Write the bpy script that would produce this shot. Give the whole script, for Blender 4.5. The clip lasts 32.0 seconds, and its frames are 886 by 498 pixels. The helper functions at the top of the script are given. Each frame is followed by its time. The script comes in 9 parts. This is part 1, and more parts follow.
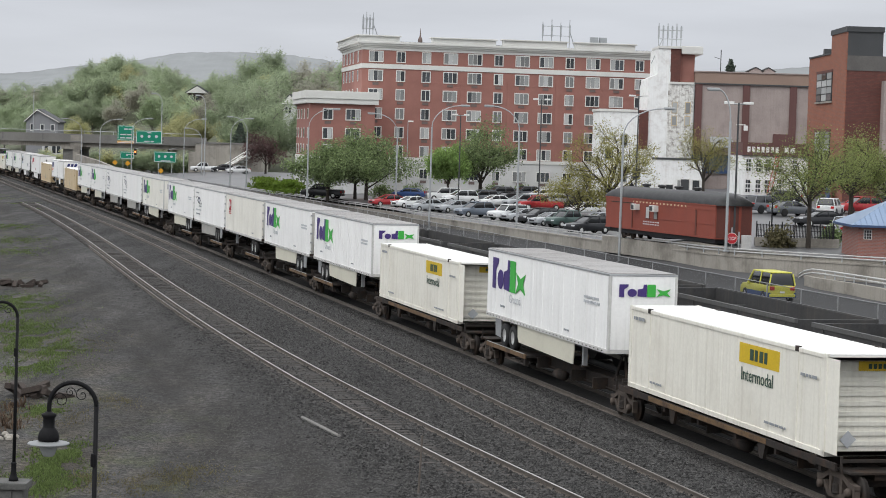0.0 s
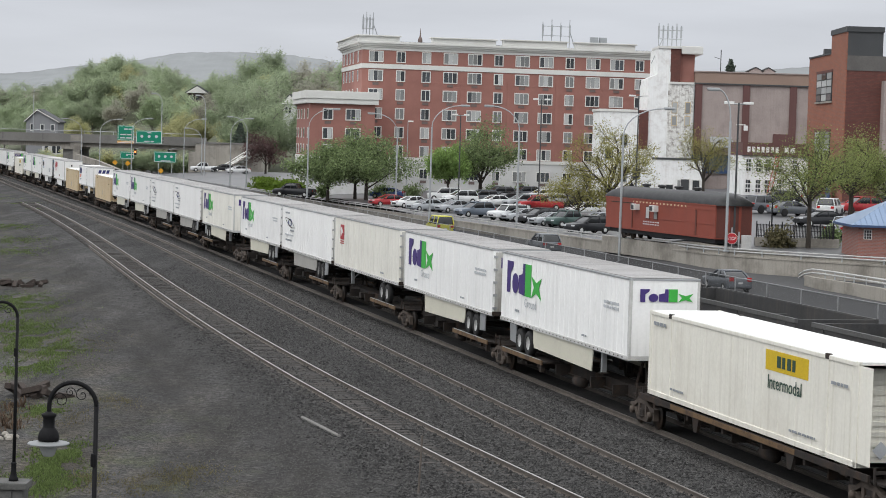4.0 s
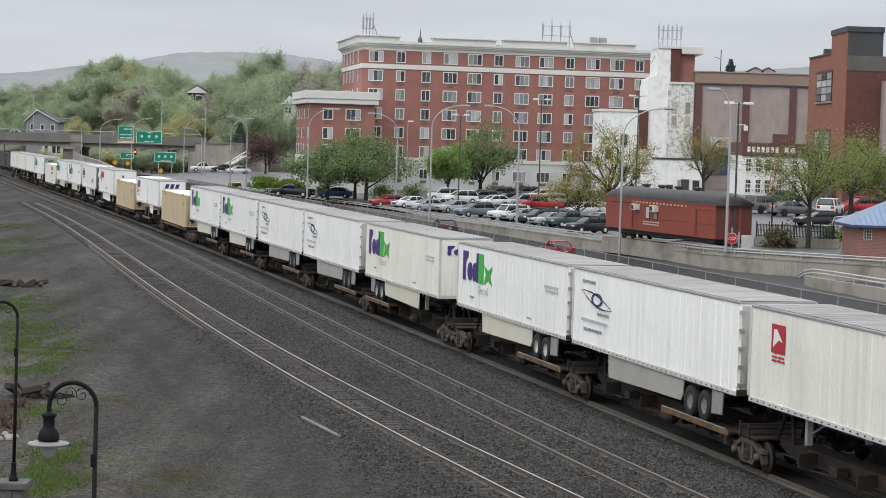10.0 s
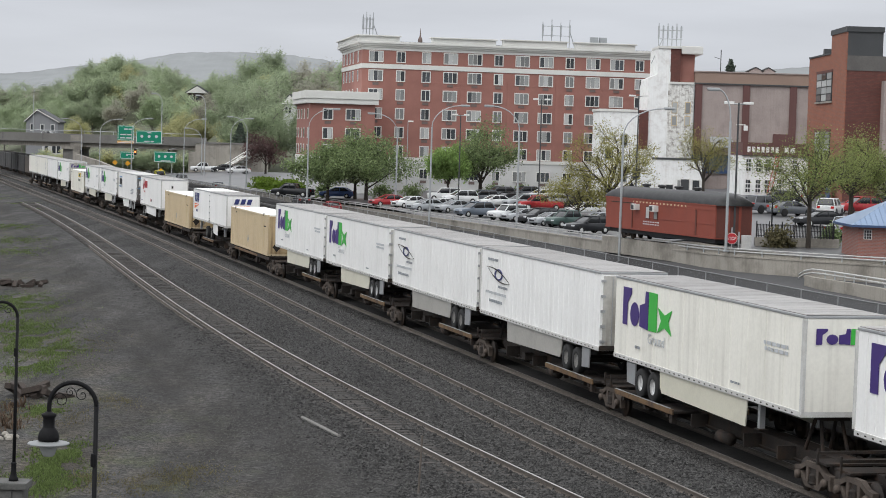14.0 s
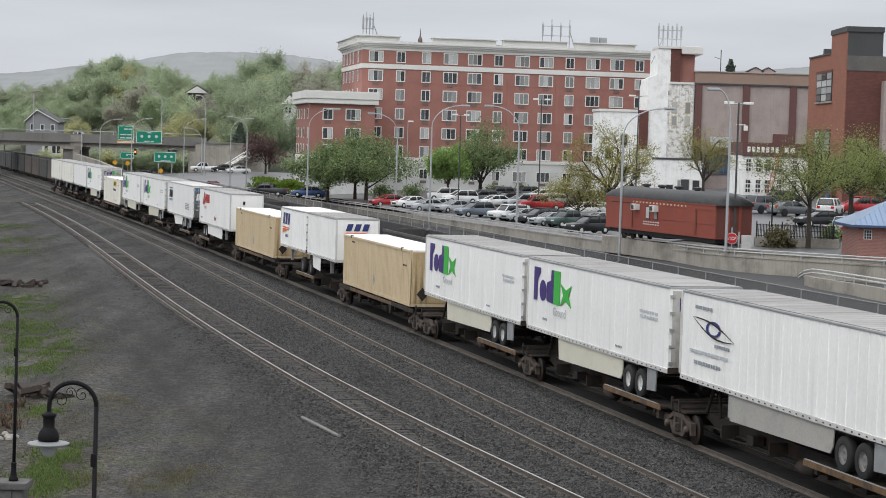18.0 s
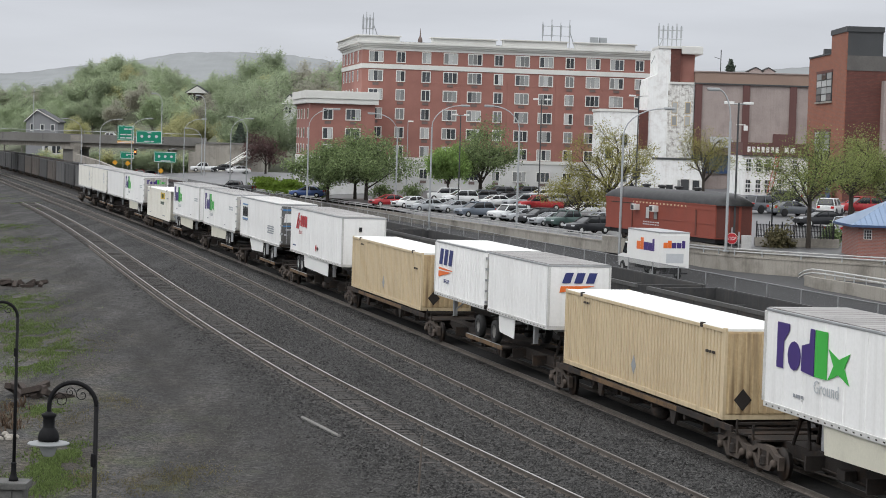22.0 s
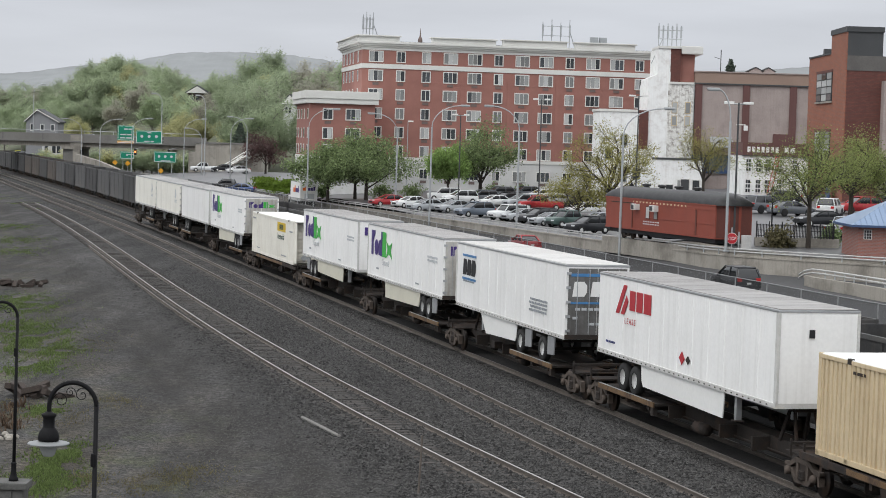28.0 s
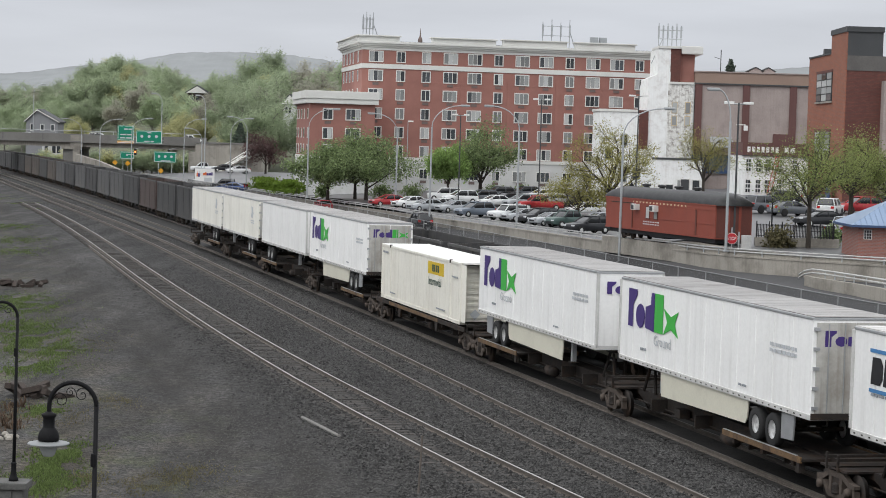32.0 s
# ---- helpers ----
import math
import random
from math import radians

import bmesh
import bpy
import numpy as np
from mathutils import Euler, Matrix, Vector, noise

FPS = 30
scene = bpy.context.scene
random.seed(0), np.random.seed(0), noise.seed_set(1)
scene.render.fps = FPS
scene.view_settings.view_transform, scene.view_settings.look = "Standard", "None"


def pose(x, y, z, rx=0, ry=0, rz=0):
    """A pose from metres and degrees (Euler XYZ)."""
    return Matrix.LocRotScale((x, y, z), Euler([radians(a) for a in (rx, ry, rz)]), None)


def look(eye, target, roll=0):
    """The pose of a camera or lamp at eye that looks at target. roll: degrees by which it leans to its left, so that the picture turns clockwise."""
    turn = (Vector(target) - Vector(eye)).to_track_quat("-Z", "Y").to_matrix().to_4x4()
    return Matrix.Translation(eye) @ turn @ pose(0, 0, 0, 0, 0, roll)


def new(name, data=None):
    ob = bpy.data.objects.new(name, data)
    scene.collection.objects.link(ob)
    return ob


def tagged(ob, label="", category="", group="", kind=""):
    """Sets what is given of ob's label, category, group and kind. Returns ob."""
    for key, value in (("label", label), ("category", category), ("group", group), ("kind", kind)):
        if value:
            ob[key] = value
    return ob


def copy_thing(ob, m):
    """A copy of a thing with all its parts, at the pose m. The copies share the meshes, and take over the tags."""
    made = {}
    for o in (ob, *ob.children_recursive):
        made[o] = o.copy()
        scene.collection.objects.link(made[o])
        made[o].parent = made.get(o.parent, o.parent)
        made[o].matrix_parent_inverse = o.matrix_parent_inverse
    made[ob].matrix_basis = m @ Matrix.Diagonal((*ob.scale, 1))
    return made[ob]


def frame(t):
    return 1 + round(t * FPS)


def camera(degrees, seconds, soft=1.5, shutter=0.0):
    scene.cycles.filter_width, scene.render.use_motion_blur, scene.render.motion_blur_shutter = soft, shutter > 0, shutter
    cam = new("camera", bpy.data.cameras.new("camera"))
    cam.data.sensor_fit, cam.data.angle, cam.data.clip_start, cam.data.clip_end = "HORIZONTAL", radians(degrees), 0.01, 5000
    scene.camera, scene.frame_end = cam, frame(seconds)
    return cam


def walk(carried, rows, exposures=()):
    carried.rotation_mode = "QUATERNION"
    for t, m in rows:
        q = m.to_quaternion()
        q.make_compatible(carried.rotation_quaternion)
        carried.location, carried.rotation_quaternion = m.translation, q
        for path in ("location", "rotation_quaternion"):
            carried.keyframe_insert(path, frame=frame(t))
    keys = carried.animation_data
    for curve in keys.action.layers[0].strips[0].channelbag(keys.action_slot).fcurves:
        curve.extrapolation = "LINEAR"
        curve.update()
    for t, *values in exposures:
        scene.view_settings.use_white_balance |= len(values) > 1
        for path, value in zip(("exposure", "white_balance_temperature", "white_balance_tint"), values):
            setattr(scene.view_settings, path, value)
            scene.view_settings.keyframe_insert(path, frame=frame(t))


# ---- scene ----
# Camera: a tripod on a footbridge above the yard; z = 0 is the rail top of the yard tracks.
EYE = (0.0, 0.0, 8.81)
cam = camera(24.23, 32.0, soft=0.92)
VIEW = look(EYE, (0.0, 100.0, 8.81 - 100.0 * math.tan(0.0527)), 1.748)
walk(cam, [(0.0, VIEW), (32.0, VIEW)], exposures=[(0.0, 0.0), (32.0, 0.0)])

# ---- light: overcast spring day ----
world = bpy.data.worlds.new("overcast_sky")
scene.world = world
world.use_nodes = True
wn, wl = world.node_tree.nodes, world.node_tree.links
wn.clear()
SUN_EL, SUN_AZ = radians(52), radians(215)
sky = wn.new("ShaderNodeTexSky")
sky.sky_type = "NISHITA"
sky.sun_disc = False
sky.sun_elevation, sky.sun_rotation = SUN_EL, SUN_AZ
sky.air_density, sky.dust_density = 1.0, 4.0
coord = wn.new("ShaderNodeTexCoord")
sep = wn.new("ShaderNodeSeparateXYZ")
wl.new(coord.outputs["Generated"], sep.inputs[0])
ramp = wn.new("ShaderNodeValToRGB")
ramp.color_ramp.elements[0].position, ramp.color_ramp.elements[0].color = 0.0, (0.605, 0.632, 0.672, 1)
ramp.color_ramp.elements[1].position, ramp.color_ramp.elements[1].color = 1.0, (1.55, 1.57, 1.60, 1)
e = ramp.color_ramp.elements.new(0.06)
e.color = (0.648, 0.675, 0.73, 1)
e = ramp.color_ramp.elements.new(0.30)
e.color = (1.13, 1.16, 1.215, 1)
wl.new(sep.outputs[2], ramp.inputs[0])
cloud = wn.new("ShaderNodeTexNoise")
cloud.inputs["Scale"].default_value = 4.0
cloud.inputs["Detail"].default_value = 5.0
stretch = wn.new("ShaderNodeMapping")
stretch.inputs["Scale"].default_value = (1.0, 1.0, 7.0)
wl.new(coord.outputs["Generated"], stretch.inputs["Vector"])
wl.new(stretch.outputs[0], cloud.inputs["Vector"])
cramp = wn.new("ShaderNodeMapRange")
cramp.inputs["From Min"].default_value, cramp.inputs["From Max"].default_value = 0.3, 0.7
cramp.inputs["To Min"].default_value, cramp.inputs["To Max"].default_value = 0.88, 1.10
wl.new(cloud.outputs["Fac"], cramp.inputs["Value"])
mul = wn.new("ShaderNodeVectorMath")
mul.operation = "SCALE"
wl.new(ramp.outputs[0], mul.inputs[0])
wl.new(cramp.outputs[0], mul.inputs["Scale"])
bg1 = wn.new("ShaderNodeBackground")
wl.new(mul.outputs[0], bg1.inputs[0])
bg1.inputs[1].default_value = 0.95
bg2 = wn.new("ShaderNodeBackground")
wl.new(sky.outputs[0], bg2.inputs[0])
bg2.inputs[1].default_value = 0.006
add = wn.new("ShaderNodeAddShader")
wl.new(bg1.outputs[0], add.inputs[0])
wl.new(bg2.outputs[0], add.inputs[1])
wout = wn.new("ShaderNodeOutputWorld")
wl.new(add.outputs[0], wout.inputs[0])

sun_data = bpy.data.lights.new("sun", "SUN")
sun_data.energy, sun_data.angle, sun_data.color = 1.25, radians(60), (1.0, 0.992, 0.98)
sun = new("sun", sun_data)
sun.matrix_world = look((-60, -70, 115), (0, 0, 0))


# ---- materials ----
def mat(name, col, rough=0.7, metal=0.0, var=0.15, scale=3.0, fine=40.0, bump=0.15, stain=None, stain_amt=0.0, per_object=0.0,
        stretch=(1, 1, 1), spec=0.4, island=0.0, glow=0.0, streak=0.0, streak_col=(0.2, 0.17, 0.14)):
    m = bpy.data.materials.new(name)
    m.use_nodes = True
    n, l = m.node_tree.nodes, m.node_tree.links
    b = n["Principled BSDF"]
    b.inputs["Roughness"].default_value, b.inputs["Metallic"].default_value = rough, metal
    b.inputs["Specular IOR Level"].default_value = spec
    tc = n.new("ShaderNodeTexCoord")
    mp = n.new("ShaderNodeMapping")
    mp.inputs["Scale"].default_value = stretch
    l.new(tc.outputs["Object"], mp.inputs["Vector"])
    big = n.new("ShaderNodeTexNoise")
    big.inputs["Scale"].default_value, big.inputs["Detail"].default_value = scale, 4.0
    small = n.new("ShaderNodeTexNoise")
    small.inputs["Scale"].default_value, small.inputs["Detail"].default_value = fine, 3.0
    l.new(mp.outputs[0], big.inputs["Vector"])
    l.new(mp.outputs[0], small.inputs["Vector"])
    addn = n.new("ShaderNodeMath")
    addn.operation = "ADD"
    l.new(big.outputs["Fac"], addn.inputs[0])
    l.new(small.outputs["Fac"], addn.inputs[1])
    mr = n.new("ShaderNodeMapRange")
    mr.inputs["From Min"].default_value, mr.inputs["From Max"].default_value = 0.65, 1.35
    mr.inputs["To Min"].default_value, mr.inputs["To Max"].default_value = 1 - var, 1 + var
    l.new(addn.outputs[0], mr.inputs["Value"])
    value = mr.outputs[0]
    for amount, source in ((per_object, "object"), (island, "island")):
        if amount:
            node = n.new("ShaderNodeObjectInfo" if source == "object" else "ShaderNodeNewGeometry")
            r = n.new("ShaderNodeMapRange")
            r.inputs["To Min"].default_value, r.inputs["To Max"].default_value = 1 - amount, 1 + amount
            l.new(node.outputs["Random" if source == "object" else "Random Per Island"], r.inputs["Value"])
            mm = n.new("ShaderNodeMath")
            mm.operation = "MULTIPLY"
            l.new(value, mm.inputs[0])
            l.new(r.outputs[0], mm.inputs[1])
            value = mm.outputs[0]
    hsv = n.new("ShaderNodeHueSaturation")
    hsv.inputs["Color"].default_value = (*col, 1)
    l.new(value, hsv.inputs["Value"])
    colour = hsv.outputs[0]
    if stain:
        sn = n.new("ShaderNodeTexNoise")
        sn.inputs["Scale"].default_value, sn.inputs["Detail"].default_value, sn.inputs["Roughness"].default_value = scale * 0.6, 6.0, 0.7
        l.new(mp.outputs[0], sn.inputs["Vector"])
        sr = n.new("ShaderNodeMapRange")
        sr.inputs["From Min"].default_value, sr.inputs["From Max"].default_value = 0.48, 0.68
        sr.inputs["To Max"].default_value = stain_amt
        l.new(sn.outputs["Fac"], sr.inputs["Value"])
        mx = n.new("ShaderNodeMix")
        mx.data_type = "RGBA"
        l.new(sr.outputs[0], mx.inputs["Factor"])
        l.new(colour, mx.inputs["A"])
        mx.inputs["B"].default_value = (*stain, 1)
        colour = mx.outputs["Result"]
    if streak:
        smap = n.new("ShaderNodeMapping")
        smap.inputs["Scale"].default_value = (3.0, 3.0, 0.12)
        l.new(tc.outputs["Object"], smap.inputs["Vector"])
        st = n.new("ShaderNodeTexNoise")
        st.inputs["Scale"].default_value, st.inputs["Detail"].default_value = 1.6, 6.0
        l.new(smap.outputs[0], st.inputs["Vector"])
        sr = n.new("ShaderNodeMapRange")
        sr.inputs["From Min"].default_value, sr.inputs["From Max"].default_value = 0.5, 0.75
        sr.inputs["To Max"].default_value = streak
        l.new(st.outputs["Fac"], sr.inputs["Value"])
        mx = n.new("ShaderNodeMix")
        mx.data_type = "RGBA"
        l.new(sr.outputs[0], mx.inputs["Factor"])
        l.new(colour, mx.inputs["A"])
        mx.inputs["B"].default_value = (*streak_col, 1)
        colour = mx.outputs["Result"]
    l.new(colour, b.inputs["Base Color"])
    if bump:
        bp = n.new("ShaderNodeBump")
        bp.inputs["Strength"].default_value, bp.inputs["Distance"].default_value = bump, 0.02
        l.new(small.outputs["Fac"], bp.inputs["Height"])
        l.new(bp.outputs[0], b.inputs["Normal"])
    if glow:
        l.new(colour, b.inputs["Emission Color"])
        b.inputs["Emission Strength"].default_value = glow
    return m


M = {}
M["white_side"] = mat("white_trailer_paint", (0.885, 0.885, 0.87), 0.42, 0, 0.05, 0.4, 9, 0.05, (0.56, 0.555, 0.53), 0.2, 0.05, streak=0.2, streak_col=(0.42, 0.41, 0.38))
M["cream_side"] = mat("cream_trailer_paint", (0.82, 0.805, 0.735), 0.45, 0, 0.06, 0.4, 9, 0.05, (0.48, 0.46, 0.4), 0.3, 0.05, streak=0.3, streak_col=(0.40, 0.38, 0.33))
M["jb_white"] = mat("offwhite_container_paint", (0.79, 0.77, 0.69), 0.5, 0, 0.06, 0.5, 9, 0.05, (0.45, 0.4, 0.32), 0.3, streak=0.3, streak_col=(0.4, 0.36, 0.28))
M["tan"] = mat("tan_container_paint", (0.60, 0.49, 0.32), 0.5, 0, 0.07, 0.5, 9, 0.06, (0.38, 0.28, 0.16), 0.35, streak=0.4, streak_col=(0.26, 0.17, 0.09))
M["tan_end"] = mat("rust_stained_tan_paint", (0.50, 0.38, 0.22), 0.6, 0, 0.12, 0.6, 9, 0.06, (0.26, 0.16, 0.08), 0.6, streak=0.85, streak_col=(0.12, 0.065, 0.03))
M["white_roof"] = mat("wet_white_roof", (0.80, 0.80, 0.77), 0.35, 0, 0.06, 0.6, 8, 0.05, (0.6, 0.59, 0.55), 0.3)
M["pale_rail"] = mat("pale_painted_rail", (0.60, 0.60, 0.58), 0.5, 0.1, 0.12, 1.5, 20, 0.05, (0.36, 0.34, 0.31), 0.5)
M["pale_roof"] = mat("pale_grey_trailer_roof", (0.56, 0.55, 0.53), 0.38, 0.05, 0.15, 0.9, 6, 0.06, (0.36, 0.34, 0.32), 0.6, stretch=(1.0, 0.3, 1))
M["grey_roof"] = mat("weathered_aluminium_roof", (0.30, 0.287, 0.275), 0.34, 0.15, 0.3, 0.9, 6, 0.08, (0.12, 0.105, 0.095), 0.85, stretch=(1.0, 0.3, 1))
M["alu"] = mat("dull_aluminium", (0.42, 0.43, 0.44), 0.42, 0.5, 0.12, 2, 30, 0.05)
M["skirt"] = mat("cream_skirt", (0.62, 0.60, 0.50), 0.5, 0, 0.06, 1, 15, 0.04, (0.35, 0.33, 0.28), 0.35)
M["black"] = mat("black_steel", (0.018, 0.018, 0.02), 0.6, 0.1, 0.3, 3, 40, 0.1)
M["dull_rim"] = mat("dirty_white_wheel", (0.24, 0.235, 0.225), 0.6, 0.1, 0.25, 5, 30, 0.05, (0.1, 0.09, 0.08), 0.6)
M["dull_skirt"] = mat("grimy_grey_skirt", (0.36, 0.35, 0.325), 0.55, 0, 0.12, 1, 15, 0.04, (0.2, 0.19, 0.17), 0.6)
M["rubber"] = mat("tyre_rubber", (0.018, 0.018, 0.018), 0.8, 0, 0.25, 5, 50, 0.2)
M["rim"] = mat("polished_wheel", (0.66, 0.66, 0.65), 0.32, 0.35, 0.12, 6, 30, 0.05)
M["purple"] = mat("dark_purple_vinyl", (0.055, 0.03, 0.17), 0.45, 0, 0.06, 2, 20, 0.02)
M["green_vinyl"] = mat("green_vinyl", (0.05, 0.42, 0.06), 0.45, 0, 0.06, 2, 20, 0.02)
M["orange_vinyl"] = mat("orange_vinyl", (0.75, 0.16, 0.03), 0.45, 0, 0.06, 2, 20, 0.02)
M["red_vinyl"] = mat("red_vinyl", (0.42, 0.03, 0.04), 0.45, 0, 0.08, 2, 20, 0.02)
M["navy_vinyl"] = mat("navy_vinyl", (0.03, 0.04, 0.16), 0.45, 0, 0.06, 2, 20, 0.02)
M["grey_vinyl"] = mat("grey_vinyl", (0.28, 0.30, 0.32), 0.5, 0, 0.08, 2, 20, 0.02)
M["pale_vinyl"] = mat("pale_grey_vinyl", (0.50, 0.52, 0.54), 0.5, 0, 0.08, 2, 20, 0.02)
M["yellow_vinyl"] = mat("yellow_vinyl", (0.62, 0.43, 0.02), 0.5, 0, 0.1, 2, 20, 0.02)
M["dark_green_vinyl"] = mat("dark_green_vinyl", (0.03, 0.07, 0.05), 0.5, 0, 0.1, 2, 20, 0.02)
M["rust"] = mat("rusty_brown_steel", (0.024, 0.0195, 0.017), 0.85, 0.05, 0.45, 1.8, 30, 0.2, (0.08, 0.042, 0.022), 0.5)
M["dark_frame"] = mat("grimy_dark_steel", (0.030, 0.025, 0.022), 0.75, 0.15, 0.35, 2.5, 30, 0.2, (0.08, 0.045, 0.025), 0.5)
M["yellow_edge"] = mat("worn_ochre_paint", (0.135, 0.082, 0.04), 0.7, 0, 0.4, 2.2, 25, 0.1, (0.045, 0.028, 0.022), 1.0)
M["rail_top"] = mat("polished_rail", (0.40, 0.39, 0.38), 0.36, 0.7, 0.15, 2, 40, 0.05)
M["rail_side"] = mat("rusty_rail", (0.112, 0.097, 0.084), 0.8, 0.1, 0.3, 3, 40, 0.15)
M["tie"] = mat("weathered_sleeper", (0.036, 0.032, 0.029), 0.9, 0, 0.35, 3, 30, 0.3, per_object=0.3, island=0.35)
M["ballast"] = mat("dark_ballast_stone", (0.040, 0.039, 0.038), 0.8, 0, 0.3, 4, 30, 0.3, island=0.95)
M["yard_stone"] = mat("grey_yard_gravel", (0.068, 0.066, 0.063), 0.9, 0, 0.2, 4, 30, 0.2, island=0.3)
M["hopper"] = mat("black_hopper_paint", (0.045, 0.045, 0.046), 0.7, 0.1, 0.25, 0.6, 12, 0.1, (0.08, 0.075, 0.07), 0.6, 0.0, streak=0.4, streak_col=(0.11, 0.095, 0.08))
M["hopper_red"] = mat("oxide_hopper_paint", (0.062, 0.042, 0.038), 0.65, 0.1, 0.25, 0.6, 12, 0.1, (0.09, 0.08, 0.07), 0.6, 0.0, streak=0.4, streak_col=(0.11, 0.095, 0.08))
M["hopper_grey"] = mat("faded_hopper_paint", (0.085, 0.085, 0.085), 0.7, 0.05, 0.25, 0.6, 12, 0.1, (0.13, 0.12, 0.105), 0.6, streak=0.4, streak_col=(0.06, 0.055, 0.05))
M["hopper_brown"] = mat("grimy_brown_hopper_paint", (0.075, 0.064, 0.056), 0.7, 0.05, 0.3, 0.6, 12, 0.1, (0.14, 0.115, 0.09), 0.7, streak=0.5, streak_col=(0.05, 0.042, 0.036))
M["concrete"] = mat("weathered_concrete", (0.31, 0.29, 0.255), 0.85, 0, 0.18, 0.5, 12, 0.15, (0.14, 0.128, 0.11), 0.85, streak=0.4, streak_col=(0.14, 0.13, 0.11))
M["bridge_conc"] = mat("grey_bridge_concrete", (0.175, 0.17, 0.16), 0.85, 0, 0.15, 0.3, 6, 0.1, (0.11, 0.11, 0.10), 0.6, streak=0.3, streak_col=(0.12, 0.115, 0.105))
M["galv"] = mat("galvanised_steel", (0.42, 0.44, 0.45), 0.45, 0.55, 0.12, 2, 20, 0.04)
M["dull_post"] = mat("dull_fence_steel", (0.30, 0.305, 0.31), 0.55, 0.3, 0.12, 2, 20, 0.04)
M["pale_pipe"] = mat("weathered_pale_pipe", (0.46, 0.46, 0.45), 0.55, 0.2, 0.15, 2, 20, 0.04, (0.28, 0.26, 0.24), 0.5)
M["asphalt"] = mat("damp_asphalt", (0.060, 0.060, 0.062), 0.78, 0, 0.2, 0.25, 14, 0.15, (0.05, 0.05, 0.053), 0.5)
M["lot_asphalt"] = mat("parking_asphalt", (0.105, 0.105, 0.108), 0.4, 0, 0.2, 0.2, 10, 0.15, (0.045, 0.045, 0.05), 0.5)
M["brick"] = mat("red_brick", (0.315, 0.148, 0.122), 0.85, 0, 0.12, 0.5, 16, 0.1, (0.26, 0.118, 0.098), 0.5)
M["stone_white"] = mat("white_painted_masonry", (0.66, 0.66, 0.63), 0.8, 0, 0.06, 0.4, 10, 0.08, (0.48, 0.47, 0.43), 0.3)
M["peeling"] = mat("peeling_weathered_white_paint", (0.74, 0.74, 0.71), 0.85, 0, 0.14, 2.6, 18, 0.2, (0.17, 0.145, 0.125), 0.95, streak=0.45, streak_col=(0.30, 0.26, 0.22))
M["flaky"] = mat("flaking_white_paint", (0.84, 0.85, 0.84), 0.8, 0, 0.06, 1.5, 14, 0.15, (0.38, 0.33, 0.29), 0.35, streak=0.2, streak_col=(0.42, 0.38, 0.34))
M["base_grey"] = mat("pale_grey_stucco", (0.56, 0.565, 0.555), 0.85, 0, 0.07, 0.3, 8, 0.08, (0.38, 0.38, 0.37), 0.4)
M["taupe"] = mat("taupe_stucco_panel", (0.36, 0.305, 0.285), 0.88, 0, 0.14, 0.5, 6, 0.1, (0.25, 0.205, 0.19), 0.7, streak=0.2, streak_col=(0.16, 0.13, 0.12))
M["brown_band"] = mat("brown_fascia", (0.285, 0.205, 0.165), 0.85, 0, 0.12, 0.3, 8, 0.08)
M["maroon_col"] = mat("maroon_pilaster", (0.13, 0.065, 0.06), 0.85, 0, 0.12, 0.3, 8, 0.08)
M["blue_wall"] = mat("dark_blue_paint", (0.05, 0.085, 0.17), 0.75, 0, 0.1, 0.4, 8, 0.05)
M["grey_render"] = mat("weathered_grey_render", (0.125, 0.118, 0.112), 0.8, 0, 0.2, 0.4, 10, 0.1, (0.08, 0.076, 0.072), 0.6)
M["cap_grey"] = mat("dark_grey_cladding", (0.06, 0.063, 0.066), 0.7, 0, 0.15, 0.3, 8, 0.08)
M["glass"] = mat("window_glass", (0.05, 0.056, 0.062), 0.08, 0, 0.25, 0.4, 2, 0.0, spec=0.6, per_object=0.5)
M["blind"] = mat("pale_blind", (0.34, 0.35, 0.345), 0.8, 0, 0.08, 1, 10, 0.02, per_object=0.5)
M["win_frame"] = mat("white_window_frame", (0.70, 0.70, 0.67), 0.6, 0, 0.05, 1, 10, 0.02)
M["door_dirty"] = mat("grimy_door_paint", (0.46, 0.45, 0.42), 0.5, 0, 0.12, 0.7, 9, 0.05, (0.22, 0.19, 0.15), 0.7, streak=0.5, streak_col=(0.16, 0.12, 0.09))
M["dark_door"] = mat("grimy_dark_grey_doors", (0.13, 0.128, 0.125), 0.55, 0, 0.2, 0.8, 9, 0.05, (0.06, 0.055, 0.05), 0.7, streak=0.4, streak_col=(0.05, 0.045, 0.04))
M["blue_vinyl"] = mat("light_blue_vinyl", (0.06, 0.20, 0.42), 0.45, 0, 0.06, 2, 20, 0.02)
M["louvre"] = mat("grey_louvre", (0.16, 0.12, 0.11), 0.7, 0, 0.1, 1, 10, 0.02)
M["railcar"] = mat("faded_red_railcar", (0.235, 0.055, 0.035), 0.6, 0, 0.14, 0.6, 12, 0.06, (0.25, 0.06, 0.04), 0.5, streak=0.25, streak_col=(0.17, 0.06, 0.045))
# darker red: painted shade at the end wall and door gaps, plus trim
M["railcar_dark"] = mat("shade_and_trim_dark_red", (0.125, 0.040, 0.030), 0.65, 0, 0.16, 0.8, 12, 0.06, (0.08, 0.03, 0.025), 0.6)
M["car_roof"] = mat("tarred_car_roof", (0.020, 0.020, 0.021), 0.5, 0, 0.4, 1.6, 12, 0.2, (0.065, 0.065, 0.064), 0.5)
M["lamp_black"] = mat("black_painted_iron", (0.010, 0.010, 0.011), 0.65, 0.0, 0.2, 8, 60, 0.05, spec=0.12)
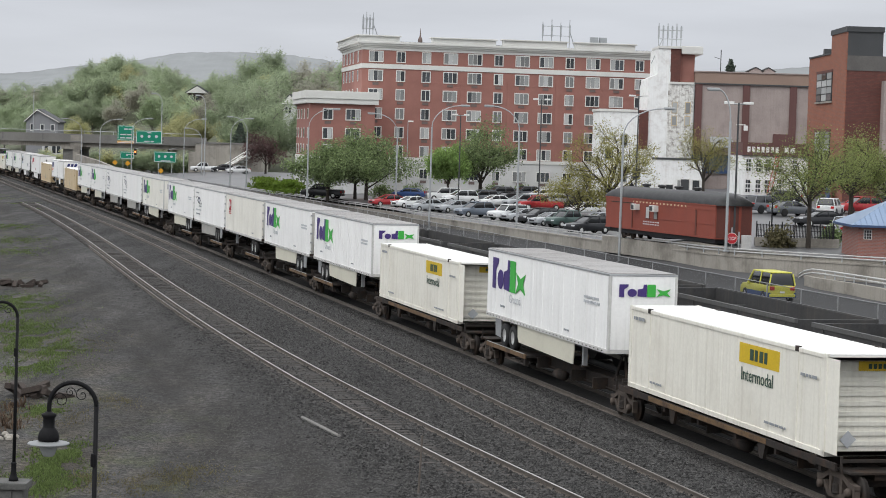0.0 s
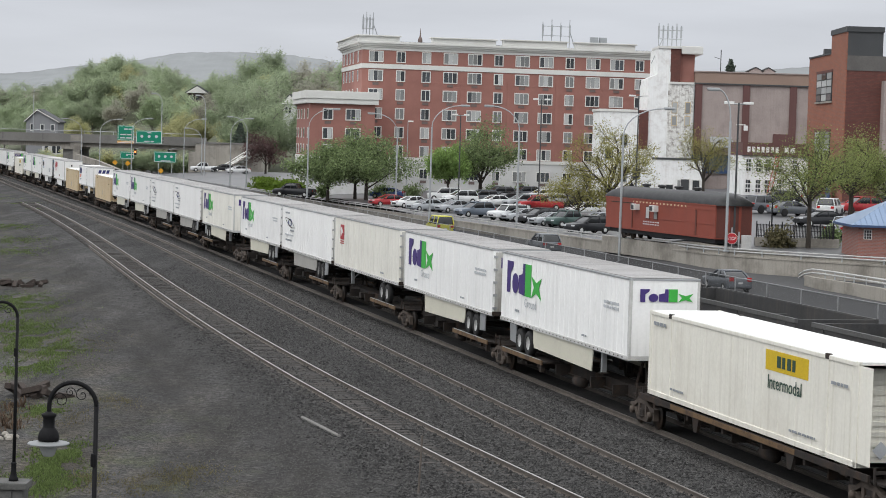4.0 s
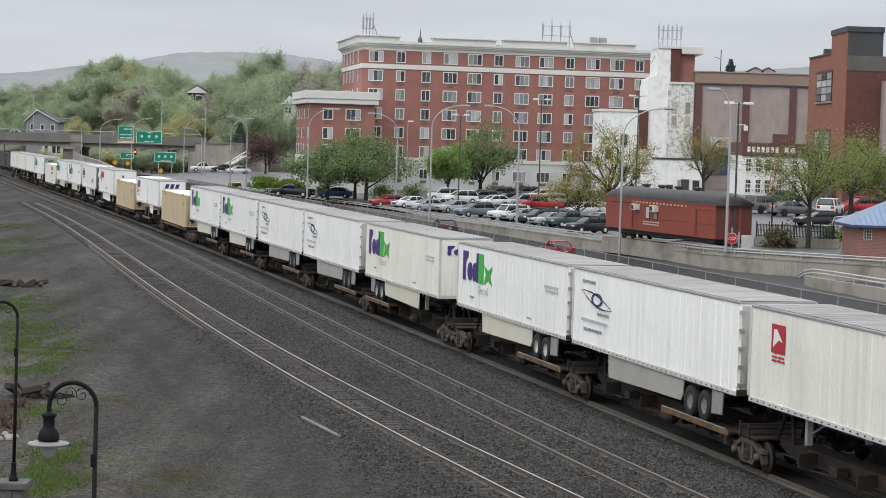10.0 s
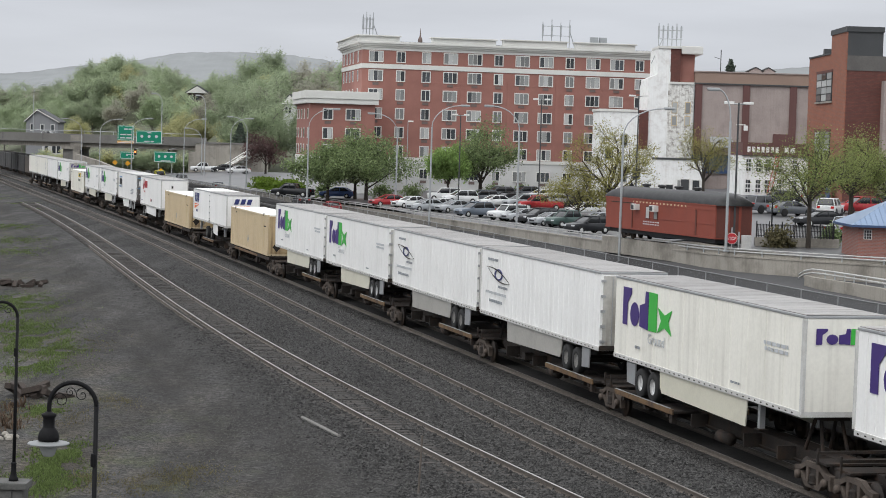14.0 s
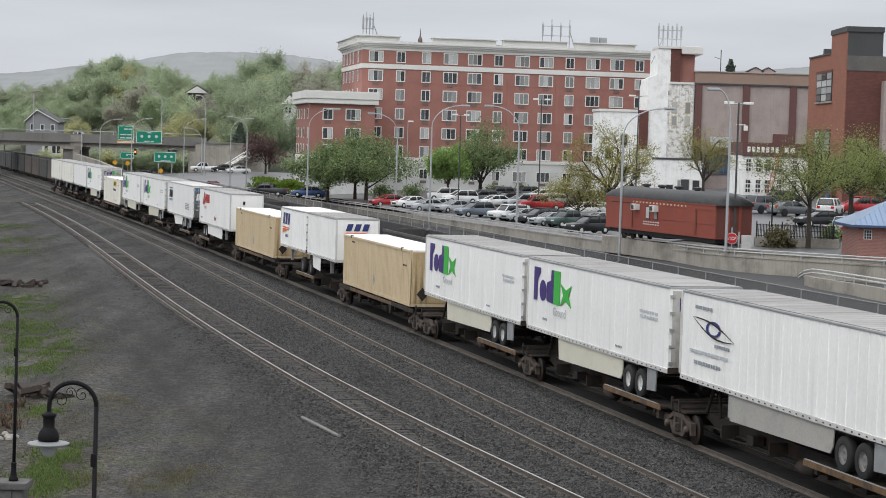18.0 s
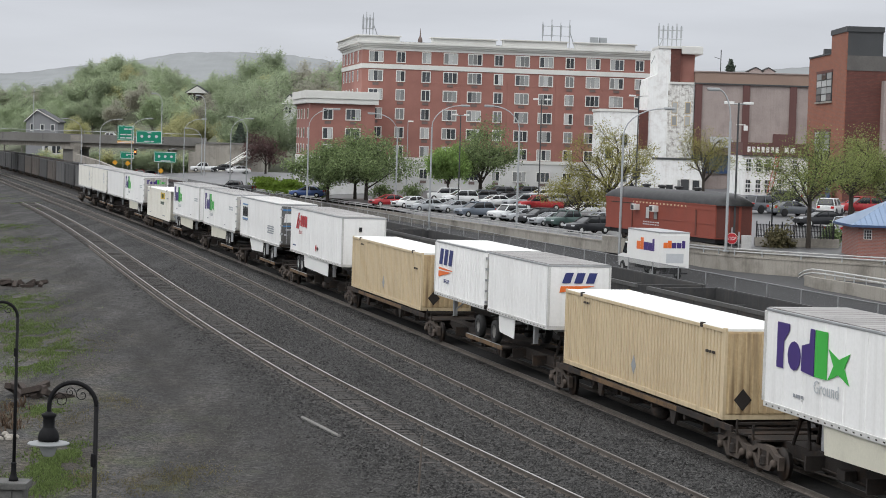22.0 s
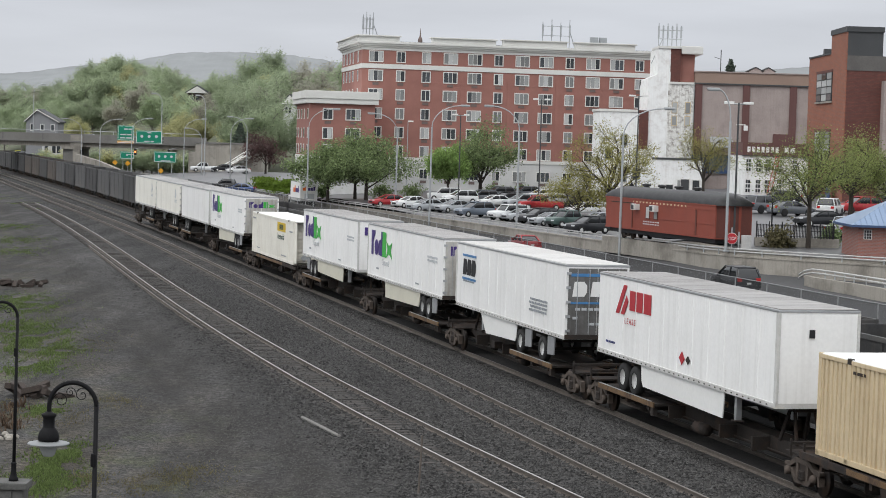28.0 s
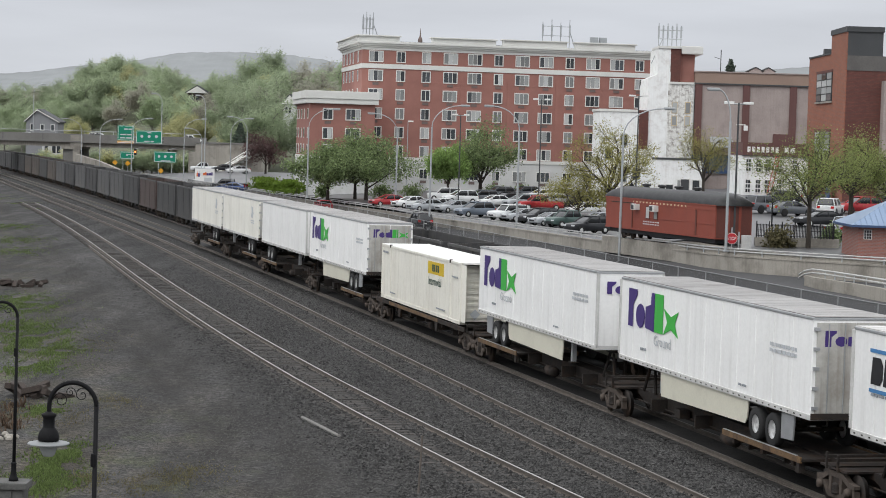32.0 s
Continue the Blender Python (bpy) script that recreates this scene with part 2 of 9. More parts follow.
M["lamp_white"] = mat("white_enamel", (0.21, 0.22, 0.225), 0.4, 0, 0.06, 8, 60, 0.02)
M["lamp_glass"] = mat("frosted_lamp_glass", (0.38, 0.40, 0.40), 0.25, 0, 0.05, 8, 60, 0.02)
M["sign_green"] = mat("highway_sign_green", (0.0, 0.20, 0.12), 0.5, 0, 0.06, 1, 10, 0.02)
M["sign_red"] = mat("stop_sign_red", (0.48, 0.02, 0.03), 0.5, 0, 0.06, 1, 10, 0.02)
M["sign_white"] = mat("sign_white", (0.78, 0.78, 0.76), 0.5, 0, 0.04, 1, 10, 0.02)
M["sign_yellow"] = mat("sign_amber", (0.62, 0.30, 0.02), 0.5, 0, 0.06, 1, 10, 0.02)
M["blue_roof"] = mat("blue_metal_roof", (0.20, 0.275, 0.40), 0.35, 0.2, 0.08, 0.6, 10, 0.03)
M["bark"] = mat("dark_bark", (0.05, 0.042, 0.035), 0.95, 0, 0.3, 2, 20, 0.4)
M["grey_bark"] = mat("grey_bark", (0.17, 0.16, 0.145), 0.95, 0, 0.3, 2, 20, 0.3)
M["leaf"] = mat("spring_leaf", (0.205, 0.265, 0.125), 0.7, 0, 0.1, 0.5, 6, 0.0, island=0.5, per_object=0.1, spec=0.2)
M["leaf_yellow"] = mat("budding_leaf", (0.29, 0.275, 0.095), 0.7, 0, 0.1, 0.5, 6, 0.0, island=0.45, spec=0.2)
M["leaf_bright"] = mat("fresh_leaf", (0.235, 0.275, 0.10), 0.7, 0, 0.1, 0.5, 6, 0.0, island=0.45, spec=0.2)
M["leaf_fresh"] = mat("bright_fresh_leaf", (0.25, 0.36, 0.12), 0.7, 0, 0.1, 0.5, 6, 0.0, island=0.4, spec=0.2)
# the three far leaf colours are paled to carry the distance haze
M["leaf_far"] = mat("hazed_woodland_leaf", (0.345, 0.405, 0.268), 0.9, 0, 0.06, 0.1, 2, 0.0, island=0.06, per_object=0.25, spec=0.1)
M["leaf_far_pale"] = mat("hazed_pale_woodland_leaf", (0.47, 0.465, 0.26), 0.9, 0, 0.06, 0.1, 2, 0.0, island=0.12, per_object=0.22, spec=0.1)
M["leaf_far_brown"] = mat("hazed_budding_woodland_twigs", (0.37, 0.36, 0.30), 0.9, 0, 0.06, 0.1, 2, 0.0, island=0.12, per_object=0.2, spec=0.1)
M["leaf_conifer"] = mat("spruce_needles", (0.10, 0.125, 0.10), 0.9, 0, 0.1, 0.5, 6, 0.0, island=0.3, spec=0.1)
M["leaf_red"] = mat("dark_red_leaf", (0.12, 0.075, 0.072), 0.8, 0, 0.1, 0.5, 6, 0.0, island=0.4, spec=0.1)


def coursed(name, brick, mortar, row, width):
    """Brick courses with pale joints on an upright wall, at true size."""
    m = mat(name, brick, 0.85, 0, 0.16, 0.6, 14, 0.1, tuple(c * 0.7 for c in brick), 0.5)
    n, l = m.node_tree.nodes, m.node_tree.links
    b = n["Principled BSDF"]
    src = b.inputs["Base Color"].links[0].from_socket
    tc = [q for q in n if q.type == "TEX_COORD"][0]
    split, join, add_ = n.new("ShaderNodeSeparateXYZ"), n.new("ShaderNodeCombineXYZ"), n.new("ShaderNodeMath")
    l.new(tc.outputs["Object"], split.inputs[0])
    l.new(split.outputs[0], add_.inputs[0])
    l.new(split.outputs[1], add_.inputs[1])
    l.new(add_.outputs[0], join.inputs[0])
    l.new(split.outputs[2], join.inputs[1])
    tex = n.new("ShaderNodeTexBrick")
    tex.inputs["Scale"].default_value, tex.inputs["Mortar Size"].default_value = 1.0, row * 0.13
    tex.inputs["Brick Width"].default_value, tex.inputs["Row Height"].default_value = width, row
    tex.inputs["Color1"].default_value, tex.inputs["Color2"].default_value, tex.inputs["Mortar"].default_value = (1.12, 1.12, 1.12, 1), (0.86, 0.86, 0.86, 1), (0, 0, 0, 1)
    l.new(join.outputs[0], tex.inputs["Vector"])
    mul = n.new("ShaderNodeMix")
    mul.data_type, mul.blend_type = "RGBA", "MULTIPLY"
    mul.inputs["Factor"].default_value = 1.0
    l.new(src, mul.inputs["A"])
    l.new(tex.outputs["Color"], mul.inputs["B"])
    mix = n.new("ShaderNodeMix")
    mix.data_type = "RGBA"
    l.new(tex.outputs["Fac"], mix.inputs["Factor"])
    l.new(mul.outputs["Result"], mix.inputs["A"])
    mix.inputs["B"].default_value = (*mortar, 1)
    l.new(mix.outputs["Result"], b.inputs["Base Color"])
    return m


M["course_brick"] = coursed("red_brick_courses", (0.29, 0.115, 0.092), (0.26, 0.21, 0.19), 0.105, 0.30)
# loft brick in a lit and a shaded tone; the dark one adds soot
M["brick_or"] = coursed("lit_orange_brick_courses", (0.29, 0.105, 0.064), (0.23, 0.125, 0.095), 0.15, 0.42)
M["brick_dk"] = coursed("shade_soot_brown_brick_courses", (0.135, 0.050, 0.040), (0.095, 0.050, 0.043), 0.15, 0.42)


def leafy(m, amount=0.45):
    """Thin leaves let part of the light through."""
    n, l = m.node_tree.nodes, m.node_tree.links
    b, out = n["Principled BSDF"], n["Material Output"]
    tr, mx = n.new("ShaderNodeBsdfTranslucent"), n.new("ShaderNodeMixShader")
    l.new(b.inputs["Base Color"].links[0].from_socket, tr.inputs["Color"])
    mx.inputs[0].default_value = amount
    l.new(b.outputs[0], mx.inputs[1])
    l.new(tr.outputs[0], mx.inputs[2])
    l.new(mx.outputs[0], out.inputs[0])


M["hedge"] = mat("hedge_leaf", (0.13, 0.20, 0.03), 0.7, 0, 0.1, 0.5, 6, 0.0, island=0.45, spec=0.2)
M["grass"] = mat("rough_grass", (0.125, 0.17, 0.06), 0.85, 0, 0.2, 0.5, 6, 0.0, island=0.5, spec=0.1)
M["dry_grass"] = mat("dry_grass", (0.165, 0.15, 0.085), 0.9, 0, 0.2, 0.5, 6, 0.0, island=0.4, spec=0.1)
for key in ("leaf", "leaf_fresh", "leaf_yellow", "leaf_bright", "leaf_far", "leaf_far_pale", "leaf_far_brown", "leaf_red", "hedge", "grass", "dry_grass"):
    # far leaves pass more light, which flattens contrast like haze
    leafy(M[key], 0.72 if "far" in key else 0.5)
# sleepers under the trains, blackened to stand for the shade there
M["shade_tie"] = mat("shade_black_sleeper", (0.018, 0.0165, 0.015), 0.8, 0, 0.35, 3, 30, 0.3, per_object=0.3)
M["pier_stone"] = mat("grey_pier_stone", (0.12, 0.12, 0.115), 0.85, 0, 0.25, 3, 25, 0.2, (0.06, 0.06, 0.058), 0.6, per_object=0.25)
M["slate"] = mat("grey_siding", (0.235, 0.24, 0.25), 0.8, 0, 0.1, 0.5, 8, 0.04)
M["wood_old"] = mat("rotten_timber", (0.045, 0.035, 0.03), 0.95, 0, 0.35, 3, 25, 0.4)


def car_paint(name, col):
    return mat(name, col, 0.3, 0.1, 0.06, 1.2, 20, 0.0, tuple(c * 0.75 for c in col), 0.3, spec=0.5)


PAINT = {"white": car_paint("white_car_paint", (0.72, 0.73, 0.73)), "silver": car_paint("silver_car_paint", (0.38, 0.40, 0.42)),
         "grey": car_paint("grey_car_paint", (0.13, 0.14, 0.155)), "black": car_paint("black_car_paint", (0.018, 0.019, 0.022)),
         "red": car_paint("red_car_paint", (0.36, 0.025, 0.03)), "blue": car_paint("blue_car_paint", (0.04, 0.08, 0.22)),
         "slate": car_paint("slate_car_paint", (0.16, 0.19, 0.23)), "green": car_paint("dark_green_car_paint", (0.06, 0.10, 0.09)),
         "yellow": car_paint("yellow_car_paint", (0.62, 0.60, 0.08)), "tan": car_paint("tan_car_paint", (0.36, 0.25, 0.15))}
M["car_glass"] = mat("car_glass", (0.012, 0.014, 0.016), 0.06, 0, 0.1, 1, 4, 0.0, spec=0.7)
M["head_lamp"] = mat("headlight_lens", (0.6, 0.62, 0.64), 0.15, 0, 0.05, 4, 20, 0.0, spec=0.7)
M["tail_lamp"] = mat("tail_light_lens", (0.42, 0.02, 0.02), 0.2, 0, 0.05, 4, 20, 0.0, spec=0.6)


# ---- mesh helpers ----
def quads(bm, verts, faces):
    vs = [bm.verts.new(v) for v in verts]
    for f in faces:
        try:
            bm.faces.new([vs[i] for i in f])
        except ValueError:
            pass
    return vs


def add_box(bm, x0, y0, z0, x1, y1, z1, m=None):
    vs = [(x, y, z) for z in (z0, z1) for y in (y0, y1) for x in (x0, x1)]
    if m is not None:
        vs = [m @ Vector(v) for v in vs]
    return quads(bm, vs, [(0, 2, 3, 1), (4, 5, 7, 6), (0, 1, 5, 4), (2, 6, 7, 3), (0, 4, 6, 2), (1, 3, 7, 5)])


def box(x0, y0, z0, x1, y1, z1, bevel=0.0):
    bm = bmesh.new()
    add_box(bm, x0, y0, z0, x1, y1, z1)
    if bevel:
        bmesh.ops.bevel(bm, geom=bm.edges[:], offset=bevel, segments=2, affect="EDGES", profile=0.7)
    return bm


def add_tube(bm, p, q, r0, r1=None, n=8, caps=True):
    r1 = r0 if r1 is None else r1
    p, q = Vector(p), Vector(q)
    d = (q - p).normalized()
    a = d.orthogonal().normalized()
    b = d.cross(a)
    rings = []
    for c, r in ((p, r0), (q, r1)):
        rings.append([bm.verts.new(c + r * (math.cos(2 * math.pi * i / n) * a + math.sin(2 * math.pi * i / n) * b)) for i in range(n)])
    for i in range(n):
        bm.faces.new((rings[0][i], rings[0][(i + 1) % n], rings[1][(i + 1) % n], rings[1][i]))
    if caps:
        bm.faces.new(rings[0][::-1])
        bm.faces.new(rings[1])


def tube(p, q, r0, r1=None, n=10):
    bm = bmesh.new()
    add_tube(bm, p, q, r0, r1, n)
    return bm


def add_path_tube(bm, pts, r, n=8):
    """One continuous bent tube along the points."""
    pts = [Vector(p) for p in pts]
    side, prev = None, None
    for i, p in enumerate(pts):
        d = (pts[min(i + 1, len(pts) - 1)] - pts[max(i - 1, 0)]).normalized()
        side = d.orthogonal().normalized() if side is None else (side - d * side.dot(d)).normalized()
        up = d.cross(side)
        ring = [bm.verts.new(p + r * (math.cos(2 * math.pi * k / n) * side + math.sin(2 * math.pi * k / n) * up)) for k in range(n)]
        if prev:
            for k in range(n):
                bm.faces.new((prev[k], prev[(k + 1) % n], ring[(k + 1) % n], ring[k]))
        else:
            bm.faces.new(ring[::-1])
        prev = ring
    bm.faces.new(prev)


def lathe(profile, n=20, axis="z", at=(0, 0, 0), caps=True):
    """A turned shape from (radius, height) pairs."""
    bm = bmesh.new()
    rings = []
    for r, h in profile:
        ring = []
        for i in range(n):
            c, s = r * math.cos(2 * math.pi * i / n), r * math.sin(2 * math.pi * i / n)
            v = (c, s, h) if axis == "z" else (c, h, s)
            ring.append(bm.verts.new((v[0] + at[0], v[1] + at[1], v[2] + at[2])))
        rings.append(ring)
    for a, b in zip(rings[:-1], rings[1:]):
        for i in range(n):
            bm.faces.new((a[i], a[(i + 1) % n], b[(i + 1) % n], b[i]))
    if caps:
        bm.faces.new(rings[0])
        bm.faces.new(rings[-1])
    bmesh.ops.recalc_face_normals(bm, faces=bm.faces[:])
    return bm


def extrude_poly(pts, h, along="y", at=0.0):
    """A flat outline in two coordinates, thickened by h along the third."""
    bm = bmesh.new()
    def put(a, b, c):
        return {"y": (a, c, b), "x": (c, a, b), "z": (a, b, c)}[along]
    f = [bm.verts.new(put(a, b, at)) for a, b in pts]
    g = [bm.verts.new(put(a, b, at + h)) for a, b in pts]
    bm.faces.new(f)
    bm.faces.new(g[::-1])
    n = len(pts)
    for i in range(n):
        bm.faces.new((f[i], g[i], g[(i + 1) % n], f[(i + 1) % n]))
    bmesh.ops.recalc_face_normals(bm, faces=bm.faces[:])
    return bm


def mesh_of(name, bm, material, smooth=False):
    me = bpy.data.meshes.new(name)
    bm.to_mesh(me)
    bm.free()
    me.materials.append(material)
    if smooth:
        for p in me.polygons:
            p.use_smooth = True
    return me


def part(name, bm, material, parent, label="", smooth=False, at=None):
    me = bm if isinstance(bm, bpy.types.Mesh) else mesh_of(name, bm, material, smooth)
    ob = new(name, me)
    ob.parent = parent
    if at is not None:
        ob.matrix_basis = at
    if label:
        tagged(ob, label)
    return ob


def thing(name, m, label, category, group="", kind=""):
    ob = new(name)
    ob.empty_display_size = 0.5
    ob.matrix_basis = m
    return tagged(ob, label, category, group, kind)


def solid(name, bm, material, label, category, m=None, group="", kind="", smooth=False):
    ob = new(name, mesh_of(name, bm, material, smooth))
    if m is not None:
        ob.matrix_basis = m
    return tagged(ob, label, category, group, kind)


def lettering(text, size, material, parent, m, name="lettering", squash=1.0):
    cu = bpy.data.curves.new(name, "FONT")
    cu.body, cu.size, cu.extrude, cu.align_x, cu.resolution_u = text, size, 0.004, "LEFT", 2
    tmp = bpy.data.objects.new(name + "_tmp", cu)
    scene.collection.objects.link(tmp)
    me = bpy.data.meshes.new_from_object(tmp.evaluated_get(bpy.context.evaluated_depsgraph_get()))
    bpy.data.objects.remove(tmp)
    bpy.data.curves.remove(cu)
    me.transform(Matrix.Diagonal((squash, 1, 1, 1)))
    me.materials.clear()
    me.materials.append(material)
    ob = new(name, me)
    ob.parent = parent
    ob.matrix_basis = m
    return ob


# ---- the line of the tracks: near face of the passing train as x over y ----
def line_x(u):
    return 5.80 - 0.262 * (u - 76.2) - 0.00005 * (u - 76.2) ** 2


def line_pt(u, lat, z=0.0):
    """A point beside the train's near face: u along the line, lat metres away from the camera's side."""
    b = -0.262 - 0.0001 * (u - 76.2)
    k = 1 / math.hypot(1, b)
    return Vector((line_x(u) + lat * k, u - b * lat * k, z))


def heading(u):
    """Degrees of the direction of travel (towards smaller u)."""
    b = -0.262 - 0.0001 * (u - 76.2)
    return math.degrees(math.atan2(-1, -b))


_us = np.linspace(-60, 760, 8201)
_seg = np.hypot(np.diff(5.80 - 0.262 * (_us - 76.2) - 0.00005 * (_us - 76.2) ** 2), np.diff(_us))
_ss = -np.concatenate([[0], np.cumsum(_seg)])
_ss -= np.interp(76.2, _us, _ss)


def u_at(s):
    return float(np.interp(-s, -_ss, _us))


RAIL_T = -0.95
LINE_C = 1.295
def lat_mid(u):
    v = min(u, 330.0) / 100.0
    return -0.28498 * v**5 + 3.15284 * v**4 - 12.90164 * v**3 + 23.4164 * v**2 - 17.57391 * v - 1.45852


# ---- ground: one sheet, stepped down under the train's line and the road ----
def build_ground():
    us = [-4500, -1500, -400, -100] + list(range(-40, 760, 10)) + [900, 1300, 2200, 4800]
    cols = [(-4500, -0.22), (-1500, -0.22), (-400, -0.22), (-120, -0.22), (-60, -0.22), (-35, -0.22), (-22, -0.22), (-14, -0.22), (-8.3, -0.16), (-4.2, -0.16), (-3.1, -0.20),
            (-2.3, -0.46), (-1.2, -0.86), (-0.3, -1.12), (0.4, -1.17), (7.6, -1.17), (14, -1.14), (23, -1.12), (33, -1.12), (60, -1.14), (120, -1.14), (400, -1.14), (1500, -1.14), (4500, -1.14)]
    bm = bmesh.new()
    rows = []
    for u in us:
        uu = max(-200, min(u, 1000))
        row = []
        for lat, z in cols:
            p = line_pt(uu, lat, z)
            p.y += u - uu
            if -60 <= lat <= -8.3:
                p.z += 0.03 * noise.noise((p.x * 0.13, p.y * 0.08, 0.3))
            row.append(bm.verts.new(p))
        rows.append(row)
    for a, b in zip(rows[:-1], rows[1:]):
        for i in range(len(cols) - 1):
            bm.faces.new((a[i], a[i + 1], b[i + 1], b[i]))
    bmesh.ops.recalc_face_normals(bm, faces=bm.faces[:])
    m = mat("cinder_gravel_ground", (0.0445, 0.0435, 0.0425), 0.9, 0, 0.3, 0.35, 3.0, 0.5, (0.036, 0.035, 0.0345), 0.5, spec=0.25)
    g = solid("ground", bm, m, "dark cinder and gravel ground of a rail yard", "ground", kind="structure", smooth=True)
    n, l = m.node_tree.nodes, m.node_tree.links
    b = n["Principled BSDF"]
    # pebble relief and speckle at stone size
    tc = [x for x in n if x.type == "TEX_COORD"][0]
    v = n.new("ShaderNodeTexVoronoi")
    v.inputs["Scale"].default_value = 15.0
    l.new(tc.outputs["Object"], v.inputs["Vector"])
    src = b.inputs["Base Color"].links[0].from_socket

    def ramped(value, lo, hi, a, z):
        r = n.new("ShaderNodeMapRange")
        r.inputs["From Min"].default_value, r.inputs["From Max"].default_value = lo, hi
        r.inputs["To Min"].default_value, r.inputs["To Max"].default_value = a, z
        l.new(value, r.inputs["Value"])
        return r.outputs[0]

    def times(colour, value):
        k = n.new("ShaderNodeVectorMath")
        k.operation = "SCALE"
        l.new(colour, k.inputs[0])
        l.new(value, k.inputs["Scale"])
        return k.outputs[0]

    def patches(scale, rotation, detail, stretch=(1, 1, 1)):
        k, t = n.new("ShaderNodeMapping"), n.new("ShaderNodeTexNoise")
        k.inputs["Rotation"].default_value = (0, 0, radians(rotation))
        k.inputs["Scale"].default_value = stretch
        t.inputs["Scale"].default_value, t.inputs["Detail"].default_value, t.inputs["Roughness"].default_value = scale, detail, 0.62
        l.new(tc.outputs["Object"], k.inputs["Vector"])
        l.new(k.outputs[0], t.inputs["Vector"])
        return t.outputs["Fac"]

    def tinted_by(colour, tint, value):
        k = n.new("ShaderNodeMix")
        k.data_type = "RGBA"
        l.new(value, k.inputs["Factor"])
        l.new(colour, k.inputs["A"])
        k.inputs["B"].default_value = (*tint, 1)
        return k.outputs["Result"]

    def product(p, q):
        k = n.new("ShaderNodeMath")
        k.operation = "MULTIPLY"
        l.new(p, k.inputs[0])
        l.new(q, k.inputs[1])
        return k.outputs[0]

    # bare brownish earth and moss away from the tracks, towards the embankment
    lat = n.new("ShaderNodeVectorMath")
    lat.operation = "DOT_PRODUCT"
    lat.inputs[1].default_value = (1.0, 0.262, 0.0)
    l.new(tc.outputs["Object"], lat.inputs[0])
    verge = ramped(lat.outputs["Value"], 12.5, 4.5, 0.0, 1.0)
    src = tinted_by(src, (0.064, 0.055, 0.041), product(verge, ramped(patches(0.45, -15, 5, (1, 0.5, 1)), 0.40, 0.62, 0.0, 0.85)))
    src = tinted_by(src, (0.055, 0.064, 0.032), product(verge, ramped(patches(0.7, 20, 6, (1, 0.5, 1)), 0.52, 0.66, 0.0, 0.8)))
    sp = n.new("ShaderNodeSeparateColor")
    l.new(v.outputs["Color"], sp.inputs[0])
    src = times(src, ramped(sp.outputs[0], 0.0, 1.0, 0.45, 1.6))
    lumps = n.new("ShaderNodeTexVoronoi")
    lumps.inputs["Scale"].default_value = 5.5
    l.new(tc.outputs["Object"], lumps.inputs["Vector"])
    grain = n.new("ShaderNodeSeparateColor")
    l.new(lumps.outputs["Color"], grain.inputs[0])
    src = times(src, ramped(grain.outputs[0], 0.0, 1.0, 0.62, 1.36))
    # wheel ruts along the yard and a wide scraped lane
    src = times(src, ramped(patches(1.0, -15, 3, (0.6, 0.035, 1)), 0.38, 0.6, 0.58, 1.22))
    # a pair of dark muddy wheel ruts in the service lane
    wobble = n.new("ShaderNodeMath")
    wobble.operation = "ADD"
    l.new(lat.outputs["Value"], wobble.inputs[0])
    l.new(ramped(patches(0.09, 0, 3), 0.3, 0.7, -0.9, 0.9), wobble.inputs[1])
    for centre, half in ((9.3, 0.75), (10.95, 0.85)):
        off, dist = n.new("ShaderNodeMath"), n.new("ShaderNodeMath")
        off.operation, dist.operation = "SUBTRACT", "ABSOLUTE"
        off.inputs[1].default_value = centre
        l.new(wobble.outputs[0], off.inputs[0])
        l.new(off.outputs[0], dist.inputs[0])
        band = product(ramped(dist.outputs[0], 0.1, half, 1.0, 0.0), ramped(patches(0.5, -15, 4, (1.4, 0.12, 1)), 0.36, 0.6, 0.0, 0.8))
        src = tinted_by(src, (0.0215, 0.0195, 0.018), band)
    # blacker ballast beside the tracks
    src = times(src, ramped(lat.outputs["Value"], 15.0, 18.0, 1.0, 0.68))
    src = times(src, ramped(patches(0.16, -15, 4, (1, 0.4, 1)), 0.35, 0.65, 0.80, 1.18))
    l.new(src, b.inputs["Base Color"])
    bp = n.new("ShaderNodeBump")
    bp.inputs["Strength"].default_value, bp.inputs["Distance"].default_value = 0.8, 0.05
    l.new(v.outputs["Distance"], bp.inputs["Height"])
    l.new(bp.outputs[0], b.inputs["Normal"])
    return g


build_ground()


# ---- tracks ----
RAIL = [(-0.07, -0.165), (0.07, -0.165), (0.07, -0.14), (0.014, -0.12), (0.014, -0.045), (0.036, -0.03), (0.036, 0.0), (-0.036, 0.0), (-0.036, -0.03), (-0.014, -0.045), (-0.014, -0.12), (-0.07, -0.14)]


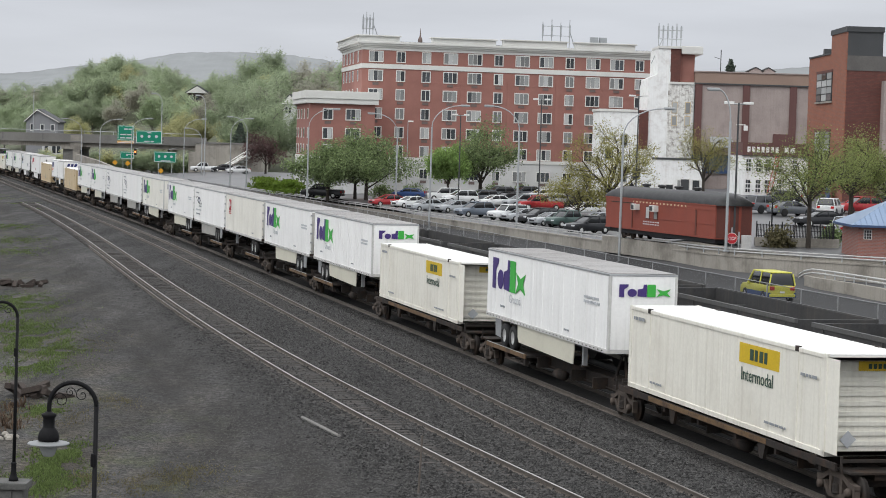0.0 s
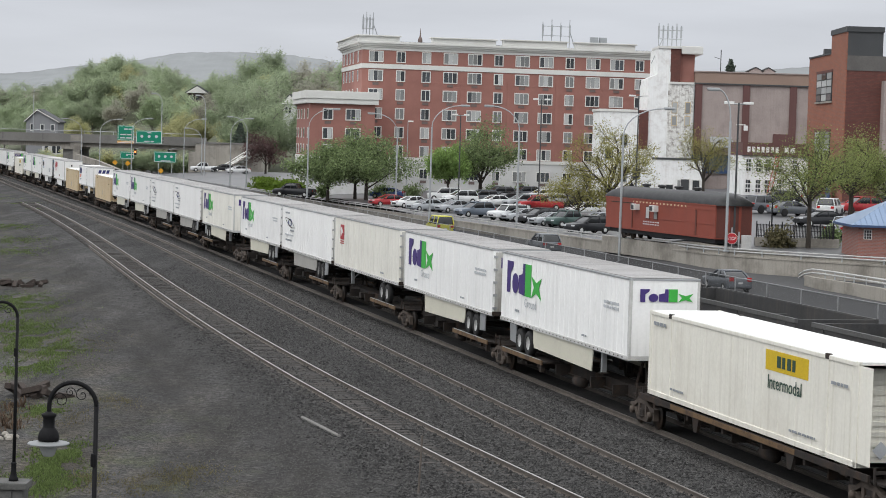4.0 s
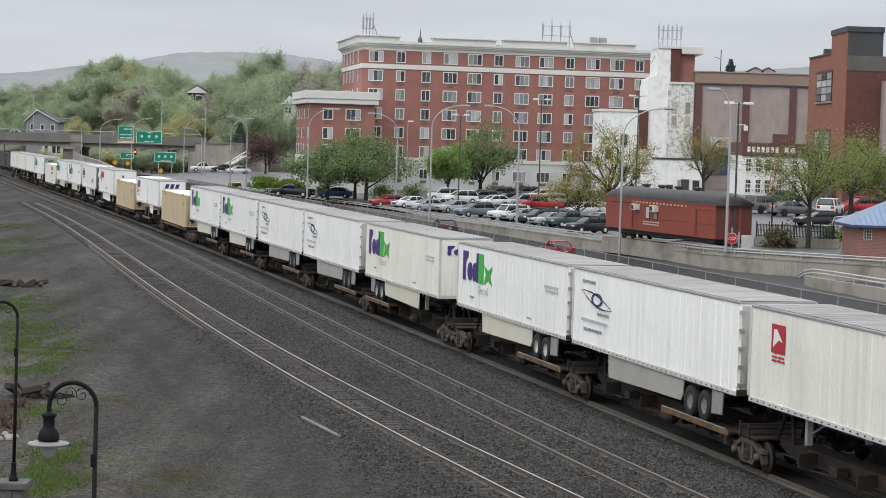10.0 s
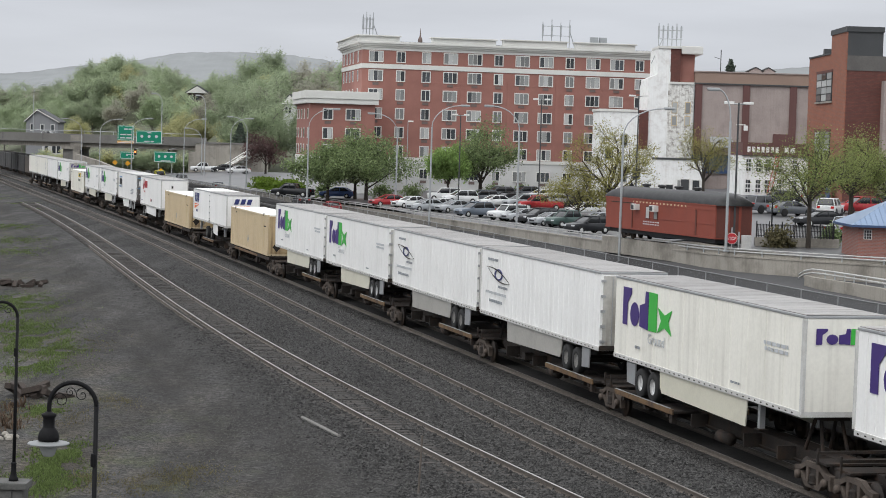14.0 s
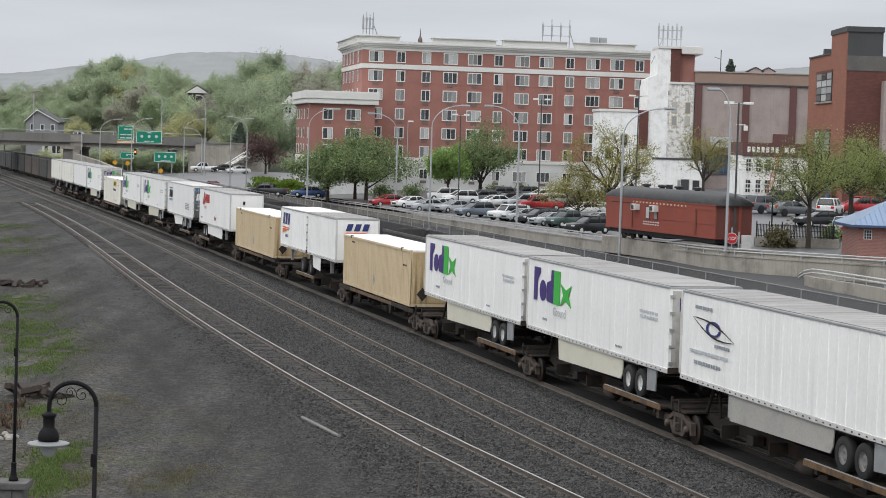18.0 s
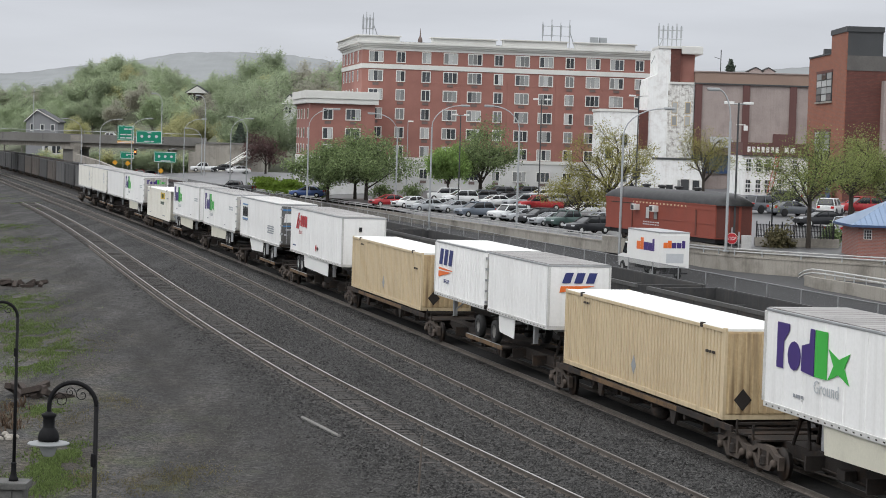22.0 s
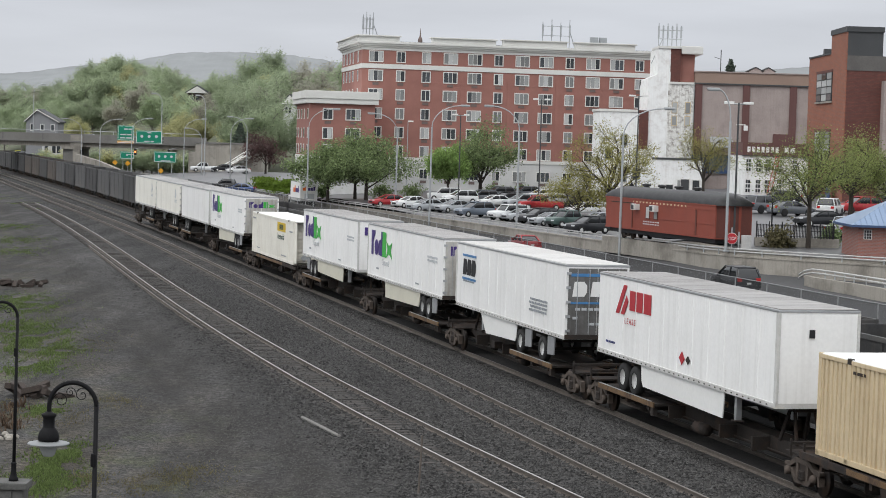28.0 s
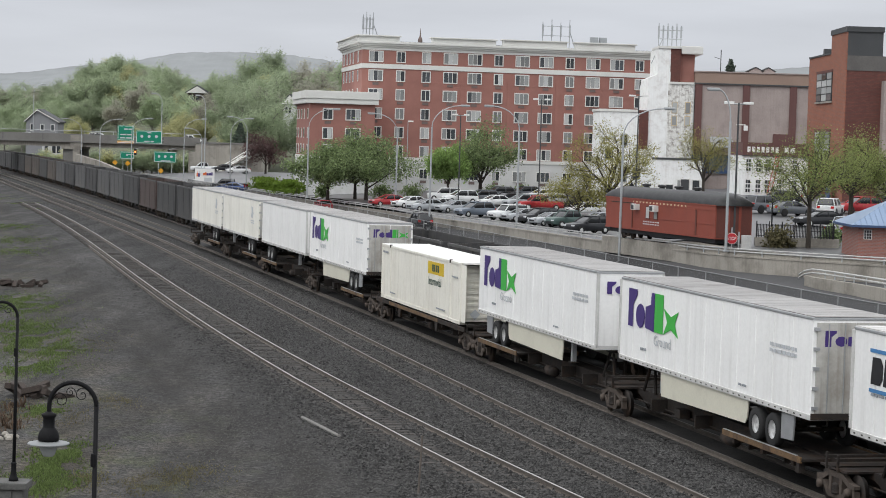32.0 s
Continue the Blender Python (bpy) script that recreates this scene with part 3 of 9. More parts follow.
def build_rail(lat_of, z, u0, u1, parent, polished):
    bm = bmesh.new()
    top = bmesh.new()
    prev = ptop = None
    u = u0
    while u <= u1 + 0.1:
        lat = lat_of(u)
        ring = [bm.verts.new(line_pt(u, lat + a, z + h - 0.004)) for a, h in RAIL]
        tr = [top.verts.new(line_pt(u, lat + a, z + h)) for a, h in ((-0.027, -0.002), (-0.023, 0.001), (0.023, 0.001), (0.027, -0.002))]
        if prev:
            for i in range(len(RAIL)):
                bm.faces.new((prev[i], prev[(i + 1) % len(RAIL)], ring[(i + 1) % len(RAIL)], ring[i]))
            for i in range(3):
                top.faces.new((ptop[i], ptop[i + 1], tr[i + 1], tr[i]))
        prev, ptop = ring, tr
        u += 8
    for b in (bm, top):
        bmesh.ops.recalc_face_normals(b, faces=b.faces[:])
    r = part("rail", bm, M["rail_side"], parent)
    part("rail_head", top, polished, r, "worn bright running surface")


def build_track(name, label, lat_of, z, u0, u1, near_u, polished, tie="tie"):
    tr = thing(name, pose(0, 0, 0), label, "railway track", "railway tracks", "structure")
    build_rail(lambda u: lat_of(u) - 0.75, z, u0, u1, tr, polished)
    build_rail(lambda u: lat_of(u) + 0.75, z, u0, u1, tr, polished)
    me = mesh_of("sleeper", box(-0.115, -1.3, -0.16, 0.115, 1.3, 0.0, 0.02), M[tie])
    far = bmesh.new()
    u, k = u0, 0
    while u < u1:
        p = line_pt(u, lat_of(u))
        m = pose(p.x, p.y, z - (0.172 if tie == "shade_tie" else 0.152) + random.uniform(-0.016, 0.012), 0, random.uniform(-1, 1), heading(u) + random.uniform(-1.2, 1.2))
        if near_u[0] < u < near_u[1] and k < 140:
            part("sleeper", me, None, tr, at=m)
            k += 1
        else:
            add_box(far, -0.115, -1.3, -0.16, 0.115, 1.3, 0.0, m)
        u += 0.53
    tagged(part("sleepers", far, M[tie], tr), kind="stuff")
    return tr


M["rail_rusty"] = mat("dull_rail_top", (0.15, 0.135, 0.12), 0.55, 0.3, 0.2, 2, 40, 0.05)


def lat_near(u):
    return 9.455402096036088e-09 * u**4 - 7.808068254480944e-06 * u**3 + 0.002221483597383749 * u**2 - 0.24775140575353205 * u - 1.1159444763833213


build_track("yard_track", "steel yard track on dark wooden sleepers and ballast", lat_mid, 0.0, 30, 440, (48, 125), M["rail_rusty"])
build_track("yard_track", "steel yard track with bright rails on wooden sleepers", lat_near, 0.0, 30, 250, (44, 120), M["rail_top"])
build_track("main_track", "steel main track under the passing freight train", lambda u: LINE_C, RAIL_T, 20, 620, (44, 90), M["rail_rusty"], "shade_tie")
build_track("storage_track", "steel track under standing black hopper cars", lambda u: 5.55, RAIL_T, 20, 620, (0, 0), M["rail_rusty"], "shade_tie")


def build_bed():
    """Ballast between the kerb and the road, under both main tracks, blackened for the trains' shade."""
    bm = bmesh.new()
    prev = None
    for i in range(0, 80):
        u = 20 + i * 7.5
        row = [bm.verts.new(line_pt(u, a, z)) for a, z in ((0.3, -1.15), (0.55, -1.11), (LINE_C, -1.105), (3.4, -1.11), (5.55, -1.095), (7.8, -1.12), (13.0, -1.125))]
        if prev:
            for k in range(len(row) - 1):
                bm.faces.new((prev[k], prev[k + 1], row[k + 1], row[k]))
        prev = row
    bmesh.ops.recalc_face_normals(bm, faces=bm.faces[:])
    # near-black colour paints the shade below the cars
    m = mat("shade_black_ballast", (0.02, 0.0195, 0.019), 0.85, 0, 0.5, 2.0, 14, 0.6, (0.035, 0.032, 0.03), 0.5)
    solid("track_bed", bm, m, "ballast bed under the main tracks, painted black as shade", "track bed", kind="structure")
    m = mat("brown_black_track_dirt", (0.032, 0.029, 0.0265), 0.9, 0, 0.4, 1.2, 16, 0.6, (0.022, 0.020, 0.0185), 0.6)
    for lat_of, u1 in ((lat_mid, 440), (lat_near, 250)):
        bm = bmesh.new()
        prev = None
        for i in range(int((u1 - 30) / 1.5)):
            u = 30 + i * 1.5
            rag = 0.12 * noise.noise((u * 0.8, u1, 0)), 0.12 * noise.noise((u * 0.8, u1, 7))
            row = [bm.verts.new(line_pt(u, lat_of(u) + q, z)) for q, z in ((-1.32 + rag[0], -0.19), (-1.0, -0.163), (-0.3, -0.167), (0.3, -0.167), (1.0, -0.163), (1.32 + rag[1], -0.19))]
            if prev:
                for k in range(5):
                    bm.faces.new((prev[k], prev[k + 1], row[k + 1], row[k]))
            prev = row
        bmesh.ops.recalc_face_normals(bm, faces=bm.faces[:])
        solid("track_bed", bm, m, "brown-black dirty ballast between the yard rails", "track bed", kind="structure")


build_bed()

# ---- road, parking lot, walls ----
WALL3 = [(-62.0, 420.0, 0.3), (-45.0, 368.0, 0.3), (-30.0, 323.0, 0.33), (-14.1, 275.0, 0.36), (-4.4, 243.0, 0.5), (5.5, 210.0, 0.72), (11.6, 190.0, 0.83), (15.3, 178.0, 0.9), (18.6, 168.0, 1.05),
         (20.4, 161.5, 1.12), (22.2, 157.0, 1.2), (24.0, 155.0, 1.22), (26.5, 152.5, 1.25), (31.7, 148.0, 1.29), (45.0, 142.0, 1.35), (75.0, 135.0, 1.4)]
WALL = [(x, y) for x, y, z in WALL3]
LOT_Z = -0.05


def wall_at(y):
    for (ax, ay, az), (bx, by, bz) in zip(WALL3[:-1], WALL3[1:]):
        if min(ay, by) <= y <= max(ay, by):
            k = (y - ay) / (by - ay)
            return ax + k * (bx - ax), az + k * (bz - az)
    return (90.0, 1.4) if y < 200 else (-75.0 - 0.3 * (y - 430), 0.3)


def lot_z(x, y):
    """The lot rises towards the town and to the east."""
    zl = LOT_Z + 0.014 * max(0.0, min(y, 320.0) - 230.0)
    if y > 275.0:
        # the far lot dips to the top of the road wall
        away = min(1.0, max(0.0, (x - wall_at(min(y, 419.0))[0]) / 16.0))
        k = min(1.0, (y - 275.0) / 30.0)
        zl = zl * (1 - k) + k * (-0.14 + (zl + 0.14) * away)
    zr = 1.0 + 0.026 * min(max(y - 150.0, 0.0), 92.0)
    t = min(1.0, max(0.0, (x / y - 0.085) / 0.04))
    t = t * t * (3 - 2 * t)
    return zl + (zr - zl) * t



def strip_wall(name, pts, z0, z1, t, material, label, category, kind="structure", cap=0.0):
    bm = bmesh.new()
    prev = None
    for i, p in enumerate(pts):
        a, b = Vector(pts[max(0, i - 1)][:2]), Vector(pts[min(len(pts) - 1, i + 1)][:2])
        d = (b - a).normalized()
        nrm = Vector((-d.y, d.x))
        q = Vector(p[:2])
        dz = p[2] if len(p) > 2 else 0.0
        outline = [(0, z0), (0, z1), (t, z1), (t, z0)] if not cap else [(0, z0), (0, z1 - cap), (-0.05, z1 - cap), (-0.05, z1), (t + 0.05, z1), (t + 0.05, z1 - cap), (t, z1 - cap), (t, z0)]
        ring = [bm.verts.new((q.x + nrm.x * o, q.y + nrm.y * o, z + dz)) for o, z in outline]
        if prev:
            n = len(outline)
            for k in range(n):
                bm.faces.new((prev[k], prev[(k + 1) % n], ring[(k + 1) % n], ring[k]))
        else:
            bm.faces.new(ring)
        prev = ring
    bm.faces.new(prev)
    bmesh.ops.recalc_face_normals(bm, faces=bm.faces[:])
    return solid(name, bm, material, label, category, kind=kind)


def build_road():
    bm = bmesh.new()
    prev = None
    for u in list(range(20, 470, 6)) + [500, 600, 700, 800]:
        a, b = line_pt(u, 22.6, -1.0), line_pt(u, 33.0, -1.0)
        row = [a, b]
        wx, wz = wall_at(b.y + 3)
        foot = max(-1.0, min(wz - 1.45, -0.5))
        end = Vector((max(wx + 0.05, b.x + 0.3), b.y + 3, foot if u < 400 else -1.0))
        row += [b.lerp(end, 0.5), end]
        row = [bm.verts.new(p) for p in row]
        if prev:
            for k in range(3):
                bm.faces.new((prev[k], prev[k + 1], row[k + 1], row[k]))
        prev = row
    bmesh.ops.recalc_face_normals(bm, faces=bm.faces[:])
    solid("road", bm, M["asphalt"], "damp grey asphalt expressway beside the railway", "road", kind="structure", smooth=True)
    for lat in (26.2, 29.6):
        bm = bmesh.new()
        for i in range(40, 420, 12 if lat > 27 else 13):
            p, q = line_pt(i, lat, -0.994), line_pt(i + (3.2 if lat > 27 else 12.9), lat, -0.994)
            w = Vector((0.07, 0, 0))
            quads(bm, [p - w, p + w, q + w, q - w], [(0, 1, 2, 3)])
        solid("lane_marking", bm, M["sign_white"], "worn white paint lines on the asphalt", "road marking", kind="structure")


build_road()


def build_lot():
    bm = bmesh.new()
    prev = None
    for y in [135, 136, 142.2, 145, 148.2, 150, 152.7, 155.2, 157.2, 161.7, 168.2, 178.2, 190.2, 200, 210.2, 220, 230, 243.2, 260, 275.2, 300, 320, 323.2, 368.2, 420]:
        x0 = None
        for (ax, ay), (bx, by) in zip(WALL[:-1], WALL[1:]):
            if min(ay, by) <= y - 0.2 <= max(ay, by):
                x0 = ax + (y - 0.2 - ay) / (by - ay) * (bx - ax)
        x0 = -62.0 if y > 419 else (x0 if x0 is not None else 76.0)
        row = [bm.verts.new((x0 + 0.1 + (118.0 - x0) * k / 40, y, lot_z(x0 + 0.1 + (118.0 - x0) * k / 40, y))) for k in range(41)] + [bm.verts.new((240.0, y, lot_z(240, y)))]
        if prev:
            for k in range(len(row) - 1):
                bm.faces.new((prev[k], prev[k + 1], row[k + 1], row[k]))
        prev = row
    bmesh.ops.recalc_face_normals(bm, faces=bm.faces[:])
    # concrete edging that closes the lot's rim down to the wall
    edge, last = bmesh.new(), None
    rim = []
    for y in np.arange(136.0, 170.0, 1.0):
        for (ax, ay), (bx, by) in zip(WALL[:-1], WALL[1:]):
            if min(ay, by) <= y - 0.2 <= max(ay, by):
                rim.append((ax + (y - 0.2 - ay) / (by - ay) * (bx - ax) + 0.1, y))
                break
    for x, y in rim:
        z = lot_z(x, y)
        cross = [edge.verts.new(p) for p in ((x - 0.02, y - 0.05, z - 1.6), (x - 0.02, y - 0.05, z + 0.03), (x + 0.25, y + 0.1, z + 0.03), (x + 0.25, y + 0.1, z - 1.6))]
        if last:
            for k in range(3):
                edge.faces.new((last[k], last[k + 1], cross[k + 1], cross[k]))
        last = cross
    bmesh.ops.recalc_face_normals(edge, faces=edge.faces[:])
    solid("lot_edging", edge, M["concrete"], "stained concrete edging of the parking lot", "kerb", kind="structure")
    solid("parking_lot", bm, M["lot_asphalt"], "dark asphalt parking lot behind the road wall", "parking lot", kind="structure", smooth=True)
    strip_wall("retaining_wall", WALL3, -2.4, -0.48, 0.3, M["concrete"], "stained concrete retaining wall along the road", "wall", cap=0.12)
    rail = thing("guard_rail", pose(0, 0, 0), "double galvanised pipe rail on the concrete wall", "railing", kind="structure")
    pts = [Vector((x, y, z - 0.45)) for x, y, z in WALL3]
    fine = []
    for p, q in zip(pts[:-1], pts[1:]):
        n = max(1, round((q - p).length / 3.0))
        fine += [p.lerp(q, i / n) for i in range(n)]
    for h in (0.27, 0.47):
        bm = bmesh.new()
        prev = None
        for p in fine:
            ring = [bm.verts.new((p.x + 0.02, p.y + 0.12 + 0.062 * math.cos(a), p.z + h + 0.062 * math.sin(a))) for a in [k * math.pi / 3 for k in range(6)]]
            if prev:
                for k in range(6):
                    bm.faces.new((prev[k], prev[(k + 1) % 6], ring[(k + 1) % 6], ring[k]))
            prev = ring
        bmesh.ops.recalc_face_normals(bm, faces=bm.faces[:])
        part("pipe_rail", bm, M["pale_pipe"], rail)
    me = mesh_of("rail_post", box(-0.04, -0.04, -0.04, 0.04, 0.04, 0.5), M["galv"])
    for p in fine:
        part("rail_post", me, None, rail, at=pose(p.x + 0.02, p.y + 0.12, p.z))


build_lot()


def build_fence():
    f = thing("chain_link_fence", pose(0, 0, 0), "tall grey chain-link fence between railway and road", "fence", kind="structure")
    post = mesh_of("fence_post", tube((0, 0, -1.2), (0, 0, 1.35), 0.04, n=6), M["dull_post"])
    us = list(np.arange(62, 330, 4.4))
    for u in us:
        p = line_pt(u, 22.3)
        part("fence_post", post, None, f, at=pose(p.x, p.y, 0))
    wire = mat("chain_link_wire", (0.06, 0.062, 0.064), 0.5, 0.3, 0.1, 2, 20, 0.0)
    n, l = wire.node_tree.nodes, wire.node_tree.links
    bs, out = n["Principled BSDF"], n["Material Output"]
    tr, mx = n.new("ShaderNodeBsdfTransparent"), n.new("ShaderNodeMixShader")
    mx.inputs[0].default_value = 0.5
    l.new(tr.outputs[0], mx.inputs[1])
    l.new(bs.outputs[0], mx.inputs[2])
    l.new(mx.outputs[0], out.inputs[0])
    for a, b in zip(us[:-1], us[1:]):
        bm = bmesh.new()
        p, q = line_pt(a, 22.3), line_pt(b, 22.3)
        quads(bm, [(p.x, p.y, -1.1), (q.x, q.y, -1.1), (q.x, q.y, 1.3), (p.x, p.y, 1.3)], [(0, 1, 2, 3)])
        part("mesh_panel", bm, wire, f)
    bm = bmesh.new()
    add_path_tube(bm, [line_pt(u, 22.3, 1.32) for u in us[::6] + [us[-1]]], 0.025, 5)
    part("top_rail", bm, M["dull_post"], f)


build_fence()


def build_ramp_barrier():
    pts = [(26.25, 147.2), (26.65, 145.0), (27.5, 142.3), (28.3, 139.7), (29.7, 134.4), (31.9, 126.0), (34.9, 114.0)]
    strip_wall("ramp_barrier", pts[::-1], -1.2, -0.06, 0.4, M["concrete"], "stained concrete ramp barrier with a pipe rail", "barrier")
    r = thing("barrier_rail", pose(0, 0, 0), "curved galvanised pipe rail on the ramp barrier", "railing", kind="structure")
    for h in (0.22, 0.46):
        bm = bmesh.new()
        way = [Vector((25.85, 149.4, h - 0.6)), Vector((26.05, 148.2, h - 0.25)), Vector((26.35, 146.8, h - 0.04))] + [Vector((x + 0.1, y, h)) for x, y in pts[1:]]
        add_path_tube(bm, way, 0.07, 8)
        part("pipe_rail", bm, M["pale_pipe"], r)
    for p, q in zip(pts[1:-1], pts[2:]):
        for k in (0.15, 0.65):
            x, y = p[0] + (q[0] - p[0]) * k + 0.1, p[1] + (q[1] - p[1]) * k
            part("rail_post", box(x - 0.04, y - 0.04, -0.1, x + 0.04, y + 0.04, 0.45), M["galv"], r)


build_ramp_barrier()
# ---- train: trailers and containers on articulated spine cars ----
# Local frame of each: x in the direction of travel from the trailing end, y to the far side, z from the rail top.
SPEED = 10.355
L53, HALF = 16.15, 1.295


def bars(parent, material, rows, side="near", y=-HALF, name="emblem", label=""):
    """Plain vinyl shapes on a side (x, z) or an end (y, z): outlines as lists of corner pairs."""
    for pts in rows:
        if side == "near":
            bm = extrude_poly(pts, 0.012, "y", y - 0.012)
        else:
            bm = extrude_poly(pts, 0.012, "x", y)
        part(name, bm, material, parent, label)


def rect(x0, z0, x1, z1):
    return [(x0, z0), (x1, z0), (x1, z1), (x0, z1)]


def loop(cx, cz, rx, rz, inner, a0=0.0, a1=6.2, n=14):
    """Outline of an open ring."""
    turn = [a0 + (a1 - a0) * i / n for i in range(n + 1)]
    return [(cx + rx * math.cos(a), cz + rz * math.sin(a)) for a in turn] + [(cx + rx * inner * math.cos(a), cz + rz * inner * math.sin(a)) for a in turn[::-1]]


def slab_logo(parent, x, z, w, h, side="near", y=-HALF):
    """Two-tone parcel emblem as plain blocks: dark purple half, green half."""
    k = w / 10.0
    disc = [(0.92 * math.cos(a * math.pi / 6), 0.32 * math.sin(a * math.pi / 6)) for a in range(12)]
    bars(parent, M["purple"], [[(x, z), (x + 0.95 * k, z), (x + 0.95 * k, z + 0.6 * h), (x + 1.75 * k, z + 0.85 * h), (x + 1.75 * k, z + h), (x, z + h)],
                               [(x + 2.5 * k + p * k, z + 0.33 * h + q * h) for p, q in disc],
                               [(x + 3.55 * k, z + 0.05 * h), (x + 5.3 * k, z), (x + 5.3 * k, z + h), (x + 4.7 * k, z + h), (x + 4.6 * k, z + 0.68 * h), (x + 3.55 * k, z + 0.6 * h)]], side, y, "emblem", "dark purple vinyl block")
    bars(parent, M["green_vinyl"], [rect(x + 5.4 * k, z, x + 7.05 * k, z + h), [(x + 7.2 * k, z), (x + 8.6 * k, z + 0.17 * h), (x + 10.0 * k, z), (x + 9.3 * k, z + 0.33 * h), (x + 10.0 * k, z + 0.66 * h), (x + 8.6 * k, z + 0.49 * h), (x + 7.2 * k, z + 0.66 * h), (x + 7.9 * k, z + 0.33 * h)]], side, y, "emblem", "green vinyl block")


TYRE = lathe([(0.28, -0.13), (0.47, -0.14), (0.51, -0.09), (0.51, 0.09), (0.47, 0.14), (0.28, 0.13)], 20, "y", caps=False)
RIM = lathe([(0.07, -0.02), (0.12, -0.09), (0.16, -0.03), (0.24, -0.045), (0.285, -0.12), (0.285, 0.1), (0.05, 0.1)], 16, "y")
TYRE_ME = mesh_of("tyre", TYRE, M["rubber"], True)
RIM_ME = mesh_of("rim", RIM, M["rim"], True)
RIM_DULL = RIM_ME.copy()
RIM_DULL.materials.clear()
RIM_DULL.materials.append(M["dull_rim"])


def road_wheel(parent, x, y, z, dull=False):
    far = y > 0
    t = part("wheel", TYRE_ME, None, parent, at=pose(x, y, z, 0, 0, 180 if far else 0))
    part("rim", RIM_DULL if dull else RIM_ME, None, t, "bright steel hub")


def trailer_body(length, z0, z1, ribs, roof_z):
    """Closed van body with shallow vertical panel ribs on both long sides."""
    bm = bmesh.new()
    prof = []
    n = max(2, int(length / ribs))
    step = length / n
    for i in range(n):
        a = i * step
        prof += [(a + 0.02, 0.0), (a + step - 0.07, 0.0), (a + step - 0.06, -0.016), (a + step - 0.01, -0.016)]
    prof = [(0.0, 0.0)] + prof + [(length, 0.0)]
    cols = []
    for x, d in prof:
        cols.append([bm.verts.new((x, -HALF - d, z0)), bm.verts.new((x, -HALF - d, z1)), bm.verts.new((x, HALF + d, z1)), bm.verts.new((x, HALF + d, z0))])
    for a, b in zip(cols[:-1], cols[1:]):
        for k in range(4):
            bm.faces.new((a[k], a[(k + 1) % 4], b[(k + 1) % 4], b[k]))
    bm.faces.new(cols[0])
    bm.faces.new(cols[-1][::-1])
    bmesh.ops.recalc_face_normals(bm, faces=bm.faces[:])
    return bm


def build_trailer(length, z0, z1, nose_leads, side, roof, label, group, ribs=1.2, wheels="tandem", skirt=True, dull=False, door_mat=None, fairing=True):
    t = thing("semi_trailer", pose(0, 0, 0), label, "trailer", group)
    part("body", trailer_body(length, z0 + 0.16, z1 - 0.10, ribs, z1), side, t)
    bm = box(-0.02, -HALF - 0.025, z1 - 0.10, length + 0.02, HALF + 0.025, z1 - 0.02, 0.02)
    part("top_rail", bm, M["alu"], t, "dull aluminium edge rail")
    bm = bmesh.new()
    n = int(length / 0.62)
    prof = []
    for i in range(n):
        a, b = i * length / n, (i + 1) * length / n
        prof += [(a + 0.015, z1 + 0.008), (b - 0.06, z1 + 0.008), (b - 0.045, z1 - 0.006), (b, z1 - 0.006)]
    cols = [(bm.verts.new((x, -HALF + 0.03, z)), bm.verts.new((x, HALF - 0.03, z)), bm.verts.new((x, HALF - 0.03, z1 - 0.03)), bm.verts.new((x, -HALF + 0.03, z1 - 0.03))) for x, z in prof]
    for a, b in zip(cols[:-1], cols[1:]):
        for k in range(4):
            bm.faces.new((a[k], a[(k + 1) % 4], b[(k + 1) % 4], b[k]))
    bmesh.ops.recalc_face_normals(bm, faces=bm.faces[:])
    part("roof_skin", bm, roof, t, "wet roof of narrow sheets")
    bm = box(0, -HALF - 0.03, z0, length, HALF + 0.03, z0 + 0.16, 0.015)
    lower = part("bottom_rail", bm, M["pale_rail"], t, "pale riveted bottom rail")
    bm = bmesh.new()
    for i in range(int(length / 0.45)):
        add_box(bm, 0.2 + i * 0.45, -HALF - 0.036, z0 + 0.055, 0.31 + i * 0.45, -HALF - 0.028, z0 + 0.095)
    tagged(part("marker_strip", bm, M["dark_frame"], lower), kind="stuff")
    # corner posts, nose and doors
    nose_x, door_x = (length, 0.0) if nose_leads else (0.0, length)
    sgn = 1 if nose_leads else -1
    for y in (-1, 1):
        part("corner_post", box(nose_x - 0.14, y * (HALF - 0.02) - 0.05, z0 + 0.16, nose_x + 0.03, y * (HALF - 0.02) + 0.05, z1 - 0.1, 0.03), M["pale_rail"], t)
    dm = door_mat or (side if nose_leads else M["door_dirty"])
    for y0, y1 in ((-HALF + 0.1, -0.015), (0.015, HALF - 0.1)):
        xa, xb = (door_x - 0.035, door_x + 0.005) if nose_leads else (door_x - 0.005, door_x + 0.035)
        d = part("door", box(xa, y0, z0 + 0.2, xb, y1, z1 - 0.16, 0.012), dm, t, "flat rear door leaf")
        xo = door_x - 0.06 if nose_leads else door_x + 0.06
        for k in (0.3, 0.72):
            yy = y0 + (y1 - y0) * k
            part("lock_rod", tube((xo, yy, z0 + 0.22), (xo, yy, z1 - 0.2), 0.018, n=6), M["alu"], d)
        for k in range(5):
            zz = z0 + 0.35 + k * (z1 - z0 - 0.7) / 4
            yo = y0 if y0 < 0 and abs(y0) > 0.5 else y1
            part("hinge", box(min(xo, door_x), yo - 0.09, zz - 0.05, max(xo, door_x), yo + 0.09, zz + 0.05), M["alu"], d)
    xa, xb = sorted((door_x, door_x - sgn * 0.03))
    part("door_frame", box(xa - 0.01, -HALF, z0 + 0.02, xb + 0.01, HALF, z0 + 0.2, 0.01), M["dark_frame"], t)
    # running gear
    wz = PLAT + 0.51
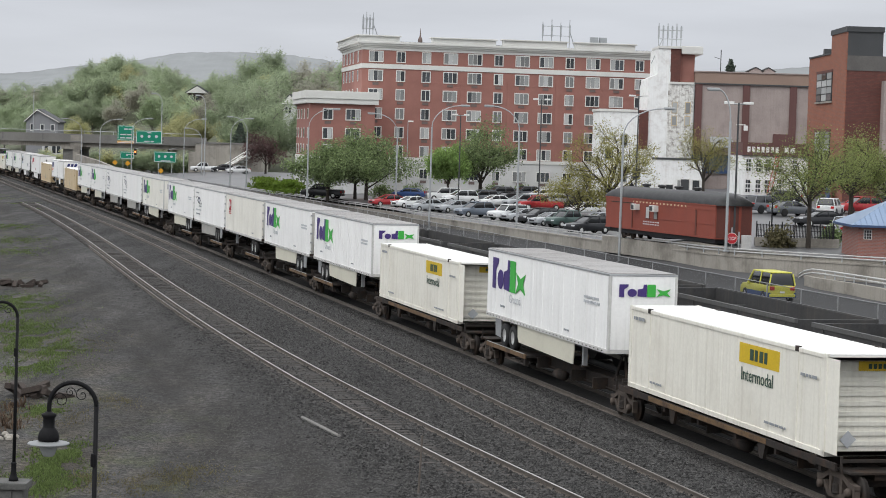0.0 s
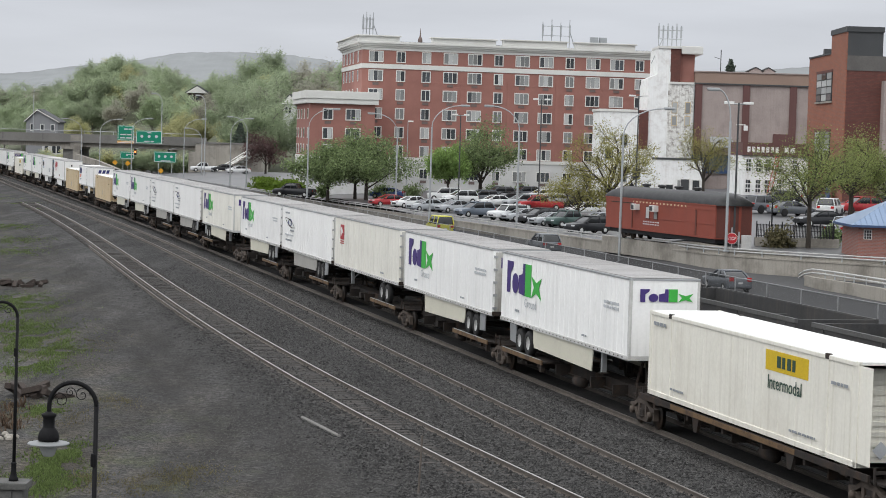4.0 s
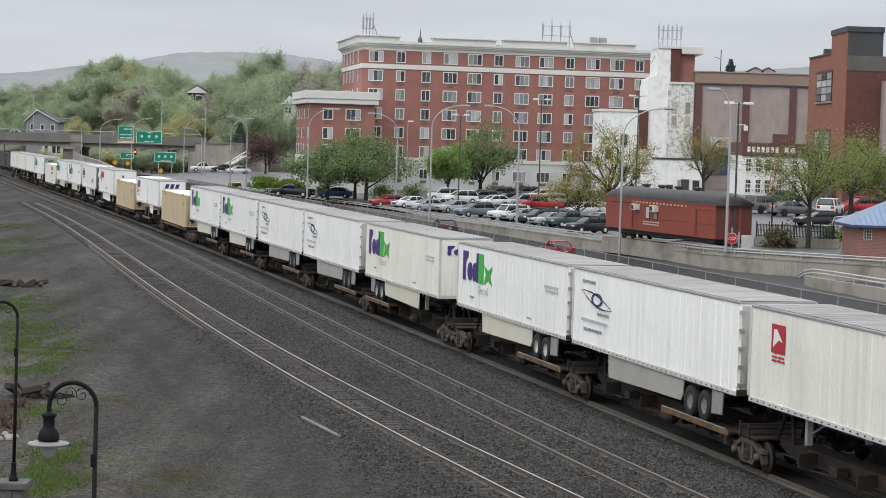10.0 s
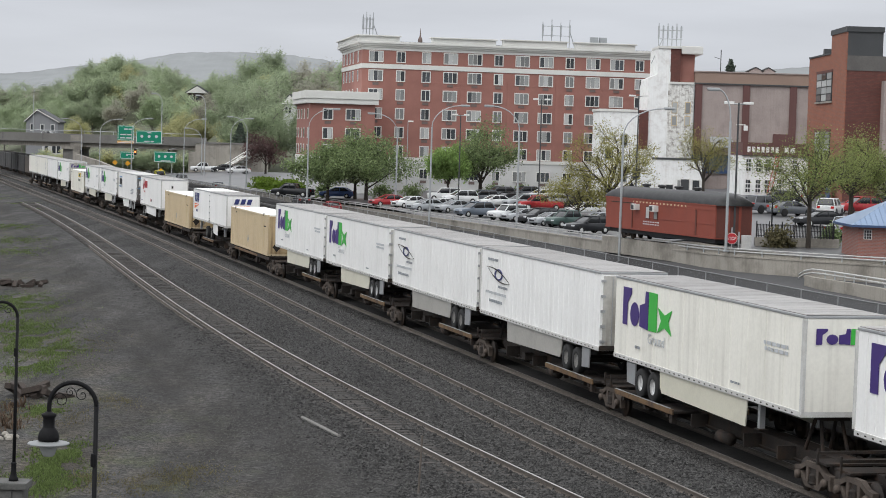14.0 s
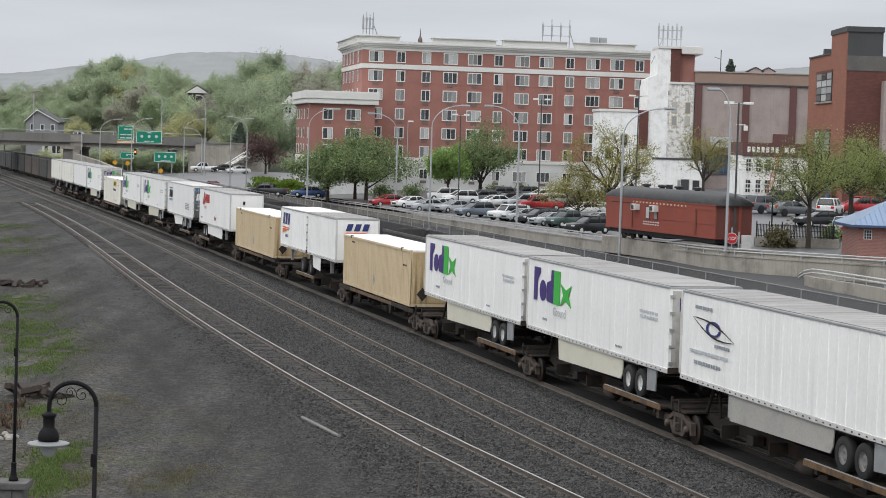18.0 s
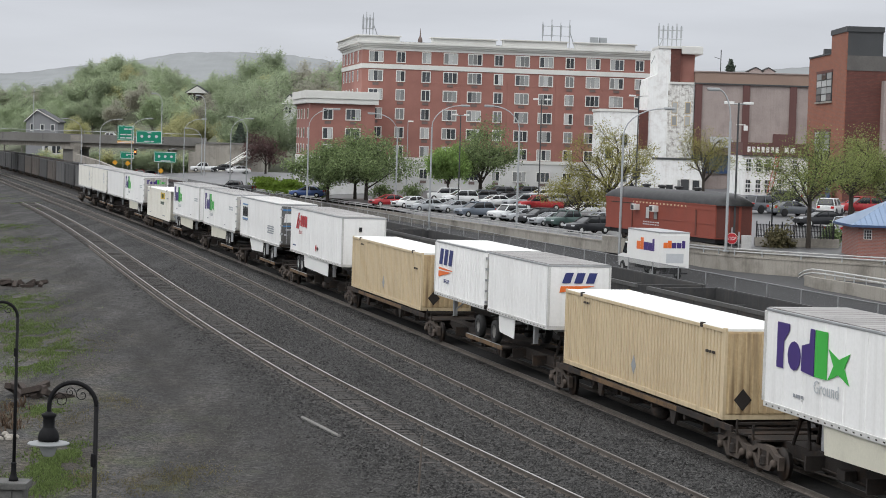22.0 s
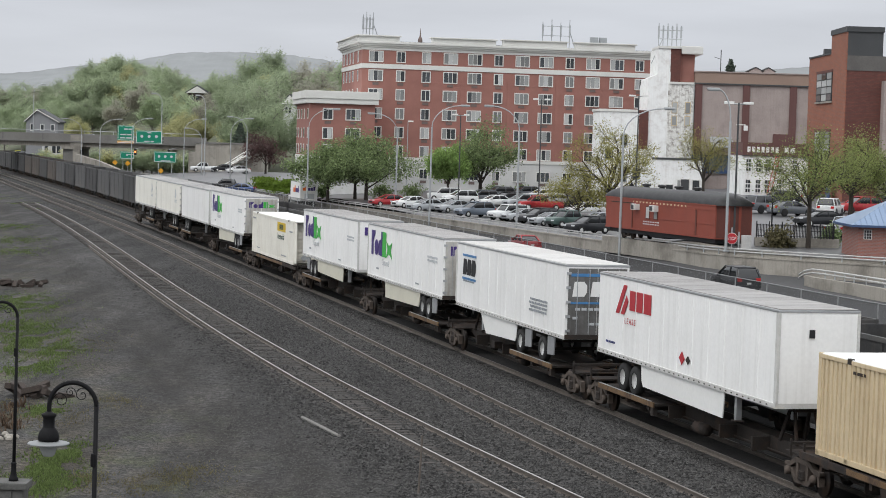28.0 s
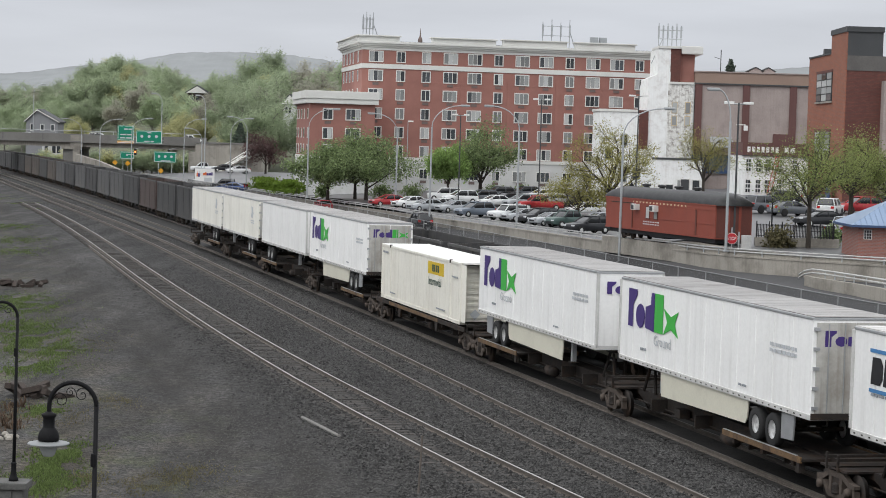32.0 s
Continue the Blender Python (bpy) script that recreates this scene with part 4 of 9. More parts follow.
    axles = {"tandem": (2.7, 3.93), "spread": (2.9, 5.95), "single": (1.0,)}[wheels]
    for a in axles:
        x = a if nose_leads else length - a
        for y in (-HALF + 0.16, HALF - 0.16):
            road_wheel(t, x, y, wz, dull)
        part("axle", tube((x, -HALF + 0.2, wz), (x, HALF - 0.2, wz), 0.07, n=8), M["dark_frame"], t)
    xs = sorted((axles[0] - 0.7, axles[-1] + 0.7))
    xs = [v if nose_leads else length - v for v in xs]
    part("bogie_frame", box(min(xs), -0.62, z0 - 0.32, max(xs), 0.62, z0, 0.03), M["dark_frame"], t)
    leg_at = length - 3.6 if length > 12 else length - 2.6
    lx = leg_at if nose_leads else length - leg_at
    for y in (-0.95, 0.95):
        leg = part("landing_leg", box(lx - 0.09, y - 0.09, z0 - 0.82, lx + 0.09, y + 0.09, z0, 0.01), M["alu"], t)
        part("foot", box(lx - 0.17, y - 0.15, z0 - 0.86, lx + 0.17, y + 0.15, z0 - 0.82), M["dark_frame"], leg)
        brace = bmesh.new()
        add_tube(brace, (lx, y, z0 - 0.55), (lx - sgn * 0.75, y * 0.6, z0), 0.035, n=6)
        part("brace", brace, M["alu"], leg)
    if skirt:
        a0, a1 = axles[-1] + 0.62, (leg_at - 0.45 if length > 12 else axles[-1] + 3.0)
        cut = 0.9 if wheels == "spread" else 0.12
        p = [(a0, z0 - 0.02), (a1, z0 - 0.02), (a1 - cut * 0.35, z0 - 0.35), (a1 - cut, z0 - 0.84), (a0 + 0.22, z0 - 0.74), (a0 + 0.06, z0 - 0.55)]
        if not nose_leads:
            p = [(length - a, z) for a, z in p]
        for y in (-HALF + 0.05, HALF - 0.09):
            part("side_skirt", extrude_poly(p, 0.04, "y", y), skirt if skirt is not True else M["skirt"], t, "pale aerodynamic side skirt")
        if fairing:
            for a in axles if wheels == "spread" else axles[:1]:
                p = [(a - 1.5, z0 - 0.05), (a - 0.6, z0 - 0.05), (a - 0.6, z0 - 0.8), (a - 1.42, z0 - 0.76)]
                if not nose_leads:
                    p = [(length - q, z) for q, z in p]
                part("wheel_fairing", extrude_poly(p, 0.05, "y", -HALF + 0.06), M["alu"], t, "grey fairing behind the wheels")
    return t


def scribble(t, x0, z0, x1, z1, rows, material, seed):
    """Unreadable small print as plain bars."""
    rnd = random.Random(seed)
    h = (z1 - z0) / (rows * 1.7)
    for r in range(rows):
        zz = z1 - h - r * 1.7 * h
        bm = bmesh.new()
        x = x0 + rnd.uniform(0, 0.15) * (x1 - x0)
        while x < x1 - 0.05:
            w = rnd.uniform(0.10, 0.34)
            add_box(bm, x, -HALF - 0.03, zz, min(x + w, x1), -HALF - 0.018, zz + h)
            x += w + 0.07
        tagged(part("small_print", bm, material, t), kind="stuff")


PLAT = 1.0
P53 = "road trailers on the freight train"


def parcel_trailer(nose_leads, side, ribs, seed):
    t = build_trailer(L53, 2.15, 5.10, nose_leads, side, M["grey_roof"], "white 53-foot parcel trailer with a purple and green emblem", P53, ribs)
    slab_logo(t, 0.85, 3.42, 4.85, 1.33, y=-HALF - 0.018)
    lettering("Ground", 0.52, M["pale_vinyl"], t, pose(3.45, -HALF - 0.034, 2.98, 90, 0, 0))
    scribble(t, 0.9 + 1.2, 2.62, 0.9 + 1.9, 2.78, 1, M["grey_vinyl"], seed)
    scribble(t, 13.2, 3.75, 15.1, 4.1, 2, M["pale_vinyl"], seed + 1)
    scribble(t, 10.9, 2.48, 11.6, 2.6, 1, M["grey_vinyl"], seed + 2)
    # emblem on the leading end
    slab_logo(t, -0.95, 4.25, 2.0, 0.46, side="end", y=L53 + 0.03)
    return t


def eye_trailer(nose_leads, seed):
    t = build_trailer(L53, 2.15, 5.10, nose_leads, M["white_side"], M["grey_roof"], "white 53-foot trailer with a blue swoosh emblem", P53, 0.62, skirt=M["dull_skirt"], dull=True)
    # an open ring crossed by two long sweeping strokes
    ox = 2.75
    bars(t, M["navy_vinyl"], [loop(ox, 4.02, 0.62, 0.25, 0.74)], y=-HALF - 0.02, label="dark open ring")
    for rise, drop in ((0.42, 0.0), (0.0, 0.34)):
        sweep = [(ox - 1.75 + 0.35 * i, 4.30 - 0.055 * i - rise * math.sin(math.pi * i / 10) * 0.55 + drop * math.sin(math.pi * i / 10) * 0.55) for i in range(11)]
        bars(t, M["dark_frame"], [sweep + [(x + 0.02, z - 0.05 * math.sin(math.pi * i / 10) - 0.008) for i, (x, z) in list(enumerate(sweep))[::-1]]], y=-HALF - 0.034, label="black sweeping stroke")
    scribble(t, 0.95, 4.5, 2.6, 4.68, 1, M["grey_vinyl"], seed)
    scribble(t, 2.75, 3.38, 4.1, 3.56, 1, M["grey_vinyl"], seed + 1)
    scribble(t, 0.7, 3.06, 4.0, 3.24, 1, M["pale_vinyl"], seed + 2)
    scribble(t, 1.15, 2.70, 3.4, 2.90, 1, M["grey_vinyl"], seed + 3)
    return t


def red_mark_trailer(seed):
    t = build_trailer(L53, 2.15, 5.10, False, M["cream_side"], M["grey_roof"], "cream-white 53-foot trailer with a small red square emblem", P53, 0.62, skirt=False)
    bars(t, M["red_vinyl"], [rect(1.55, 3.8, 2.5, 4.65)], y=-HALF - 0.018, label="red square emblem")
    bars(t, M["sign_white"], [[(1.7, 3.95), (2.1, 4.2), (2.35, 4.15), (1.95, 4.5), (1.75, 4.5)]], y=-HALF - 0.032)
    scribble(t, 1.5, 3.5, 2.5, 3.72, 2, M["red_vinyl"], seed)
    scribble(t, 12.0, 2.45, 12.8, 2.6, 1, M["grey_vinyl"], seed + 2)
    return t


def lease_trailer(seed):
    t = build_trailer(L53, 2.15, 5.10, True, M["white_side"], M["grey_roof"], "clean white 53-foot trailer with a dark red emblem", P53, 1.25, skirt=M["sign_white"], fairing=False)
    x, z = 1.9, 3.95
    bars(t, M["red_vinyl"], [[(x, z - 0.2), (x + 0.35, z - 0.2), (x + 1.15, z + 0.85), (x + 0.8, z + 0.85)], [(x + 0.55, z - 0.2), (x + 0.9, z - 0.2), (x + 1.3, z + 0.3), (x + 1.1, z + 0.5)],
                             rect(x + 1.45, z, x + 2.0, z + 0.7), rect(x + 2.15, z, x + 2.75, z + 0.7), rect(x + 2.9, z, x + 3.6, z + 0.7)], y=-HALF - 0.018, label="dark red emblem block")
    lettering("L E A S E", 0.3, M["red_vinyl"], t, pose(2.9, -HALF - 0.034, 3.45, 90, 0, 0))
    scribble(t, 0.8, 2.55, 1.9, 2.68, 1, M["navy_vinyl"], seed)
    bars(t, M["red_vinyl"], [[(8.3, 2.82), (8.55, 2.6), (8.8, 2.82), (8.55, 3.05)]], y=-HALF - 0.018)
    bars(t, M["dark_frame"], [[(8.9, 2.8), (9.1, 2.66), (9.3, 2.8), (9.1, 2.95)]], y=-HALF - 0.018)
    bars(t, M["black"], [rect(-0.32, 4.25, -0.14, 4.5)], "end", L53 + 0.03, label="small black placard")
    return t


def delivery_trailer(seed):
    t = build_trailer(L53, 2.15, 5.10, False, M["white_side"], M["pale_roof"], "white 53-foot trailer with dark grey rear doors", P53, 1.25, wheels="spread", skirt=M["sign_white"], door_mat=M["dark_door"])
    for dx in (0, 0.72, 1.44):
        bars(t, M["black"], [[(1.08 + dx, 3.66), (1.6 + dx, 3.66), (1.74 + dx, 3.85), (1.74 + dx, 4.2), (1.6 + dx, 4.38), (1.16 + dx, 4.38)]], y=-HALF - 0.018, label="black emblem shape")
    bars(t, M["blue_vinyl"], [rect(1.0, 4.5, 3.25, 4.6), rect(1.0, 3.44, 3.25, 3.54)], y=-HALF - 0.018, label="blue emblem bar")
    scribble(t, 1.1, 3.3, 3.0, 3.42, 1, M["grey_vinyl"], seed)
    scribble(t, 11.4, 2.85, 13.9, 3.45, 4, M["grey_vinyl"], seed + 1)
    for k in (-0.72, 0.02, 0.76):
        bars(t, M["sign_white"], [[(k - 0.32, 3.84), (k + 0.16, 3.84), (k + 0.28, 4.0), (k + 0.28, 4.26), (k + 0.16, 4.42), (k - 0.24, 4.42)]], "end", L53 + 0.037, label="white emblem shape")
    bars(t, M["blue_vinyl"], [rect(-1.1, 4.62, 1.1, 4.74), rect(-1.1, 3.55, 1.1, 3.63)], "end", L53 + 0.037, label="blue emblem bar")
    for zz, ya, yb in ((3.3, -0.9, 0.9), (2.95, -1.0, -0.6), (2.95, 0.4, 1.0), (2.72, -0.3, 0.9)):
        bars(t, M["pale_vinyl"], [rect(ya + q * 0.26, zz, min(yb, ya + q * 0.26 + 0.2), zz + 0.1) for q in range(int((yb - ya) / 0.26))], "end", L53 + 0.037, name="small_print")
    return t


def plain_trailer(nose_leads, side, mark, label, seed, length=L53):
    t = build_trailer(length, 2.15, 5.05, nose_leads, side, M["grey_roof"], label, P53, 1.2, skirt=False)
    if mark:
        bars(t, M["pale_vinyl"], [[(length - 3.2, 3.7), (length - 2.6, 3.65), (length - 2.2, 4.0), (length - 2.6, 4.45), (length - 3.1, 4.5), (length - 2.9, 4.1)]], y=-HALF - 0.018, label="pale grey curl emblem")
        scribble(t, length - 3.3, 3.2, length - 1.9, 3.5, 2, M["pale_vinyl"], seed)
    return t


def pup_trailer(nose_leads, first, seed):
    t = build_trailer(8.7, 2.32, 4.95, nose_leads, M["white_side"], M["grey_roof"] if first else M["white_roof"], "short white pup trailer with a navy and orange emblem", P53, 0.42, wheels="single", skirt=M["sign_white"] if first else False, dull=True, fairing=False)
    if not first:
        x, z = 0.75, 3.85
        bars(t, M["navy_vinyl"], [[(x, z), (x + 0.55, z), (x + 0.8, z + 0.75), (x + 0.25, z + 0.75)], [(x + 0.85, z), (x + 1.4, z), (x + 1.65, z + 0.75), (x + 1.1, z + 0.75)], [(x + 1.7, z), (x + 2.25, z), (x + 2.5, z + 0.75), (x + 1.95, z + 0.75)]], y=-HALF - 0.018, label="navy emblem block")
        bars(t, M["orange_vinyl"], [[(x - 0.05, z - 0.15), (x + 2.4, z - 0.2), (x + 2.4, z - 0.24), (x - 0.05, z - 0.25)], [(x - 0.05, z - 0.32), (x + 2.2, z - 0.3), (x - 0.05, z - 0.62)]], y=-HALF - 0.018, label="orange wedge")
        lettering("FREIGHT", 0.26, M["navy_vinyl"], t, pose(x + 0.95, -HALF - 0.034, z - 0.85, 90, 0, 0))
    else:
        y, z, X = -0.75, 4.2, 8.73
        bars(t, M["navy_vinyl"], [[(y + 0.5 * k, z), (y + 0.34 + 0.5 * k, z), (y + 0.48 + 0.5 * k, z + 0.42), (y + 0.14 + 0.5 * k, z + 0.42)] for k in range(3)], "end", X, label="navy emblem block")
        bars(t, M["orange_vinyl"], [[(y - 0.05, z - 0.12), (y + 1.4, z - 0.1), (y - 0.1, z - 0.38)]], "end", X, label="orange wedge")
    return t


def build_container(side, label, emblem, seed):
    """Corrugated 53-foot container with castings at the 40-foot posts."""
    t = thing("shipping_container", pose(0, 0, 0), label, "container", "containers on the freight train")
    z0, z1 = 1.27, 4.15
    prof, x = [], 0.12
    a, b = 1.98, L53 - 1.98
    while x < L53 - 0.2:
        if emblem:
            prof += [(x, 0.0), (x + 1.15, 0.0), (x + 1.16, 0.012), (x + 1.19, 0.012)]
            x += 1.2
        else:
            prof += [(x, 0.0), (x + 0.16, 0.0), (x + 0.175, 0.05), (x + 0.25, 0.05), (x + 0.265, 0.0)]
            x += 0.28
    bm = bmesh.new()
    cols = []
    for x, d in [(0.0, 0.0)] + prof + [(L53, 0.0)]:
        cols.append([bm.verts.new((x, -HALF + 0.03 + d, z0 + 0.14)), bm.verts.new((x, -HALF + 0.03 + d, z1 - 0.1)), bm.verts.new((x, HALF - 0.03 - d, z1 - 0.1)), bm.verts.new((x, HALF - 0.03 - d, z0 + 0.14))])
    for p, q in zip(cols[:-1], cols[1:]):
        for k in range(4):
            bm.faces.new((p[k], p[(k + 1) % 4], q[(k + 1) % 4], q[k]))
    bm.faces.new(cols[0])
    bm.faces.new(cols[-1][::-1])
    bmesh.ops.recalc_face_normals(bm, faces=bm.faces[:])
    part("body", bm, side, t)
    part("bottom_rail", box(0, -HALF, z0, L53, HALF, z0 + 0.16, 0.015), side, t)
    part("roof", box(0.02, -HALF + 0.01, z1 - 0.1, L53 - 0.02, HALF - 0.01, z1 - 0.01, 0.02), M["white_roof"], t, "wet white roof")
    for x in (0.0, a - 0.12, b - 0.12, L53 - 0.2):
        for y in (-HALF, HALF - 0.09):
            post = part("corner_post", box(x, y, z0, x + 0.2, y + 0.09, z1, 0.012), side, t)
            if 0.5 < x < 15:
                part("casting", box(x - 0.02, y - 0.012, z1 - 0.14, x + 0.22, y + 0.1, z1 + 0.02, 0.01), M["dark_frame"], post, "dark corner casting")
    # horizontally ribbed leading end
    for k in range(9):
        zz = z0 + 0.3 + k * 0.28
        yy = -HALF + 0.16 + k * 0.262
        rib = box(L53 - 0.01, -HALF + 0.14, zz, L53 + 0.045, HALF - 0.14, zz + 0.13, 0.015) if emblem else box(L53 - 0.005, yy, z0 + 0.2, L53 + 0.045, yy + 0.15, z1 - 0.16, 0.015)
        part("end_rib", rib, side if emblem else M["tan_end"], t)
    if not emblem:
        part("end_panel", box(L53 - 0.015, -HALF + 0.1, z0 + 0.16, L53 + 0.008, HALF - 0.1, z1 - 0.12), M["tan_end"], t, "rust-stained ribbed end wall")
    for y in (-HALF - 0.004, HALF - 0.06):
        part("top_rail", box(0.0, y, z1 - 0.14, L53, y + 0.064, z1 - 0.03, 0.01), side, t)
    if emblem:
        bars(t, M["yellow_vinyl"], [rect(9.9, 3.25, 12.9, 3.85)], y=-HALF + 0.03, label="yellow panel")
        bars(t, M["dark_green_vinyl"], [rect(10.75 + i * 0.36, 3.38, 10.75 + i * 0.36 + (0.2 if i % 2 else 0.26), 3.72) for i in range(4)], y=-HALF + 0.016, label="dark block on the yellow panel")
        lettering("Intermodal", 0.58, M["dark_green_vinyl"], t, pose(10.1, -HALF + 0.004, 2.72, 90, 0, 0), squash=0.95)
        bars(t, M["yellow_vinyl"], [rect(-0.35, 3.68, 0.75, 3.95)], "end", L53 + 0.046, label="yellow panel")
        bars(t, M["dark_green_vinyl"], [rect(-0.05 + i * 0.15, 3.74, 0.05 + i * 0.15, 3.88) for i in range(4)], "end", L53 + 0.06)
        bars(t, M["pale_vinyl"], [[(-0.85, 1.75), (-0.6, 1.5), (-0.35, 1.75), (-0.6, 2.0)]], "end", L53 + 0.05, label="faded diamond placard")
        scribble(t, 0.4, 3.6, 1.6, 3.8, 1, M["grey_vinyl"], seed)
        scribble(t, 14.5, 3.3, 15.6, 3.45, 1, M["grey_vinyl"], seed + 1)
        scribble(t, 2.1, 1.6, 3.4, 1.72, 1, M["grey_vinyl"], seed + 2)
        scribble(t, 11.8, 1.6, 13.6, 1.72, 1, M["grey_vinyl"], seed + 3)
    else:
        scribble(t, 2.2, 3.72, 3.0, 3.86, 1, M["dark_frame"], seed)
        bars(t, M["grey_vinyl"], [[(7.6, 2.05), (7.85, 1.75), (8.1, 2.05), (7.85, 2.4)]], y=-HALF + 0.03, label="faded diamond placard")
        bars(t, M["rust"], [[(-0.95, 1.9), (-0.65, 1.55), (-0.35, 1.9), (-0.65, 2.25)]], "end", L53 + 0.05, label="rusty diamond placard")
        scribble(t, 14.6, 3.2, 15.4, 3.35, 1, M["dark_frame"], seed + 1)
    return t


# spine car pieces
WHEEL_ME = mesh_of("rail_wheel", lathe([(0.05, -0.10), (0.18, -0.10), (0.20, -0.03), (0.36, -0.03), (0.38, -0.07), (0.455, -0.07), (0.455, 0.04), (0.50, 0.05), (0.50, 0.075), (0.1, 0.075)], 14, "y"), M["dark_frame"], True)
M["truck_steel"] = mat("dusty_brown_cast_steel", (0.075, 0.060, 0.050), 0.85, 0.05, 0.35, 2.5, 30, 0.2, (0.13, 0.10, 0.08), 0.5)


def side_frame():
    """Cast frame: arched top member, sagging bottom member, two columns and pedestal jaws."""
    out = bmesh.new()
    for poly in ([(-1.2, 0.55), (-1.2, 0.70), (-0.8, 0.74), (-0.45, 0.92), (0.45, 0.92), (0.8, 0.74), (1.2, 0.70), (1.2, 0.55), (0.85, 0.58), (0.42, 0.76), (-0.42, 0.76), (-0.85, 0.58)],
                 [(-0.9, 0.56), (-0.72, 0.58), (-0.36, 0.30), (0.36, 0.30), (0.72, 0.58), (0.9, 0.56), (0.46, 0.18), (-0.46, 0.18)],
                 [(-0.40, 0.28), (-0.27, 0.28), (-0.25, 0.78), (-0.42, 0.78)], [(0.27, 0.28), (0.40, 0.28), (0.42, 0.78), (0.25, 0.78)],
                 [(-1.2, 0.30), (-1.08, 0.30), (-1.04, 0.60), (-1.2, 0.60)], [(1.08, 0.30), (1.2, 0.30), (1.2, 0.60), (1.04, 0.60)]):
        bm = extrude_poly(poly, 0.17, "y", -0.085)
        me = bpy.data.meshes.new("piece")
        bm.to_mesh(me)
        bm.free()
        out.from_mesh(me)
        bpy.data.meshes.remove(me)
    return out


SIDE_FRAME_ME = mesh_of("side_frame", side_frame(), M["truck_steel"])
CAP_ME = mesh_of("bearing_cap", lathe([(0.02, -0.12), (0.1, -0.12), (0.13, -0.06), (0.13, 0.04), (0.05, 0.04)], 10, "y"), M["truck_steel"], True)
SPRING_ME = mesh_of("spring_nest", lathe([(0.16, 0.30), (0.16, 0.36), (0.13, 0.38), (0.16, 0.42), (0.13, 0.45), (0.16, 0.49), (0.13, 0.52), (0.16, 0.56), (0.12, 0.60)], 10), M["dark_frame"], True)


def add_truck(car, x):
    tr = part("truck", box(x - 0.22, -1.05, 0.5, x + 0.22, 1.05, 0.82, 0.04), M["dark_frame"], car, "rusty two-axle truck")
    for y in (-1.0, 1.0):
        part("side_frame", SIDE_FRAME_ME, None, tr, at=pose(x, y, 0))
        if y < 0:
            part("spring_nest", SPRING_ME, None, tr, at=pose(x, y * 1.02, 0))
        for dx in (-0.88, 0.88):
            part("rail_wheel", WHEEL_ME, None, tr, at=pose(x + dx, y * 0.76, 0.458, 0, 0, 180 if y < 0 else 0))
            if y < 0:
                part("bearing_cap", CAP_ME, None, tr, at=pose(x + dx, y * 1.08, 0.47))
    return tr


def build_spine(length, lead, trail, kind, wheels_at, second=None):
    """One platform of an articulated spine car: it runs from 0 to length; trucks at its trailing end (and leading end)."""
    c = thing("spine_car", pose(0, 0, 0), "rusty brown articulated spine car with worn ochre edges", "railcar", "spine cars of the freight train")
    part("centre_sill", extrude_poly([(0.0, 0.80), (0.9, 0.80), (1.8, 0.52), (length - 1.8, 0.52), (length - 0.9, 0.80), (length, 0.80), (length, 1.02), (0.0, 1.02)], 0.7, "y", -0.35), M["rust"], c, "deep rusty centre beam")
    if trail:
        add_truck(c, trail if trail is not True else -0.9)
    if lead:
        add_truck(c, lead)
    if kind == "trailer":
        for w in wheels_at:
            for y0, y1 in ((-1.35, -0.42), (0.42, 1.35)):
                pl = part("wheel_platform", box(w - 2.9, y0, 0.90, w + 2.9, y1, 0.985, 0.01), M["rust"], c)
                part("edge_channel", box(w - 2.9, (y0 if y0 < 0 else y1) - 0.03, 0.86, w + 2.9, (y0 if y0 < 0 else y1) + 0.03, 1.04, 0.01), M["yellow_edge"], pl, "worn ochre side channel")
                part("tread_strip", box(w - 2.85, (y0 if y0 < 0 else y1) - 0.025, 1.04, w + 2.6, (y0 if y0 < 0 else y1) + 0.05, 1.052), M["galv"] if y0 < 0 else M["rust"], pl, "scuffed steel lip")
                part("end_bracket", box(w + 2.5, y0 + 0.02, 0.55, w + 2.75, y0 + 0.2, 0.9, 0.02), M["rust"], pl)
            for k in (-2.2, 0, 2.2):
                part("cross_bearer", box(w + k - 0.1, -1.3, 0.7, w + k + 0.1, 1.3, 0.9), M["rust"], c)
        hx = second if second is not None else length * 0.5
        part("hitch_plate", box(hx - 0.45, -0.45, 1.98, hx + 0.45, 0.45, 2.12, 0.03), M["dark_frame"], c)
        for y in (-0.4, 0.4):
            for dx in (-0.7, 0.5):
                part("hitch_strut", tube((hx + dx, y, 1.0), (hx + dx * 0.3, y * 0.8, 2.0), 0.06, n=6), M["rust"], c)
    else:
        for x in (2.0, length - 2.0):
            part("bolster", box(x - 0.25, -1.3, 0.95, x + 0.25, 1.3, 1.24, 0.02), M["rust"], c)
        for y in (-1.32, 1.24):
            part("edge_channel", box(0.3, y, 1.0, length - 0.5, y + 0.08, 1.2, 0.01), M["rust"], c)
            part("ochre_edge", box(length * 0.18, y - 0.012, 1.02, length * 0.72, y + 0.05, 1.19, 0.01), M["yellow_edge"], c, "worn ochre side channel")
        for k in range(6):
            x = 1.6 + k * (length - 3.2) / 5
            part("cross_bearer", box(x - 0.08, -1.25, 0.82, x + 0.08, 1.25, 1.0), M["rust"], c)
        for k in (0.3, 0.7):
            part("guide_bracket", extrude_poly([(length * k - 0.3, 1.0), (length * k + 0.3, 1.0), (length * k + 0.12, 0.55), (length * k - 0.12, 0.55)], 0.1, "y", -1.3), M["rust"], c)
    part("air_reservoir", lathe([(0.05, -0.5), (0.2, -0.45), (0.2, 0.45), (0.05, 0.5)], 12), M["rust"], c, "rusty air reservoir", smooth=True, at=pose(length * 0.55, -0.7, 0.55, 0, 90, 0))
